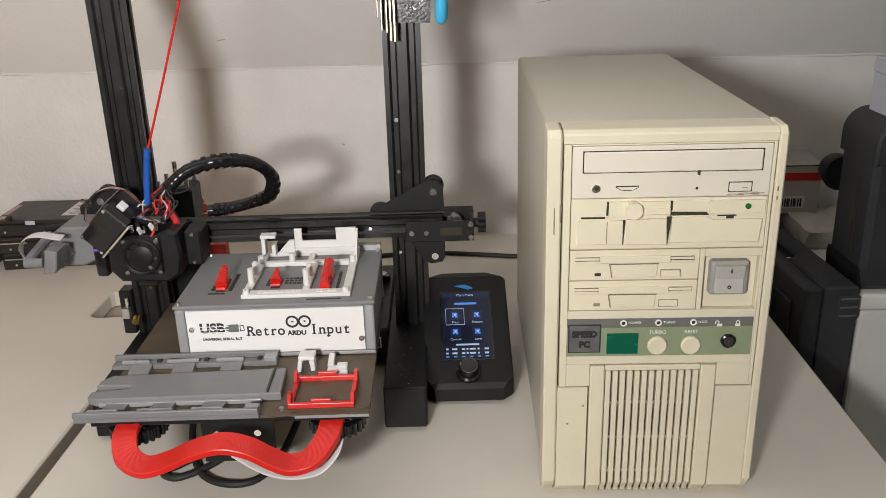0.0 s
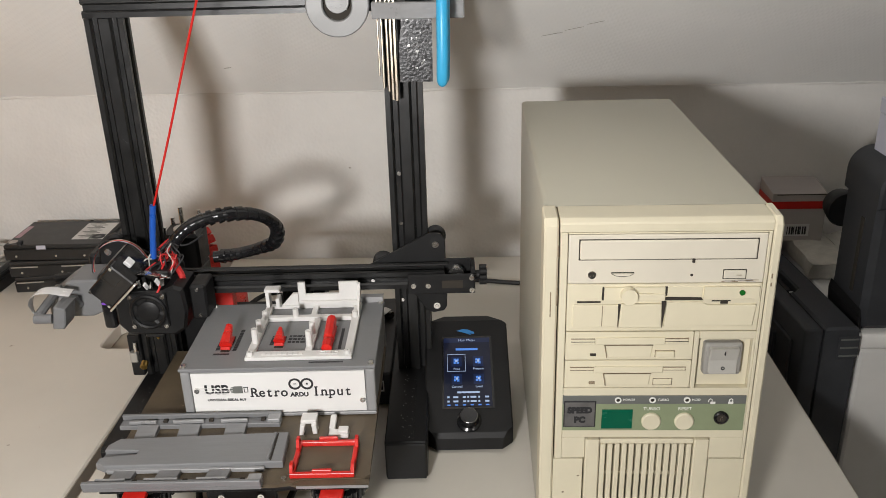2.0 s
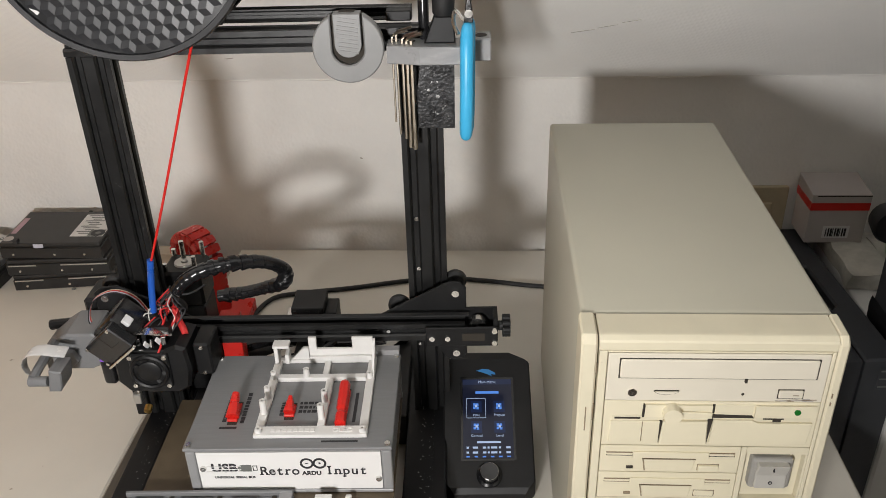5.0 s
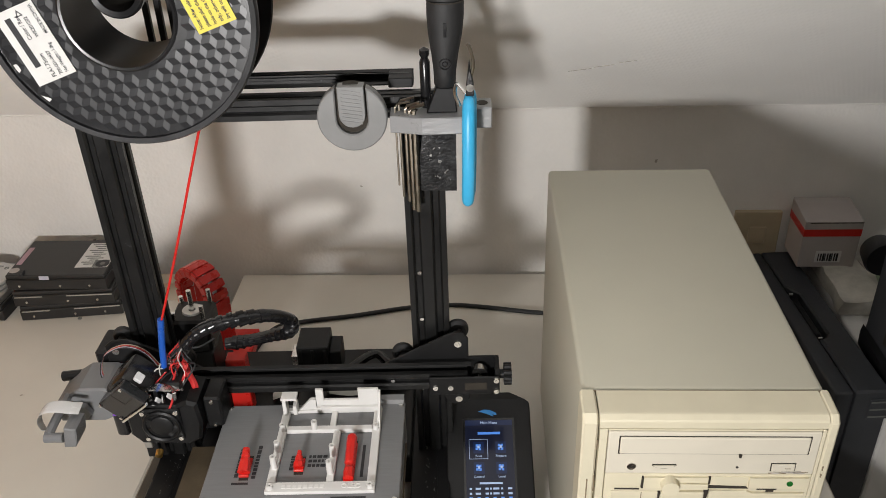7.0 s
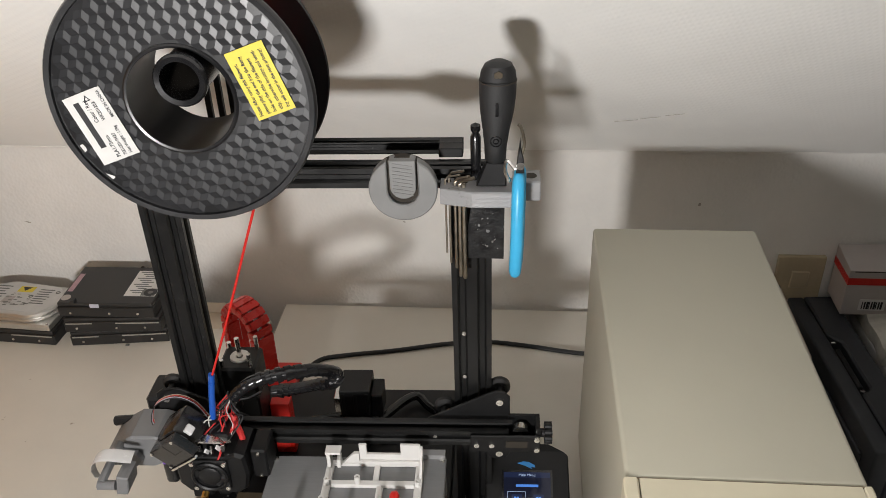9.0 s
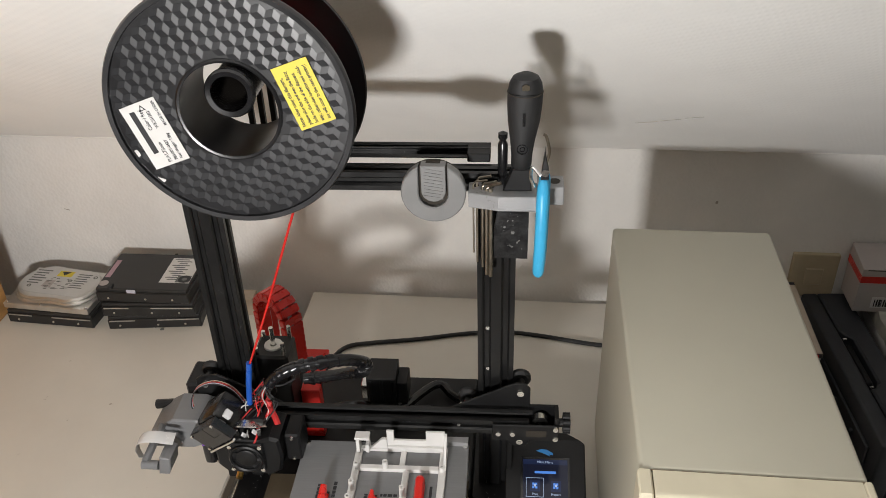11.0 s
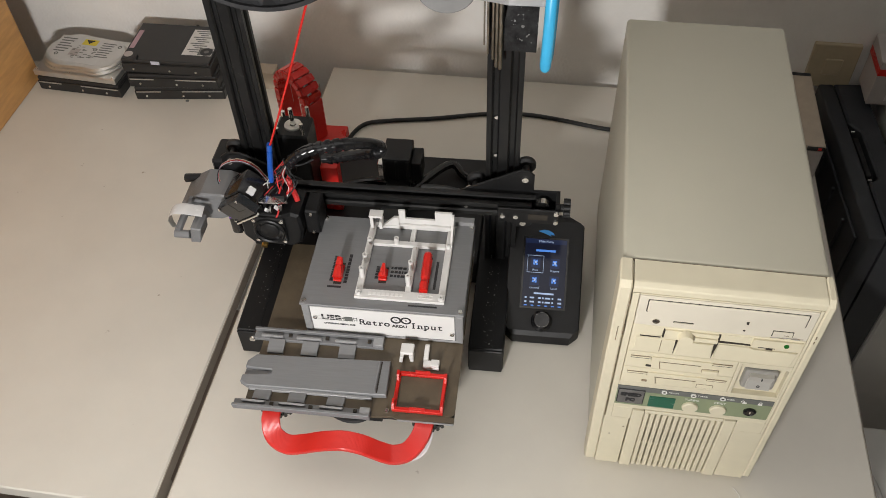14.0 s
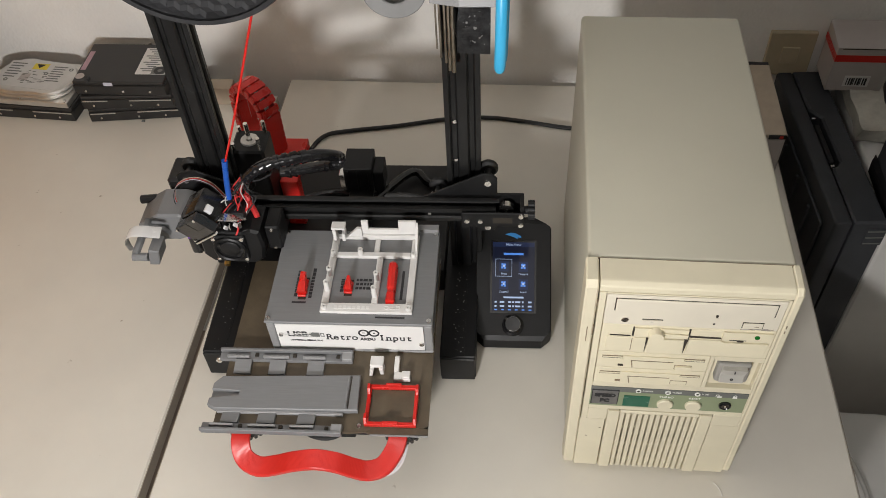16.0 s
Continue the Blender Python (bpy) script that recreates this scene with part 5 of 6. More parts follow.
    for x, ya, yb, tall, kind in ((-0.0315, -0.160, -0.132, 0.015, 0), (0.0205, -0.154, -0.134, 0.013, 1), (0.0700, -0.170, -0.114, 0.012, 2)):
        part("slot", B(x - 0.0045, x + 0.0045, ya - 0.002, yb + 0.002, zl, zl + 0.0003), M_GAP, t)
        lean = [Vector((x, ya + 0.004, zl + 0.0045)), Vector((x, yb - 0.002, zl + tall))]
        run = [lean[0].lerp(lean[1], k / 20) for k in range(21)]
        steps = {0: lambda u: 0.0066 - 0.0032 * u - (0.0009 if 0.55 < u < 0.62 else 0), 1: lambda u: 0.0058 - 0.0028 * u - 0.0006 * math.floor(u * 3), 2: lambda u: 0.0052 - (0.0014 if 0.24 < u < 0.32 else 0) - (0.0012 if u > 0.97 else 0)}
        lev = part("lever", sweep(bmesh.new(), run, steps[kind], 8), M_RED, t, "red printed lever")
        part("lever_base", B(x - 0.0048, x + 0.0048, ya + 0.001, yb - 0.003, zl + 0.0004, zl + 0.0035, bev=0.0006), M_RED, lev)
    rnd = random.Random(2)
    for x, ya, yb in ((-0.0395, -0.158, -0.122), (-0.0225, -0.160, -0.118), (0.0125, -0.150, -0.132)):
        y = ya
        while y < yb:
            h = rnd.uniform(0.002, 0.005)
            part("caption_bar", B(x - 0.0019, x + 0.0019, y, y + h, zl + 0.0001, zl + 0.0004), M_INK, t)
            y += h + 0.0012
    for k in range(3):
        x = 0.0280
        while x < 0.046:
            w = rnd.uniform(0.002, 0.005)
            part("caption_bar", B(x, x + w, -0.146 + 0.006 * k, -0.1425 + 0.006 * k, zl + 0.0001, zl + 0.0004), M_INK, t)
            x += w + 0.001
    part("caption_bar", B(-0.042, -0.026, -0.1675, -0.165, zl + 0.0001, zl + 0.0004), M_INK, t)
    part("caption_bar", B(0.055, 0.088, -0.1865, -0.1845, zl + 0.0001, zl + 0.0004), M_INK, t)
    part("caption_bar", B(0.0800, 0.0830, -0.160, -0.118, zl + 0.0001, zl + 0.0004), M_INK, t)
    return t


usb_box()


def white_frame():
    t = thing("printed_mount", PR, "white printed mounting frame with posts lying on the grey box", "printed frame")
    z0, z1 = 0.1627, 0.1665
    X0, X1, Y0, Y1 = -0.0075, 0.0960, -0.1815, -0.0640
    for n, a in (("front_bar", (X0, X1, Y0, Y0 + 0.013)), ("back_bar", (X0, X1, Y1 - 0.006, Y1)), ("side_bar", (X0, X0 + 0.008, Y0 + 0.0131, Y1 - 0.0061)), ("side_bar", (X1 - 0.008, X1, Y0 + 0.0131, Y1 - 0.0061))):
        part(n, B(*a, z0, z1, bev=0.0006), M_WHITE, t)
    part("cross_bar", B(X0 + 0.0081, X1 - 0.0081, -0.1000, -0.0930, z0, z1 + 0.001, bev=0.0006), M_WHITE, t)
    part("cross_bar", B(0.0490, 0.0560, Y0 + 0.0131, -0.1001, z0, z1, bev=0.0006), M_WHITE, t)
    part("cross_bar", B(0.0440, 0.0500, -0.0929, Y1 - 0.0061, z0, z1, bev=0.0006), M_WHITE, t)
    for x, y, h in ((-0.003, -0.176, 0.004), (0.0915, -0.176, 0.004), (-0.003, -0.150, 0.015), (-0.003, -0.128, 0.013), (-0.003, -0.098, 0.008), (0.0520, -0.158, 0.016), (0.0520, -0.134, 0.013), (0.0290, -0.0965, 0.010), (0.0915, -0.098, 0.006)):
        bm = bmesh.new()
        lathe(bm, [(0.0012, z1 - 0.001), (0.0032, z1 - 0.001), (0.0030, z1 + h), (0.0012, z1 + h)], (x, y, 0), "z", 18)
        part("post", bm, M_WHITE, t, smooth=True)
    # upright back wall with a notch
    zb = z1 + 0.0002
    part("back_wall", prism(bmesh.new(), [(0.0280, zb), (0.0930, zb), (0.0930, 0.1925), (0.0720, 0.1925), (0.0720, 0.1790), (0.0360, 0.1790), (0.0360, 0.1925), (0.0280, 0.1925)], "y", -0.0680, -0.0642, bev=0.0006), M_WHITE, t)
    part("back_rib", B(0.0285, 0.0915, -0.0720, -0.0682, zb, 0.1720, bev=0.0005), M_WHITE, t)
    part("side_wall", prism(bmesh.new(), [(-0.0720, zb), (-0.0680, 0.1920), (-0.0720, 0.1915), (-0.0980, 0.1690), (-0.0980, zb)], "x", 0.0932, 0.0958), M_WHITE, t)
    part("side_wall", prism(bmesh.new(), [(0.0100, zb), (0.0275, zb), (0.0275, 0.1800), (0.0220, 0.1800)], "y", -0.0680, -0.0645), M_WHITE, t)
    part("hook", B(-0.0060, -0.0020, -0.0760, -0.0642, zb, 0.1850, bev=0.0005), M_WHITE, t)
    part("hook", B(0.0045, 0.0085, -0.0760, -0.0642, zb, 0.1780, bev=0.0005), M_WHITE, t)
    part("hook", B(-0.0070, 0.0095, -0.0760, -0.0642, 0.1852, 0.1885, bev=0.0005), M_WHITE, t)
    text("lettering", "OLED", 0.0075, M_PANEL, t, pose(0.0735, Y0 + 0.0065, z1 + 0.0002) @ Matrix.Diagonal((1, 1, 6, 1)))
    for k in range(8):
        part("lettering_bar", B(0.008 + 0.0052 * k, 0.0115 + 0.0052 * k, Y0 + 0.0045, Y0 + 0.0085, z1, z1 + 0.0007), M_PANEL, t)
    return t


white_frame()


# ---------------------------------------------------------------- printed parts on the bed
Z = 0.1073


def clip_bar(y, sign, label):
    """A ribbed bar with three snap tabs to one side."""
    t = thing("clip_bar", PR, label, "printed part", "grey clip bars")
    part("rail", B(-0.127, 0.027, y - 0.0055, y + 0.0055, Z, Z + 0.0045, bev=0.0006), M_GREY, t)
    part("ridge", B(-0.127, 0.027, y - 0.0055 * sign - 0.0012, y - 0.0055 * sign + 0.0022, Z + 0.0046, Z + 0.0100, bev=0.0006), M_GREY, t)
    for a, b in ((-0.118, -0.092), (-0.076, -0.046), (-0.030, -0.004)):
        part("rib", B(a, b, y + 0.0020 * sign - 0.0016, y + 0.0020 * sign + 0.0016, Z + 0.0046, Z + 0.0080, bev=0.0006), M_GREYLT, t)
    for x in (-0.098, -0.058, -0.014):
        bm = bmesh.new()
        s0, s1 = y + sign * 0.0056, y + sign * 0.0225
        prism(bm, [(s0, Z), (s0, Z + 0.0060), (s1, Z + 0.0030), (s1, Z)], "x", x - 0.0095, x + 0.0095)
        part("tab", bm, M_GREYTOP, t)
    # small near-black blocks stand in for the shade inside notches
    for x in (-0.084, -0.040, 0.010):
        part("notch_shade", B(x - 0.002, x + 0.002, y - 0.0010, y + 0.0030, Z + 0.0046, Z + 0.0066), M_GAP, t)
    part("end_cap", B(0.0150, 0.0268, y - 0.0052, y + 0.0052, Z + 0.0046, Z + 0.0092, bev=0.0006), M_GREYLT, t)
    return t


clip_bar(-0.206, -1, "grey printed clip bar with tabs lying on the print bed")
clip_bar(-0.2985, 1, "grey printed clip bar on the front edge of the bed")


def slider():
    t = thing("slide_cover", PR, "long grey printed slide cover with a notched end", "printed part")
    bm = bmesh.new()
    prism(bm, [(-0.118, -0.2770), (-0.1262, -0.2725), (-0.1258, -0.2640), (-0.0940, -0.2596), (-0.0935, -0.2545), (-0.1250, -0.2530), (-0.1246, -0.2450), (-0.1165, -0.2355), (0.0390, -0.2300), (0.0410, -0.2750), (0.0300, -0.2755), (-0.02, -0.2760)], "z", Z, Z + 0.0075, bev=0.0008)
    part("plate", bm, M_GREYTOP, t)
    part("groove", B(0.0290, 0.0305, -0.2735, -0.2325, Z + 0.0076, Z + 0.0079), M_GAP, t)
    part("ridge", B(0.0262, 0.0285, -0.2735, -0.2325, Z + 0.0076, Z + 0.0095, bev=0.0005), M_GREYTOP, t)
    part("groove_floor", prism(bmesh.new(), [(-0.1250, -0.2636), (-0.0942, -0.2594), (-0.0938, -0.2548), (-0.1245, -0.2534)], "z", Z, Z + 0.0034), M_GREY, t)
    part("front_lip", B(-0.115, 0.0250, -0.2795, -0.2760, Z, Z + 0.0040, bev=0.0005), M_GREYLT, t)
    return t


slider()


def red_frame():
    t = thing("red_frame", PR, "bright red printed square frame lying on the print bed", "printed part")
    X0, X1, Y0, Y1 = 0.0490, 0.1055, -0.2905, -0.2395
    for n, a in (("frame_side", (X0, X1, Y0, Y0 + 0.0045)), ("frame_side", (X0, X1, Y1 - 0.0045, Y1)), ("frame_side", (X0, X0 + 0.0042, Y0 + 0.0046, Y1 - 0.0046)), ("frame_side", (X1 - 0.0042, X1, Y0 + 0.0046, Y1 - 0.0046))):
        part(n, B(*a, Z, Z + 0.0045, bev=0.0006), M_RED, t)
    for x in (X0 + 0.0015, X1 - 0.0015):
        for y in (Y0 + 0.007, Y1 - 0.007):
            part("clip", prism(bmesh.new(), [(y - 0.006, Z + 0.0046), (y + 0.006, Z + 0.0046), (y + 0.003, Z + 0.0120), (y - 0.003, Z + 0.0120)], "x", x - 0.0014, x + 0.0014), M_RED, t)
    for y in (Y0 + 0.0016, Y1 - 0.0016):
        part("clip", B(0.069, 0.086, y - 0.0014, y + 0.0014, Z + 0.0046, Z + 0.0085, bev=0.0005), M_RED, t)
    part("film", B(X0 + 0.0043, X1 - 0.0043, Y0 + 0.0047, Y1 - 0.0047, Z, Z + 0.0004), M_BED, t)
    return t


red_frame()


def white_clips():
    a = thing("small_clip", PR, "small white printed clip with two legs on the print bed", "printed part", "white clips")
    part("leg", prism(bmesh.new(), [(0.0475, Z), (0.0515, Z), (0.0530, Z + 0.010), (0.0490, Z + 0.011)], "y", -0.226, -0.216, bev=0.0005), M_WHITE, a)
    part("leg", prism(bmesh.new(), [(0.0600, Z), (0.0640, Z), (0.0635, Z + 0.011), (0.0590, Z + 0.010)], "y", -0.224, -0.213, bev=0.0005), M_WHITE, a)
    part("bridge", B(0.0488, 0.0638, -0.2215, -0.2075, Z + 0.0095, Z + 0.0135, bev=0.0008), M_WHITE, a)
    b = thing("small_clip", PR, "small white printed latch piece on the print bed", "printed part", "white clips")
    part("base", B(0.0760, 0.0945, -0.2330, -0.2230, Z, Z + 0.0050, bev=0.0006), M_WHITE, b)
    part("lug", B(0.0850, 0.0945, -0.2325, -0.2235, Z + 0.0051, Z + 0.0085, bev=0.0006), M_WHITE, b)
    part("stem", prism(bmesh.new(), [(-0.2228, Z), (-0.2040, Z + 0.004), (-0.2030, Z + 0.0075), (-0.2060, Z + 0.009), (-0.2228, Z + 0.0060)], "x", 0.0755, 0.0810, bev=0.0006), M_WHITE, b)


white_clips()


# ---------------------------------------------------------------- filament spool on its holder
SX, SZ = -0.0690, 0.5975


def spool():
    t = thing("filament_spool", PR, "black plastic filament spool with white and yellow labels", "spool")
    prof = [(0.0430, -0.1140), (0.0985, -0.1140), (0.0990, -0.1170), (0.1030, -0.1175), (0.1045, -0.1150), (0.1045, -0.1120), (0.1020, -0.1105), (0.0430, -0.1105)]
    part("front_flange", lathe(bmesh.new(), prof, (SX, 0, SZ), "y", 96), M_SPOOL, t, smooth=True)
    part("back_flange", lathe(bmesh.new(), [(0.0430, -0.0560), (0.1035, -0.0560), (0.1045, -0.0540), (0.1030, -0.0520), (0.0430, -0.0520)], (SX, 0, SZ), "y", 96), M_SPOOL, t, smooth=True)
    part("hub", lathe(bmesh.new(), [(0.0412, -0.1155), (0.0430, -0.1160), (0.0445, -0.1150), (0.0445, -0.0510), (0.0412, -0.0510)], (SX, 0, SZ), "y", 72), M_SPOOL, t, smooth=True)
    part("winding", lathe(bmesh.new(), [(0.0450, -0.1100), (0.0700, -0.1100), (0.0700, -0.0565), (0.0450, -0.0565)], (SX, 0, SZ), "y", 72), M_FIL, t, "red filament winding", smooth=True)
    # raised rhombus pattern, three tilted faces to a cell
    bm = bmesh.new()
    s, h = 0.0066, 0.0010
    tilt = math.radians(-20)
    for i in range(-18, 19):
        for j in range(-18, 19):
            cx, cz = s * math.sqrt(3) * (i + 0.5 * (j % 2)), s * 1.5 * j
            r = math.hypot(cx, cz)
            if not 0.0475 < r < 0.0955:
                continue
            hexa = [Vector((s * math.sin(k * math.pi / 3), 0, s * math.cos(k * math.pi / 3))) for k in range(6)]
            c = Vector((cx, 0, cz))
            for k, lift in ((1, 0.55), (3, 1.25), (5, 0.80)):
                q = [(Vector((0, 0, 0)), lift), (hexa[k - 1], lift * 0.5), (hexa[k], 0.0), (hexa[(k + 1) % 6], lift * 0.5)]
                vs = []
                for p, u in q:
                    w = c + p * 0.97
                    vs.append(bm.verts.new((SX + w.x * math.cos(tilt) - w.z * math.sin(tilt), -0.1142 - h * u, SZ + w.x * math.sin(tilt) + w.z * math.cos(tilt))))
                bm.faces.new(vs)
    pat = part("relief_pattern", bm, M_SPOOLD, t, "raised rhombus relief")
    tagged(pat, kind="stuff")
    # labels
    ANG = 110

    def label(name, cx, cz, long, wide, material, lab):
        bm = B(-long / 2, long / 2, -wide / 2, wide / 2, 0, 0.0004)
        m = pose(cx, -0.1158, cz, 90, 0, 0) @ pose(0, 0, 0, 0, 0, ANG)
        bmesh.ops.transform(bm, matrix=m, verts=bm.verts)
        return part(name, bm, material, t, lab), m

    w, m = label("white_label", -0.1355, 0.5770, 0.0590, 0.0335, M_PAPER, "white printed label")
    bm = B(-0.0160, 0.0235, 0.0055, 0.0105, 0.0005, 0.0006)
    bmesh.ops.transform(bm, matrix=m, verts=bm.verts)
    part("logo_bar", bm, M_INK, w)
    for words, x, y, size in (("PLA1.75mm", -0.027, 0.0005, 0.0048), ("Color / Red", 0.004, 0.0005, 0.0048), ("700-001-0427", -0.027, -0.0055, 0.0042), ("WK201202", 0.004, -0.0055, 0.0042), ("Net Weight : 1.0kg", -0.027, -0.0105, 0.0038), ("MADE IN CHINA", 0.004, -0.0135, 0.0038)):
        text("lettering", words, size, M_INK, w, m @ pose(x, y, 0.0006), "LEFT", wide=0.82, bold=0.00006)
    bm = bmesh.new()
    lathe(bm, [(0.0020, 0.0005), (0.0034, 0.0005), (0.0034, 0.0007), (0.0020, 0.0007)], (0.0235, -0.002, 0), "z", 3)
    bmesh.ops.transform(bm, matrix=m, verts=bm.verts)
    part("recycle_mark", bm, M_INK, w)
    y_, m = label("yellow_label", -0.0050, 0.6125, 0.0560, 0.0315, M_YELLOW, "yellow printed notice")
    for k, words in enumerate(("Note: After using this filament,", "please plug the end into the fixing", "hole on the side of the filament", "tidy, otherwise knotting and wind-", "ing will occur in the next printing!")):
        text("lettering", words, 0.0041, M_INK, y_, m @ pose(-0.0255, 0.0115 - 0.0056 * k, 0.0006), "LEFT", wide=0.86, bold=0.00008)
    for a in (205, 222):
        c = Vector((SX + 0.0945 * math.cos(math.radians(a)), -0.1144, SZ + 0.0945 * math.sin(math.radians(a))))
        bm = B(-0.0040, 0.0040, -0.0003, 0.0003, -0.0016, 0.0016, bev=0.0002)
        bmesh.ops.transform(bm, matrix=Matrix.Translation(c) @ pose(0, 0, 0, 0, -(a + 90), 0), verts=bm.verts)
        part("thread_hole", bm, M_PAPER, t)
    return t


spool()


def spool_holder():
    t = thing("spool_holder", PR, "black plastic spool holder on the printer's top bar", "spool holder")
    cx, cz = -0.0620, 0.6175
    part("tube", lathe(bmesh.new(), [(0.0150, -0.128), (0.0190, -0.1285), (0.0205, -0.1265), (0.0205, -0.1230), (0.0185, -0.1215), (0.0185, 0.024), (0.0150, 0.024)], (cx, 0, cz), "y", 40), M_GLOSS, t, smooth=True)
    part("tube_bottom", cyl(bmesh.new(), (cx, -0.060, cz), (cx, -0.058, cz), 0.0149), M_GAP, t)
    part("back_disc", cyl(bmesh.new(), (cx, 0.0242, cz), (cx, 0.0300, cz), 0.024), M_PLASTIC, t)
    for x in (-0.103, -0.0915, -0.080):
        part("strut", B(x, x + 0.0055, 0.0302, 0.036, 0.4972, cz + 0.012, bev=0.0006), M_PLATE, t)
    part("clamp", B(cx - 0.030, cx + 0.030, 0.0105, 0.0245, 0.4872, 0.4905), M_PLATE, t)
    return t


spool_holder()
fil = thing("filament", PR, "thin red plastic filament strand running down from the spool", "filament")
part("strand", sweep(bmesh.new(), smoothed([(-0.020, -0.085, 0.545), (-0.024, -0.088, 0.520), (-0.050, -0.084, 0.448), (-0.085, -0.074, 0.355), (-0.1150, -0.063, 0.280)]), 0.0012, 8), M_FIL, fil, smooth=True)
part("guide_tube", sweep(bmesh.new(), smoothed([(-0.1150, -0.063, 0.2830), (-0.1205, -0.062, 0.250), (-0.1245, -0.062, 0.2170)]), 0.0034, 12), M_TUBE, fil, "blue plastic guide tube", smooth=True)


# ---------------------------------------------------------------- tools on the top bar
def tool_holder():
    t = thing("tool_holder", PR, "grey printed tool holder clipped on the printer's top bar", "tool holder")
    part("shelf", prism(bmesh.new(), [(0.121, -0.0105), (0.121, -0.0330), (0.150, -0.0405), (0.1870, -0.0405), (0.1870, -0.0105)], "z", 0.4615, 0.4775, bev=0.0008), M_GREYLT, t)
    part("side_socket", B(0.1872, 0.2130, -0.0230, 0.0020, 0.4590, 0.4790, bev=0.0012), M_GREYLT, t)
    part("socket_hole", cyl(bmesh.new(), (0.2040, -0.0105, 0.4791), (0.2040, -0.0105, 0.4794), 0.0055), M_GAP, t)
    for x, y in ((0.128, -0.018), (0.136, -0.014), (0.143, -0.020)):
        part("tool_hole", cyl(bmesh.new(), (x, y, 0.4776), (x, y, 0.4779), 0.0030), M_GAP, t)
    return t


tool_holder()


def disc():
    t = thing("printed_disc", PR, "light grey printed disc with a recessed slot on the top bar", "printed part")
    c = (0.0875, 0, 0.4760)
    rim = [(c[0] + 0.0315 * math.sin(u), c[2] + 0.0315 * math.cos(u)) for u in [math.radians(26 + 308 * k / 56) for k in range(57)]]
    cut = [(c[0] + 0.0142 * math.cos(u), c[2] - 0.0010 + 0.0142 * math.sin(u)) for u in [math.pi + math.pi * k / 14 for k in range(15)]]
    part("disc", prism(bmesh.new(), rim + cut, "y", -0.0330, -0.0215, bev=0.0012), M_DISC, t)
    # near-black floor puts the shade of the recessed slot into the colour
    part("shaded_slot_back", cyl(bmesh.new(), (c[0], -0.0272, c[2]), (c[0], -0.0190, c[2]), 0.0308, seg=56), M_GAP, t)
    bm = bmesh.new()
    arc = [(c[0] + 0.0004 + 0.0118 * math.cos(a), c[2] + 0.0036 + 0.0118 * math.sin(a)) for a in [math.pi + math.pi * k / 14 for k in range(15)]]
    prism(bm, [(c[0] - 0.0114, c[2] + 0.0300)] + arc + [(c[0] + 0.0122, c[2] + 0.0300)], "y", -0.0342, -0.0212, bev=0.0006)
    tongue = part("tongue", bm, M_DISC, t, "ribbed tongue")
    for k in range(9):
        z = c[2] - 0.002 + 0.0036 * k
        part("tongue_rib", prism(bmesh.new(), [(c[0] - 0.0085, z), (c[0] + 0.0095, z - 0.003), (c[0] + 0.0095, z - 0.0018), (c[0] - 0.0085, z + 0.0012)], "y", -0.0348, -0.0340), M_DISC, tongue)
    part("clip", B(0.070, 0.106, -0.0188, -0.0108, 0.468, 0.486, bev=0.0008), M_DISC, t)
    return t


disc()


def scraper():
    t = thing("scraper", PR, "scraper with black rubber handle and worn blade in the holder", "scraper")
    bm = bmesh.new()
    rows = []
    for z, w, cx in ((0.5010, 0.0082, 0.1712), (0.5030, 0.0096, 0.1712), (0.5150, 0.0100, 0.1714), (0.5300, 0.0118, 0.1718), (0.5480, 0.0148, 0.1726), (0.5640, 0.0160, 0.1730), (0.5760, 0.0160, 0.1733), (0.5850, 0.0148, 0.1735), (0.5905, 0.0118, 0.1736), (0.5930, 0.0070, 0.1736)):
        rows.append([bm.verts.new((cx + w * math.cos(2 * math.pi * k / 24), -0.022 + min(w, 0.0115) * math.sin(2 * math.pi * k / 24), z)) for k in range(24)])
    for a, b in zip(rows, rows[1:]):
        for k in range(24):
            bm.faces.new((a[k], a[(k + 1) % 24], b[(k + 1) % 24], b[k]))
    bm.faces.new(rows[0][::-1])
    bm.faces.new(rows[-1])
    hd = part("handle", bm, M_RUBBER, t, "black rubber handle", smooth=True)
    part("handle_seam", lathe(bmesh.new(), [(0.0155, 0.5762), (0.0164, 0.5762), (0.0164, 0.5770), (0.0155, 0.5770)], (0.1733, -0.022, 0), "z", 24), M_GAP, hd)
    part("hang_hole", cyl(bmesh.new(), (0.1735, -0.0332, 0.5845), (0.1735, -0.0342, 0.5842), 0.0040, seg=6), M_ROD, hd)
    part("grip_pad", lathe(bmesh.new(), [(0.0044, -0.0338), (0.0052, -0.0338), (0.0052, -0.0330), (0.0044, -0.0330)], (0.1716, 0, 0.5240), "y", 24), M_GLOSS, hd)
    part("grip_pad", lathe(bmesh.new(), [(0.0018, -0.0338), (0.0026, -0.0338), (0.0026, -0.0330), (0.0018, -0.0330)], (0.1716, 0, 0.5240), "y", 20), M_GLOSS, hd)
    part("grip_mark", B(0.1712, 0.1736, -0.0352, -0.0330, 0.548, 0.560), M_GLOSS, hd)
    part("neck", prism(bmesh.new(), [(0.1630, 0.5009), (0.1795, 0.5009), (0.1815, 0.4778), (0.1540, 0.4778)], "y", -0.0290, -0.0165, bev=0.001), M_PLASTIC, t)
    part("blade", prism(bmesh.new(), [(0.1500, 0.4612), (0.1800, 0.4612), (0.1795, 0.3960), (0.1410, 0.3970)], "y", -0.0225, -0.0207), M_BLADE, t, "worn dark steel blade")
    return t


scraper()


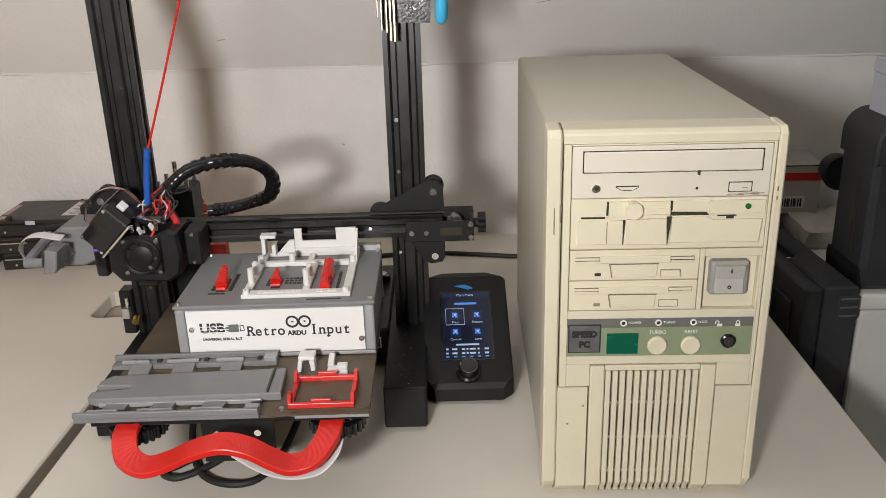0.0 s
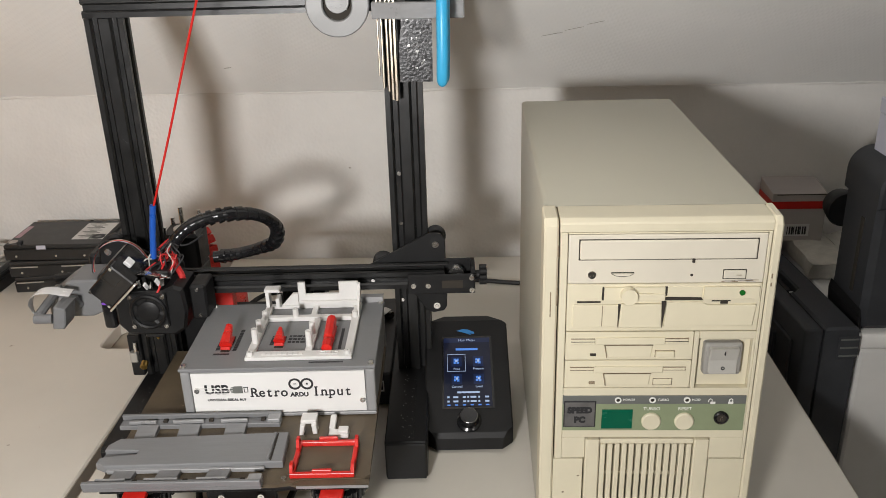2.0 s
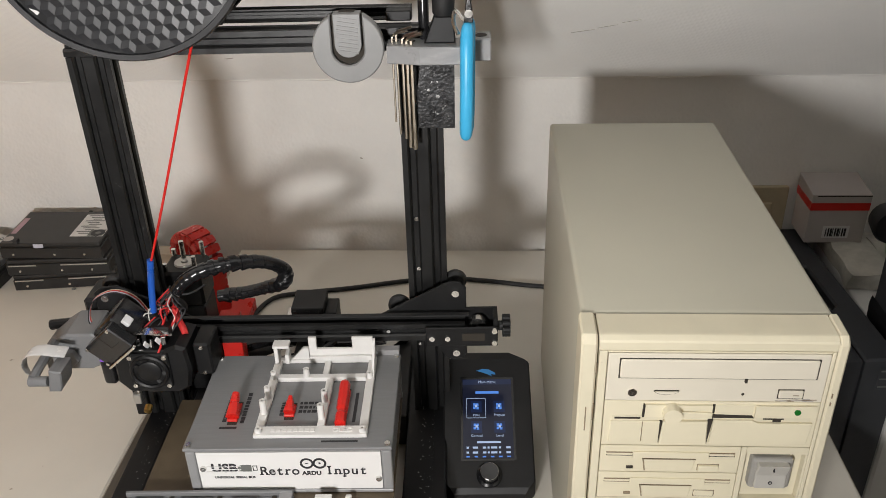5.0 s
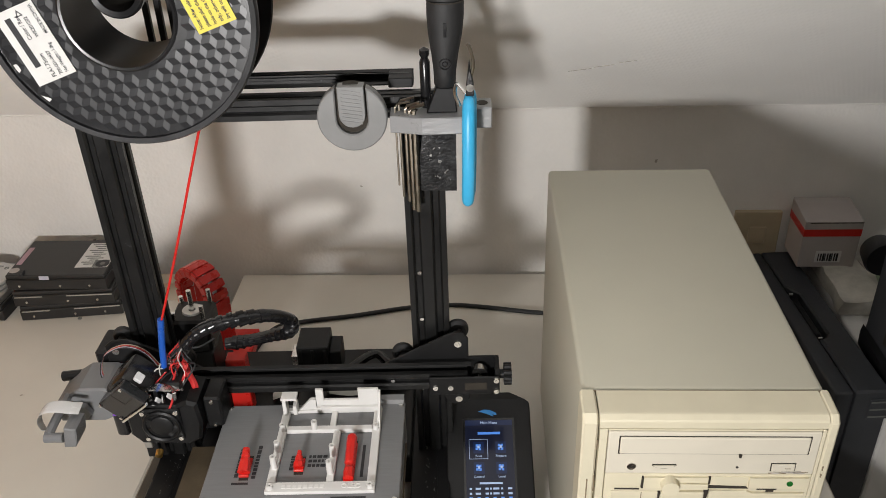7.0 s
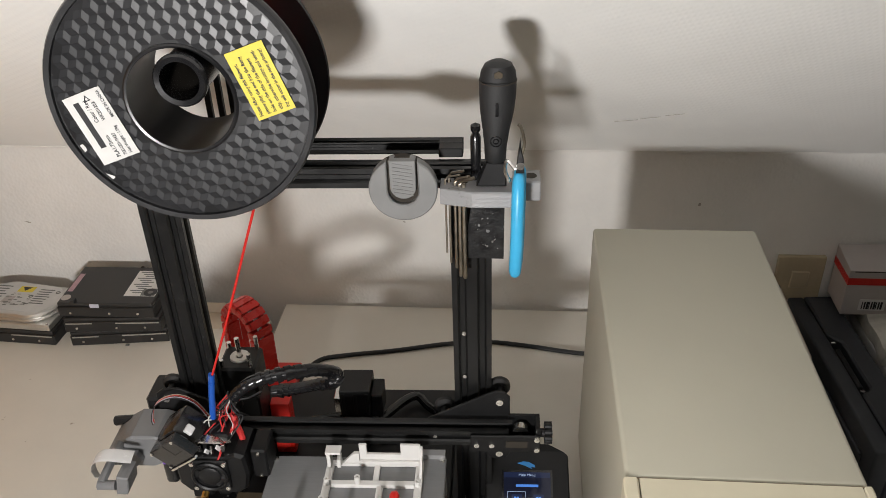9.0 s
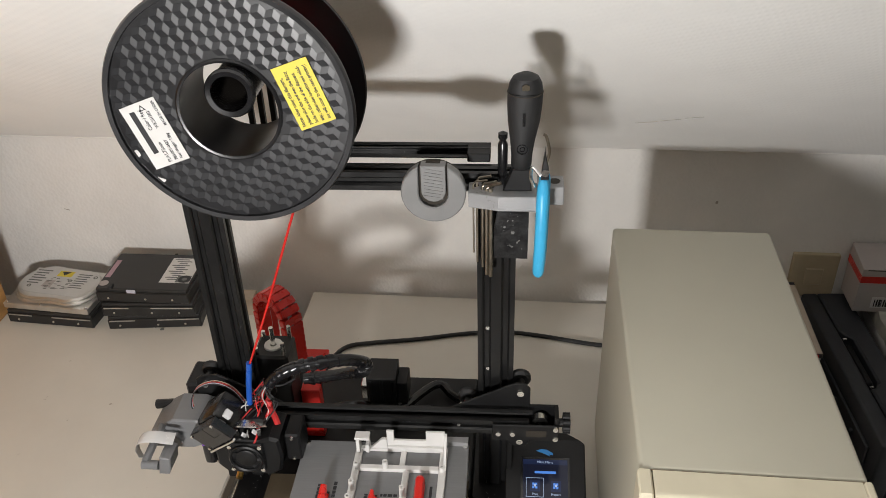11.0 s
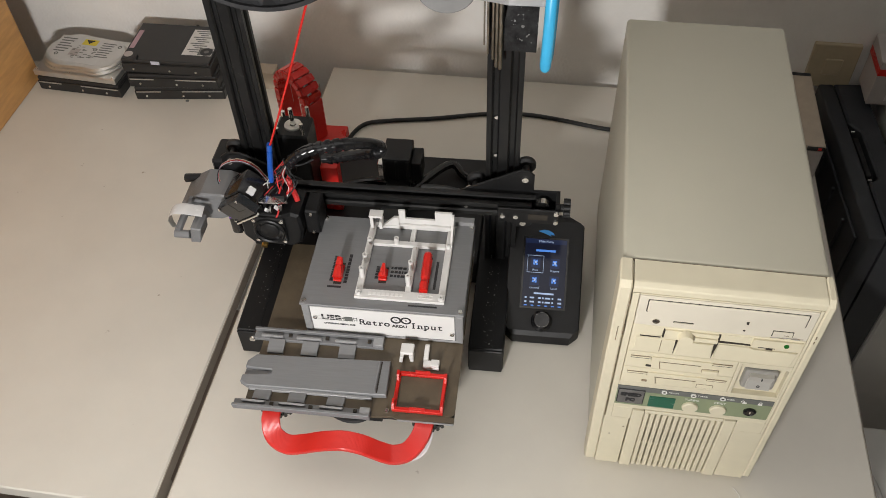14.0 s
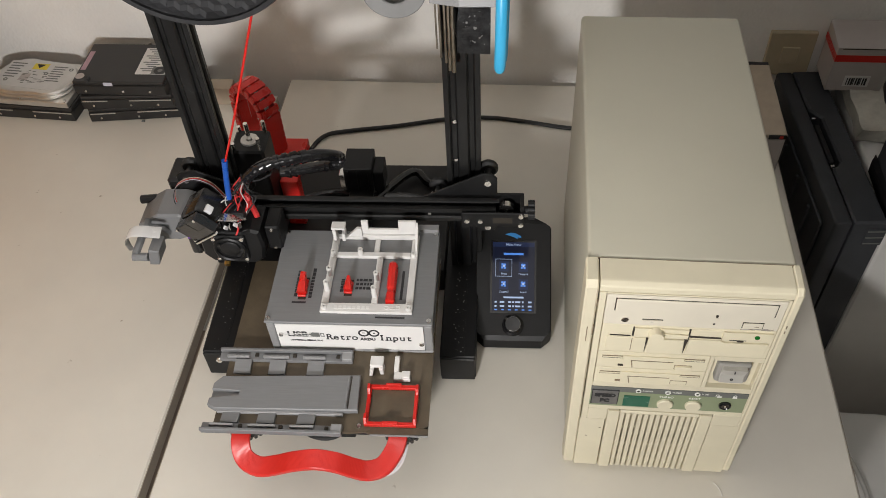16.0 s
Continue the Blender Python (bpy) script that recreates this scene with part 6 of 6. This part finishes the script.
def cutters():
    t = thing("side_cutters", PR, "steel side cutters with light blue handles hanging in the holder", "pliers")
    for x, y, k in ((0.1908, -0.058, 0), (0.1925, -0.043, 1)):
        pts = smoothed([(x + 0.0015, y + 0.016, 0.4995), (x + 0.0005, y + 0.006, 0.488), (x, y, 0.465), (x - 0.0005, y - 0.002, 0.435), (x - 0.0012, y, 0.410), (x - 0.0015, y + 0.003, 0.3975)])
        part("handle", sweep(bmesh.new(), pts, lambda u: 0.0058 * math.sqrt(max(0.04, 1 - (2 * u - 1) ** 8)), 14), M_BLUE, t, "light blue plastic handle", smooth=True)
    part("jaw", prism(bmesh.new(), [(0.1890, 0.5000), (0.1965, 0.5000), (0.1960, 0.5120), (0.1935, 0.5230), (0.1925, 0.5330), (0.1912, 0.5230), (0.1898, 0.5120)], "y", -0.0480, -0.0420, bev=0.0008), M_BLADE, t)
    part("jaw", sweep(bmesh.new(), smoothed([(0.1935, -0.045, 0.515), (0.1960, -0.045, 0.528), (0.1930, -0.045, 0.5420), (0.1905, -0.045, 0.5450)]), 0.0014, 8), M_ROD, t)
    part("pivot", cyl(bmesh.new(), (0.1928, -0.0485, 0.5080), (0.1928, -0.0500, 0.5080), 0.0035), M_CHROME, t)
    part("spring", sweep(bmesh.new(), smoothed([(0.189, -0.040, 0.500), (0.1815, -0.038, 0.508), (0.1800, -0.038, 0.498), (0.1840, -0.040, 0.488)]), 0.0018, 8), M_CHROME, t)
    return t


cutters()
for x, y, z0, z1, r, bent in ((0.1255, -0.024, 0.404, 0.4850, 0.0009, 1), (0.1290, -0.020, 0.390, 0.4870, 0.0012, 1), (0.1345, -0.026, 0.388, 0.4840, 0.0014, 1), (0.1385, -0.028, 0.380, 0.4830, 0.0018, 1), (0.1425, -0.030, 0.379, 0.4840, 0.0020, 0)):
    k = thing("hex_key", PR, "thin steel hex key hanging in the tool holder", "hex key", "hex keys")
    p = [(x, y, z0), (x, y, (z0 + z1) / 2), (x, y, z1 - 0.003), (x + 0.002 * bent, y, z1), (x + 0.014 * bent, y - 0.004, z1 + 0.003 + r)]
    part("rod", sweep(bmesh.new(), [Vector(v) for v in (p if bent else p[:3])], r, 6), M_ROD, k)
sd = thing("screwdriver", PR, "small black screwdriver standing in the tool holder", "screwdriver")
part("handle", lathe(bmesh.new(), [(0.0, 0.4780), (0.0040, 0.4780), (0.0048, 0.4860), (0.0048, 0.5200), (0.0030, 0.5240), (0.0045, 0.5265), (0.0045, 0.5310), (0.0, 0.5335)], (0.1535, -0.013, 0), "z", 16), M_GLOSS, sd, smooth=True)


# ---------------------------------------------------------------- hard drives on the side table
def hard_drive_black(m, label, top):
    t = thing("hard_drive", m, label, "hard drive", "hard drives")
    part("chassis", B(-0.0735, 0.0735, -0.0510, 0.0510, 0.0, 0.0175, bev=0.0012), M_DRIVE, t)
    part("cover", B(-0.0725, 0.0725, -0.0500, 0.0500, 0.0177, 0.0245, bev=0.002, seg=2), M_DRIVE, t)
    for xa, xb in (((-0.0715, 0.0600),) if top else ((-0.0700, -0.0300), (0.0050, 0.0710))):
        part("edge_trim", B(xa, xb, -0.0520, -0.0511, 0.0152, 0.0170), M_DRIVE if top else M_ALU, t)
    for x in (-0.055, 0.005, 0.048):
        screw("screw", t, (x, -0.0511, 0.0070), (0, -1, 0), 0.0020, 0.0006)
    if top:
        st = part("label_sticker", B(0.022, 0.070, -0.030, 0.038, 0.0246, 0.0249), M_PAPER, t, "white printed label")
        for k in range(11):
            part("print_bar", B(0.027 + 0.005 * (k % 3), 0.050 + 0.006 * (k % 2), 0.0325 - 0.0055 * k, 0.0348 - 0.0055 * k, 0.0249, 0.0251), M_SLATE, st)
        part("print_mark", lathe(bmesh.new(), [(0.004, 0.0249), (0.010, 0.0249), (0.010, 0.0252), (0.004, 0.0252)], (0.060, -0.020, 0), "z", 20), M_INK, st)
        part("print_mark", B(0.047, 0.069, -0.0290, -0.0105, 0.0249, 0.02505), M_SLATE, st)
        part("side_sticker", B(-0.0690, -0.0610, -0.020, 0.028, 0.0246, 0.0249), M_PINK, t, "faded pink sticker")
        part("seal", cyl(bmesh.new(), (-0.0640, -0.0360, 0.0246), (-0.0640, -0.0360, 0.0250), 0.0072), M_CARD, t)
        part("plug", B(-0.050, -0.044, -0.0525, -0.0430, 0.0246, 0.0300, bev=0.0006), M_INK, t)
        part("tag", B(-0.022, -0.008, -0.0520, -0.0511, 0.0180, 0.0240), M_LILAC, t)
        part("dent", B(0.020, 0.024, 0.0480, 0.0512, 0.0180, 0.0250), M_GAP, t)
    return t


def level(x, y, z, rz):
    return pose(x, y, z, 0, 0, rz) @ Matrix.Scale(1.06, 4)


hard_drive_black(level(-0.506, 1.308, 0.0, 7), "black hard drive at the bottom of a stack on the table", False)
hard_drive_black(level(-0.507, 1.305, 0.0266, 4), "black hard drive in the middle of a stack", False)
hard_drive_black(level(-0.510, 1.307, 0.0532, 1), "black hard drive with white label on top of a stack", True)


def hard_drive_silver():
    b = hard_drive_black(level(-0.679, 1.303, 0.0, -3), "flat black hard drive under a silver one", False)
    t = thing("hard_drive", level(-0.682, 1.306, 0.0264, -4), "silver hard drive with a rounded cast cover and label", "hard drive", "hard drives")
    part("chassis", B(-0.0735, 0.0735, -0.0510, 0.0510, 0.0, 0.0100, bev=0.001), M_ALU, t)
    bm = bmesh.new()
    r1 = [(-0.0260 + 0.0450 * math.cos(a), 0.0010 + 0.0450 * math.sin(a)) for a in [math.radians(70 + 10 * k) for k in range(21)]]
    r2 = [(0.0300 + 0.0400 * math.cos(a), -0.0030 + 0.0420 * math.sin(a)) for a in [math.radians(-110 + 10 * k) for k in range(21)]]
    prism(bm, r1 + r2, "z", 0.0102, 0.0205, bev=0.0025)
    cv = part("cast_cover", bm, M_ALU, t, "rounded cast aluminium cover", smooth=True)
    s1 = [(-0.0260 + 0.0400 * math.cos(a), 0.0040 + 0.0390 * math.sin(a)) for a in [math.radians(70 + 10 * k) for k in range(18)]]
    s2 = [(0.0300 + 0.0350 * math.cos(a), 0.0010 + 0.0360 * math.sin(a)) for a in [math.radians(-80 + 10 * k) for k in range(18)]]
    st = part("label_sticker", prism(bmesh.new(), s1 + s2, "z", 0.0206, 0.0209), M_FOIL, t, "pale printed label")
    part("cover_step", prism(bmesh.new(), [(x * 1.045, y * 1.05 - 0.001) for x, y in r1 + r2], "z", 0.0102, 0.0150, bev=0.0018), M_ALU, cv, smooth=True)
    part("warning_mark", B(-0.016, 0.010, 0.016, 0.031, 0.0209, 0.0211), M_YELLOW, st)
    part("warning_mark", prism(bmesh.new(), [(-0.012, 0.0290), (0.004, 0.0290), (-0.004, 0.0190)], "z", 0.0211, 0.0213), M_INK, st)
    rnd = random.Random(8)
    for k in range(26):
        x, y = rnd.uniform(-0.028, 0.014), rnd.uniform(-0.021, 0.012)
        part("print_bar", B(x, x + rnd.uniform(0.003, 0.009), y, y + 0.0014, 0.0211, 0.0212), M_SLATE, st)
    for x, y in ((-0.047, -0.014), (0.014, 0.006), (0.052, 0.020)):
        part("print_ring", lathe(bmesh.new(), [(0.0020, 0.0209), (0.0036, 0.0209), (0.0036, 0.0213), (0.0020, 0.0213)], (x, y, 0), "z", 18), M_SLATE, st)
    for k in range(7):
        part("print_bar", B(0.020, 0.044 - 0.002 * (k % 3), 0.024 - 0.006 * k, 0.0262 - 0.006 * k, 0.0209, 0.0211), M_SLATE, st)
    for k in range(6):
        part("print_bar", B(-0.056, -0.030 - 0.003 * (k % 3), 0.028 - 0.007 * k, 0.0305 - 0.007 * k, 0.0209, 0.0211), M_SLATE, st)
    part("print_bar", B(-0.026, -0.010, -0.014, 0.004, 0.0209, 0.0211), M_CARD, st)
    for x, y in ((-0.068, -0.046), (0.068, -0.046), (0.068, 0.046), (-0.010, -0.046)):
        screw("screw", t, (x, y, 0.0101), (0, 0, 1), 0.0024, 0.001)
    return t


hard_drive_silver()

# carton and a black plug behind the left upright
bx = thing("carton", pose(-0.372, 1.322, 0), "tan cardboard box behind the printer", "box")
part("body", B(-0.030, 0.030, -0.022, 0.006, 0.0, 0.034, bev=0.001), M_TAN, bx)
pl = thing("plug", pose(-0.315, 1.300, 0), "black mains plug with coiled cable", "plug")
part("body", B(-0.016, 0.016, -0.016, 0.016, 0.0, 0.030, bev=0.006, seg=3), M_RUBBER, pl, smooth=True)
part("cable", sweep(bmesh.new(), smoothed([(0.0, -0.010, 0.012), (-0.004, -0.040, 0.010), (0.012, -0.060, 0.006), (0.030, -0.070, 0.004)]), 0.003, 8), M_CABLEG, pl, smooth=True)

# mains cable lying on the table
cb = thing("mains_cable", pose(0, 0, 0), "black mains cable lying across the table", "cable")
part("cable", sweep(bmesh.new(), smoothed([(-0.190, 1.120, 0.010), (-0.186, 1.185, 0.0036), (-0.168, 1.224, 0.0036), (-0.129, 1.238, 0.0036), (-0.055, 1.253, 0.0036), (0.027, 1.274, 0.0036), (0.092, 1.281, 0.0036), (0.148, 1.275, 0.0036), (0.222, 1.261, 0.0036), (0.300, 1.255, 0.0036)]), 0.0035, 10), M_RUBBER, cb, smooth=True)
# crumb and thread on the table
tagged(part("crumb", box(bmesh.new(), -0.003, 0.003, -0.002, 0.002, 0.0, 0.003, bev=0.001), M_SLATE), "tiny dark crumb lying on the table", "crumb").matrix_world = pose(-0.487, 1.250, 0.0)
tagged(part("thread", sweep(bmesh.new(), smoothed([(0.0, 0.0, 0.001), (0.004, -0.004, 0.001), (0.007, -0.010, 0.001), (0.008, -0.016, 0.001)]), 0.0004, 6), M_PANEL), "short white thread lying on the table", "thread").matrix_world = pose(0.388, 0.652, 0.0)

# ---------------------------------------------------------------- wall socket and things beyond the table
so = thing("wall_socket", pose(0.578, 1.39, 0.069), "yellowed square light switch plate on the wall", "switch")
part("plate", B(-0.0365, 0.0365, -0.0090, -0.0002, -0.041, 0.041, bev=0.002, seg=2), M_PLATEY, so)
part("rocker", B(-0.0140, 0.0140, -0.0125, -0.0091, -0.0155, 0.0155, bev=0.0015), M_PLATEY, so)

# flat storage box beside the tower
fb = thing("diskette_box", pose(0.509, 1.23, 0), "grey and brown plastic diskette box standing on the table", "box")
part("base", B(-0.019, 0.019, -0.085, 0.085, 0.0, 0.092, bev=0.002), M_CARD, fb)
part("lid", B(-0.020, 0.020, -0.086, 0.086, 0.0925, 0.100, bev=0.002), M_TAN, fb)
part("emblem", B(-0.006, 0.0185, -0.0868, -0.0861, 0.0928, 0.0998), M_INK, fb)
part("emblem", B(-0.019, -0.001, 0.0861, 0.0868, 0.0928, 0.0998), M_INK, fb)
part("emblem", B(-0.018, 0.0185, 0.078, 0.085, 0.1002, 0.1005), M_INK, fb)
part("emblem", B(0.009, 0.014, -0.0874, -0.0869, 0.0940, 0.0985), M_RED, fb)

# charcoal case standing beside the table
cs = thing("equipment_case", pose(0.613, 1.215, -0.45, 0, 0, 4), "charcoal plastic equipment case standing on end beside the table", "case")
T0 = 0.488
notch = [(-0.0095, -0.178), (0.036, -0.178), (0.036, 0.165), (-0.0095, 0.165), (-0.0095, 0.066), (-0.0015, 0.054), (0.0050, 0.046), (0.0050, -0.054), (-0.0015, -0.062), (-0.0095, -0.066)]
part("shell", prism(bmesh.new(), notch, "z", 0.0, T0, bev=0.003), M_CASEL, cs)
part("lid_shell", B(-0.036, -0.0112, -0.178, 0.165, 0.0, T0 - 0.001, bev=0.004, seg=3), M_CASEL, cs, smooth=True)
part("side_panel", B(-0.0405, -0.0362, -0.150, 0.140, 0.05, T0 - 0.030, bev=0.002), M_CASEL, cs)
for y in (-0.105, -0.04, 0.03):
    part("latch_rib", B(-0.0455, -0.0407, y - 0.003, y + 0.003, 0.08, T0 - 0.040, bev=0.001), M_CASEL, cs)
part("carry_handle", B(-0.0080, 0.0015, -0.048, 0.040, T0 - 0.030, T0 - 0.007, bev=0.002), M_PLASTIC, cs, "black carrying handle sunk in its recess")
for y in (-0.058, 0.050):
    part("handle_pin", cyl(bmesh.new(), (-0.0088, y, T0 - 0.006), (-0.0030, y, T0 - 0.006), 0.0025, seg=12), M_CHROME, cs)
ft = part("front_plate", B(0.010, 0.038, -0.1805, -0.1782, T0 - 0.045, T0 - 0.012, bev=0.001), M_CASEL, cs)
for z in (T0 - 0.040, T0 - 0.028, T0 - 0.016):
    part("plate_bar", B(0.012, 0.036, -0.1815, -0.1806, z - 0.001, z + 0.001), M_SLATE, ft)
part("stand", B(-0.05, 0.06, -0.17, 0.16, -0.35, -0.0005), M_BIN, cs)

# white cabinet with clutter on it
cab = thing("white_bin", pose(0.90, 1.215, -0.80), "white plastic storage bin beside the table", "bin")
part("body", B(-0.225, 0.30, -0.155, 0.165, 0.0, 0.795, bev=0.006, seg=2), M_BIN, cab)
part("lid", B(-0.231, 0.305, -0.160, 0.168, 0.7955, 0.8190, bev=0.005, seg=3), M_BIN, cab, smooth=True)
low = thing("white_shelf", pose(0.74, 0.80, -0.80), "low white shelf beside the table", "shelf")
part("shelf_board", B(-0.165, 0.35, -0.30, 0.17, 0.44, 0.46, bev=0.003), M_BIN, low)
part("side_board", B(-0.165, -0.145, -0.30, 0.17, 0.0, 0.4395), M_BIN, low)
part("side_board", B(0.33, 0.35, -0.30, 0.17, 0.0, 0.4395), M_BIN, low)
gc = thing("grey_cable", pose(0, 0, 0), "grey cable loops lying on the low shelf", "cable")
part("cable", sweep(bmesh.new(), smoothed([(0.62, 0.96, -0.335), (0.68, 0.90, -0.335), (0.70, 0.80, -0.335), (0.66, 0.72, -0.335), (0.62, 0.66, -0.335), (0.64, 0.60, -0.335)]), 0.004, 8), M_CABLEG, gc, smooth=True)


def lump(name, label, category, x0, x1, y0, y1, z0, z1, material, seed):
    """A soft creased packet."""
    bm = B(x0, x1, y0, y1, z0, z1)
    bmesh.ops.subdivide_edges(bm, edges=bm.edges[:], cuts=7, use_grid_fill=True)
    for v in bm.verts:
        n = noise.noise_vector(v.co * 28 + Vector((seed, 0, 0)))
        v.co += Vector((n.x, n.y, n.z if v.co.z > z0 + 0.004 else 0)) * 0.007
    return tagged(part(name, bm, material, smooth=True), label, category)


lump("paper_packet", "crumpled pale packet on the white bin", "packet", 0.732, 0.84, 1.19, 1.37, 0.0205, 0.040, M_BAG, 3)
lump("plastic_bag", "green and clear plastic bag on the white bin", "bag", 0.736, 0.82, 1.215, 1.300, 0.0425, 0.056, M_BAGG, 7)
lump("paper_packet", "pale folded paper packet behind the case", "packet", 0.666, 0.730, 1.225, 1.375, 0.0210, 0.0455, M_BAG, 11)

rb = thing("carton", pose(0.6695, 1.32, 0.0460), "light grey carton with a red band and barcode label", "box")
part("body", B(-0.0425, 0.0425, 0.0, 0.064, 0.0, 0.0545, bev=0.0008), M_CARD, rb)
part("lid", prism(bmesh.new(), [(-0.0008, 0.0672), (-0.0008, 0.0800), (0.064, 0.0880), (0.064, 0.0672)], "x", -0.0430, 0.0430, bev=0.0008), M_CARD, rb)
part("lid_gap", B(-0.0360, 0.0425, -0.0011, -0.0006, 0.0775, 0.0790), M_GAP, rb)
part("red_band", B(-0.0428, 0.0428, -0.0005, 0.0645, 0.0547, 0.0670), M_RED, rb, "red band")
lb = part("barcode_label", B(-0.0185, 0.0200, -0.0008, -0.0002, 0.0090, 0.0290), M_PAPER, rb, "white barcode label")
for k in range(9):
    part("barcode_bar", B(-0.0145 + 0.0034 * k, -0.0131 + 0.0034 * k + 0.0008 * (k % 3), -0.0012, -0.0009, 0.0115, 0.0250), M_INK, lb)

bg = thing("coffee_machine", pose(0.815, 1.155, 0.0195), "black rounded appliance standing on the white bin", "appliance")
round_top = [(-0.1165 - 0.030 * math.cos(u), 0.198 + 0.030 * math.sin(u)) for u in [math.pi / 2 * k / 8 for k in range(9)]]
bm = bmesh.new()
prism(bm, [(-0.140, 0.002), (-0.147, 0.022), (-0.1455, 0.040)] + round_top + [(0.10, 0.228), (0.14, 0.210), (0.14, 0.002)], "y", -0.094, 0.010, bev=0.008)
part("body", bm, M_CASE, bg, smooth=True)
cap = [(-0.1165 - 0.0325 * math.cos(u), 0.198 + 0.0325 * math.sin(u)) for u in [math.pi / 2 * k / 8 for k in range(9)]]
part("cap", prism(bmesh.new(), [(-0.1490, 0.172)] + cap + [(-0.060, 0.2305), (-0.072, 0.196), (-0.095, 0.178)], "y", -0.0965, 0.0125, bev=0.003), M_CASE, bg, "rounded charcoal end cap", smooth=True)
part("cap_tip", cyl(bmesh.new(), (-0.118, -0.060, 0.2300), (-0.120, -0.060, 0.2390), 0.004, 0.0012, 10), M_CASE, bg)
part("base_trim", prism(bmesh.new(), [(-0.1480, 0.0), (-0.1495, 0.022), (-0.1475, 0.034), (-0.1420, 0.0)], "y", -0.0955, 0.008, bev=0.001), M_PLASTIC, bg)
part("side_groove", B(-0.1474, -0.1462, -0.060, -0.052, 0.045, 0.150), M_GAP, bg)
part("rear_knob", lathe(bmesh.new(), [(0.0, 0.0), (0.024, 0.0), (0.026, 0.006), (0.022, 0.030), (0.0, 0.032)], (-0.140, 0.0102, 0.135), "y", 24), M_PLASTIC, bg, smooth=True)
bb = thing("lilac_box", pose(0.768, 1.115, 0.2478), "pale lilac box on top of the black appliance", "box")
part("body", B(-0.080, 0.080, -0.040, 0.030, 0.0, 0.050, bev=0.001), M_LILAC, bb)
part("lid", B(-0.081, 0.081, -0.041, 0.031, 0.0505, 0.070, bev=0.001), M_LILAC, bb)
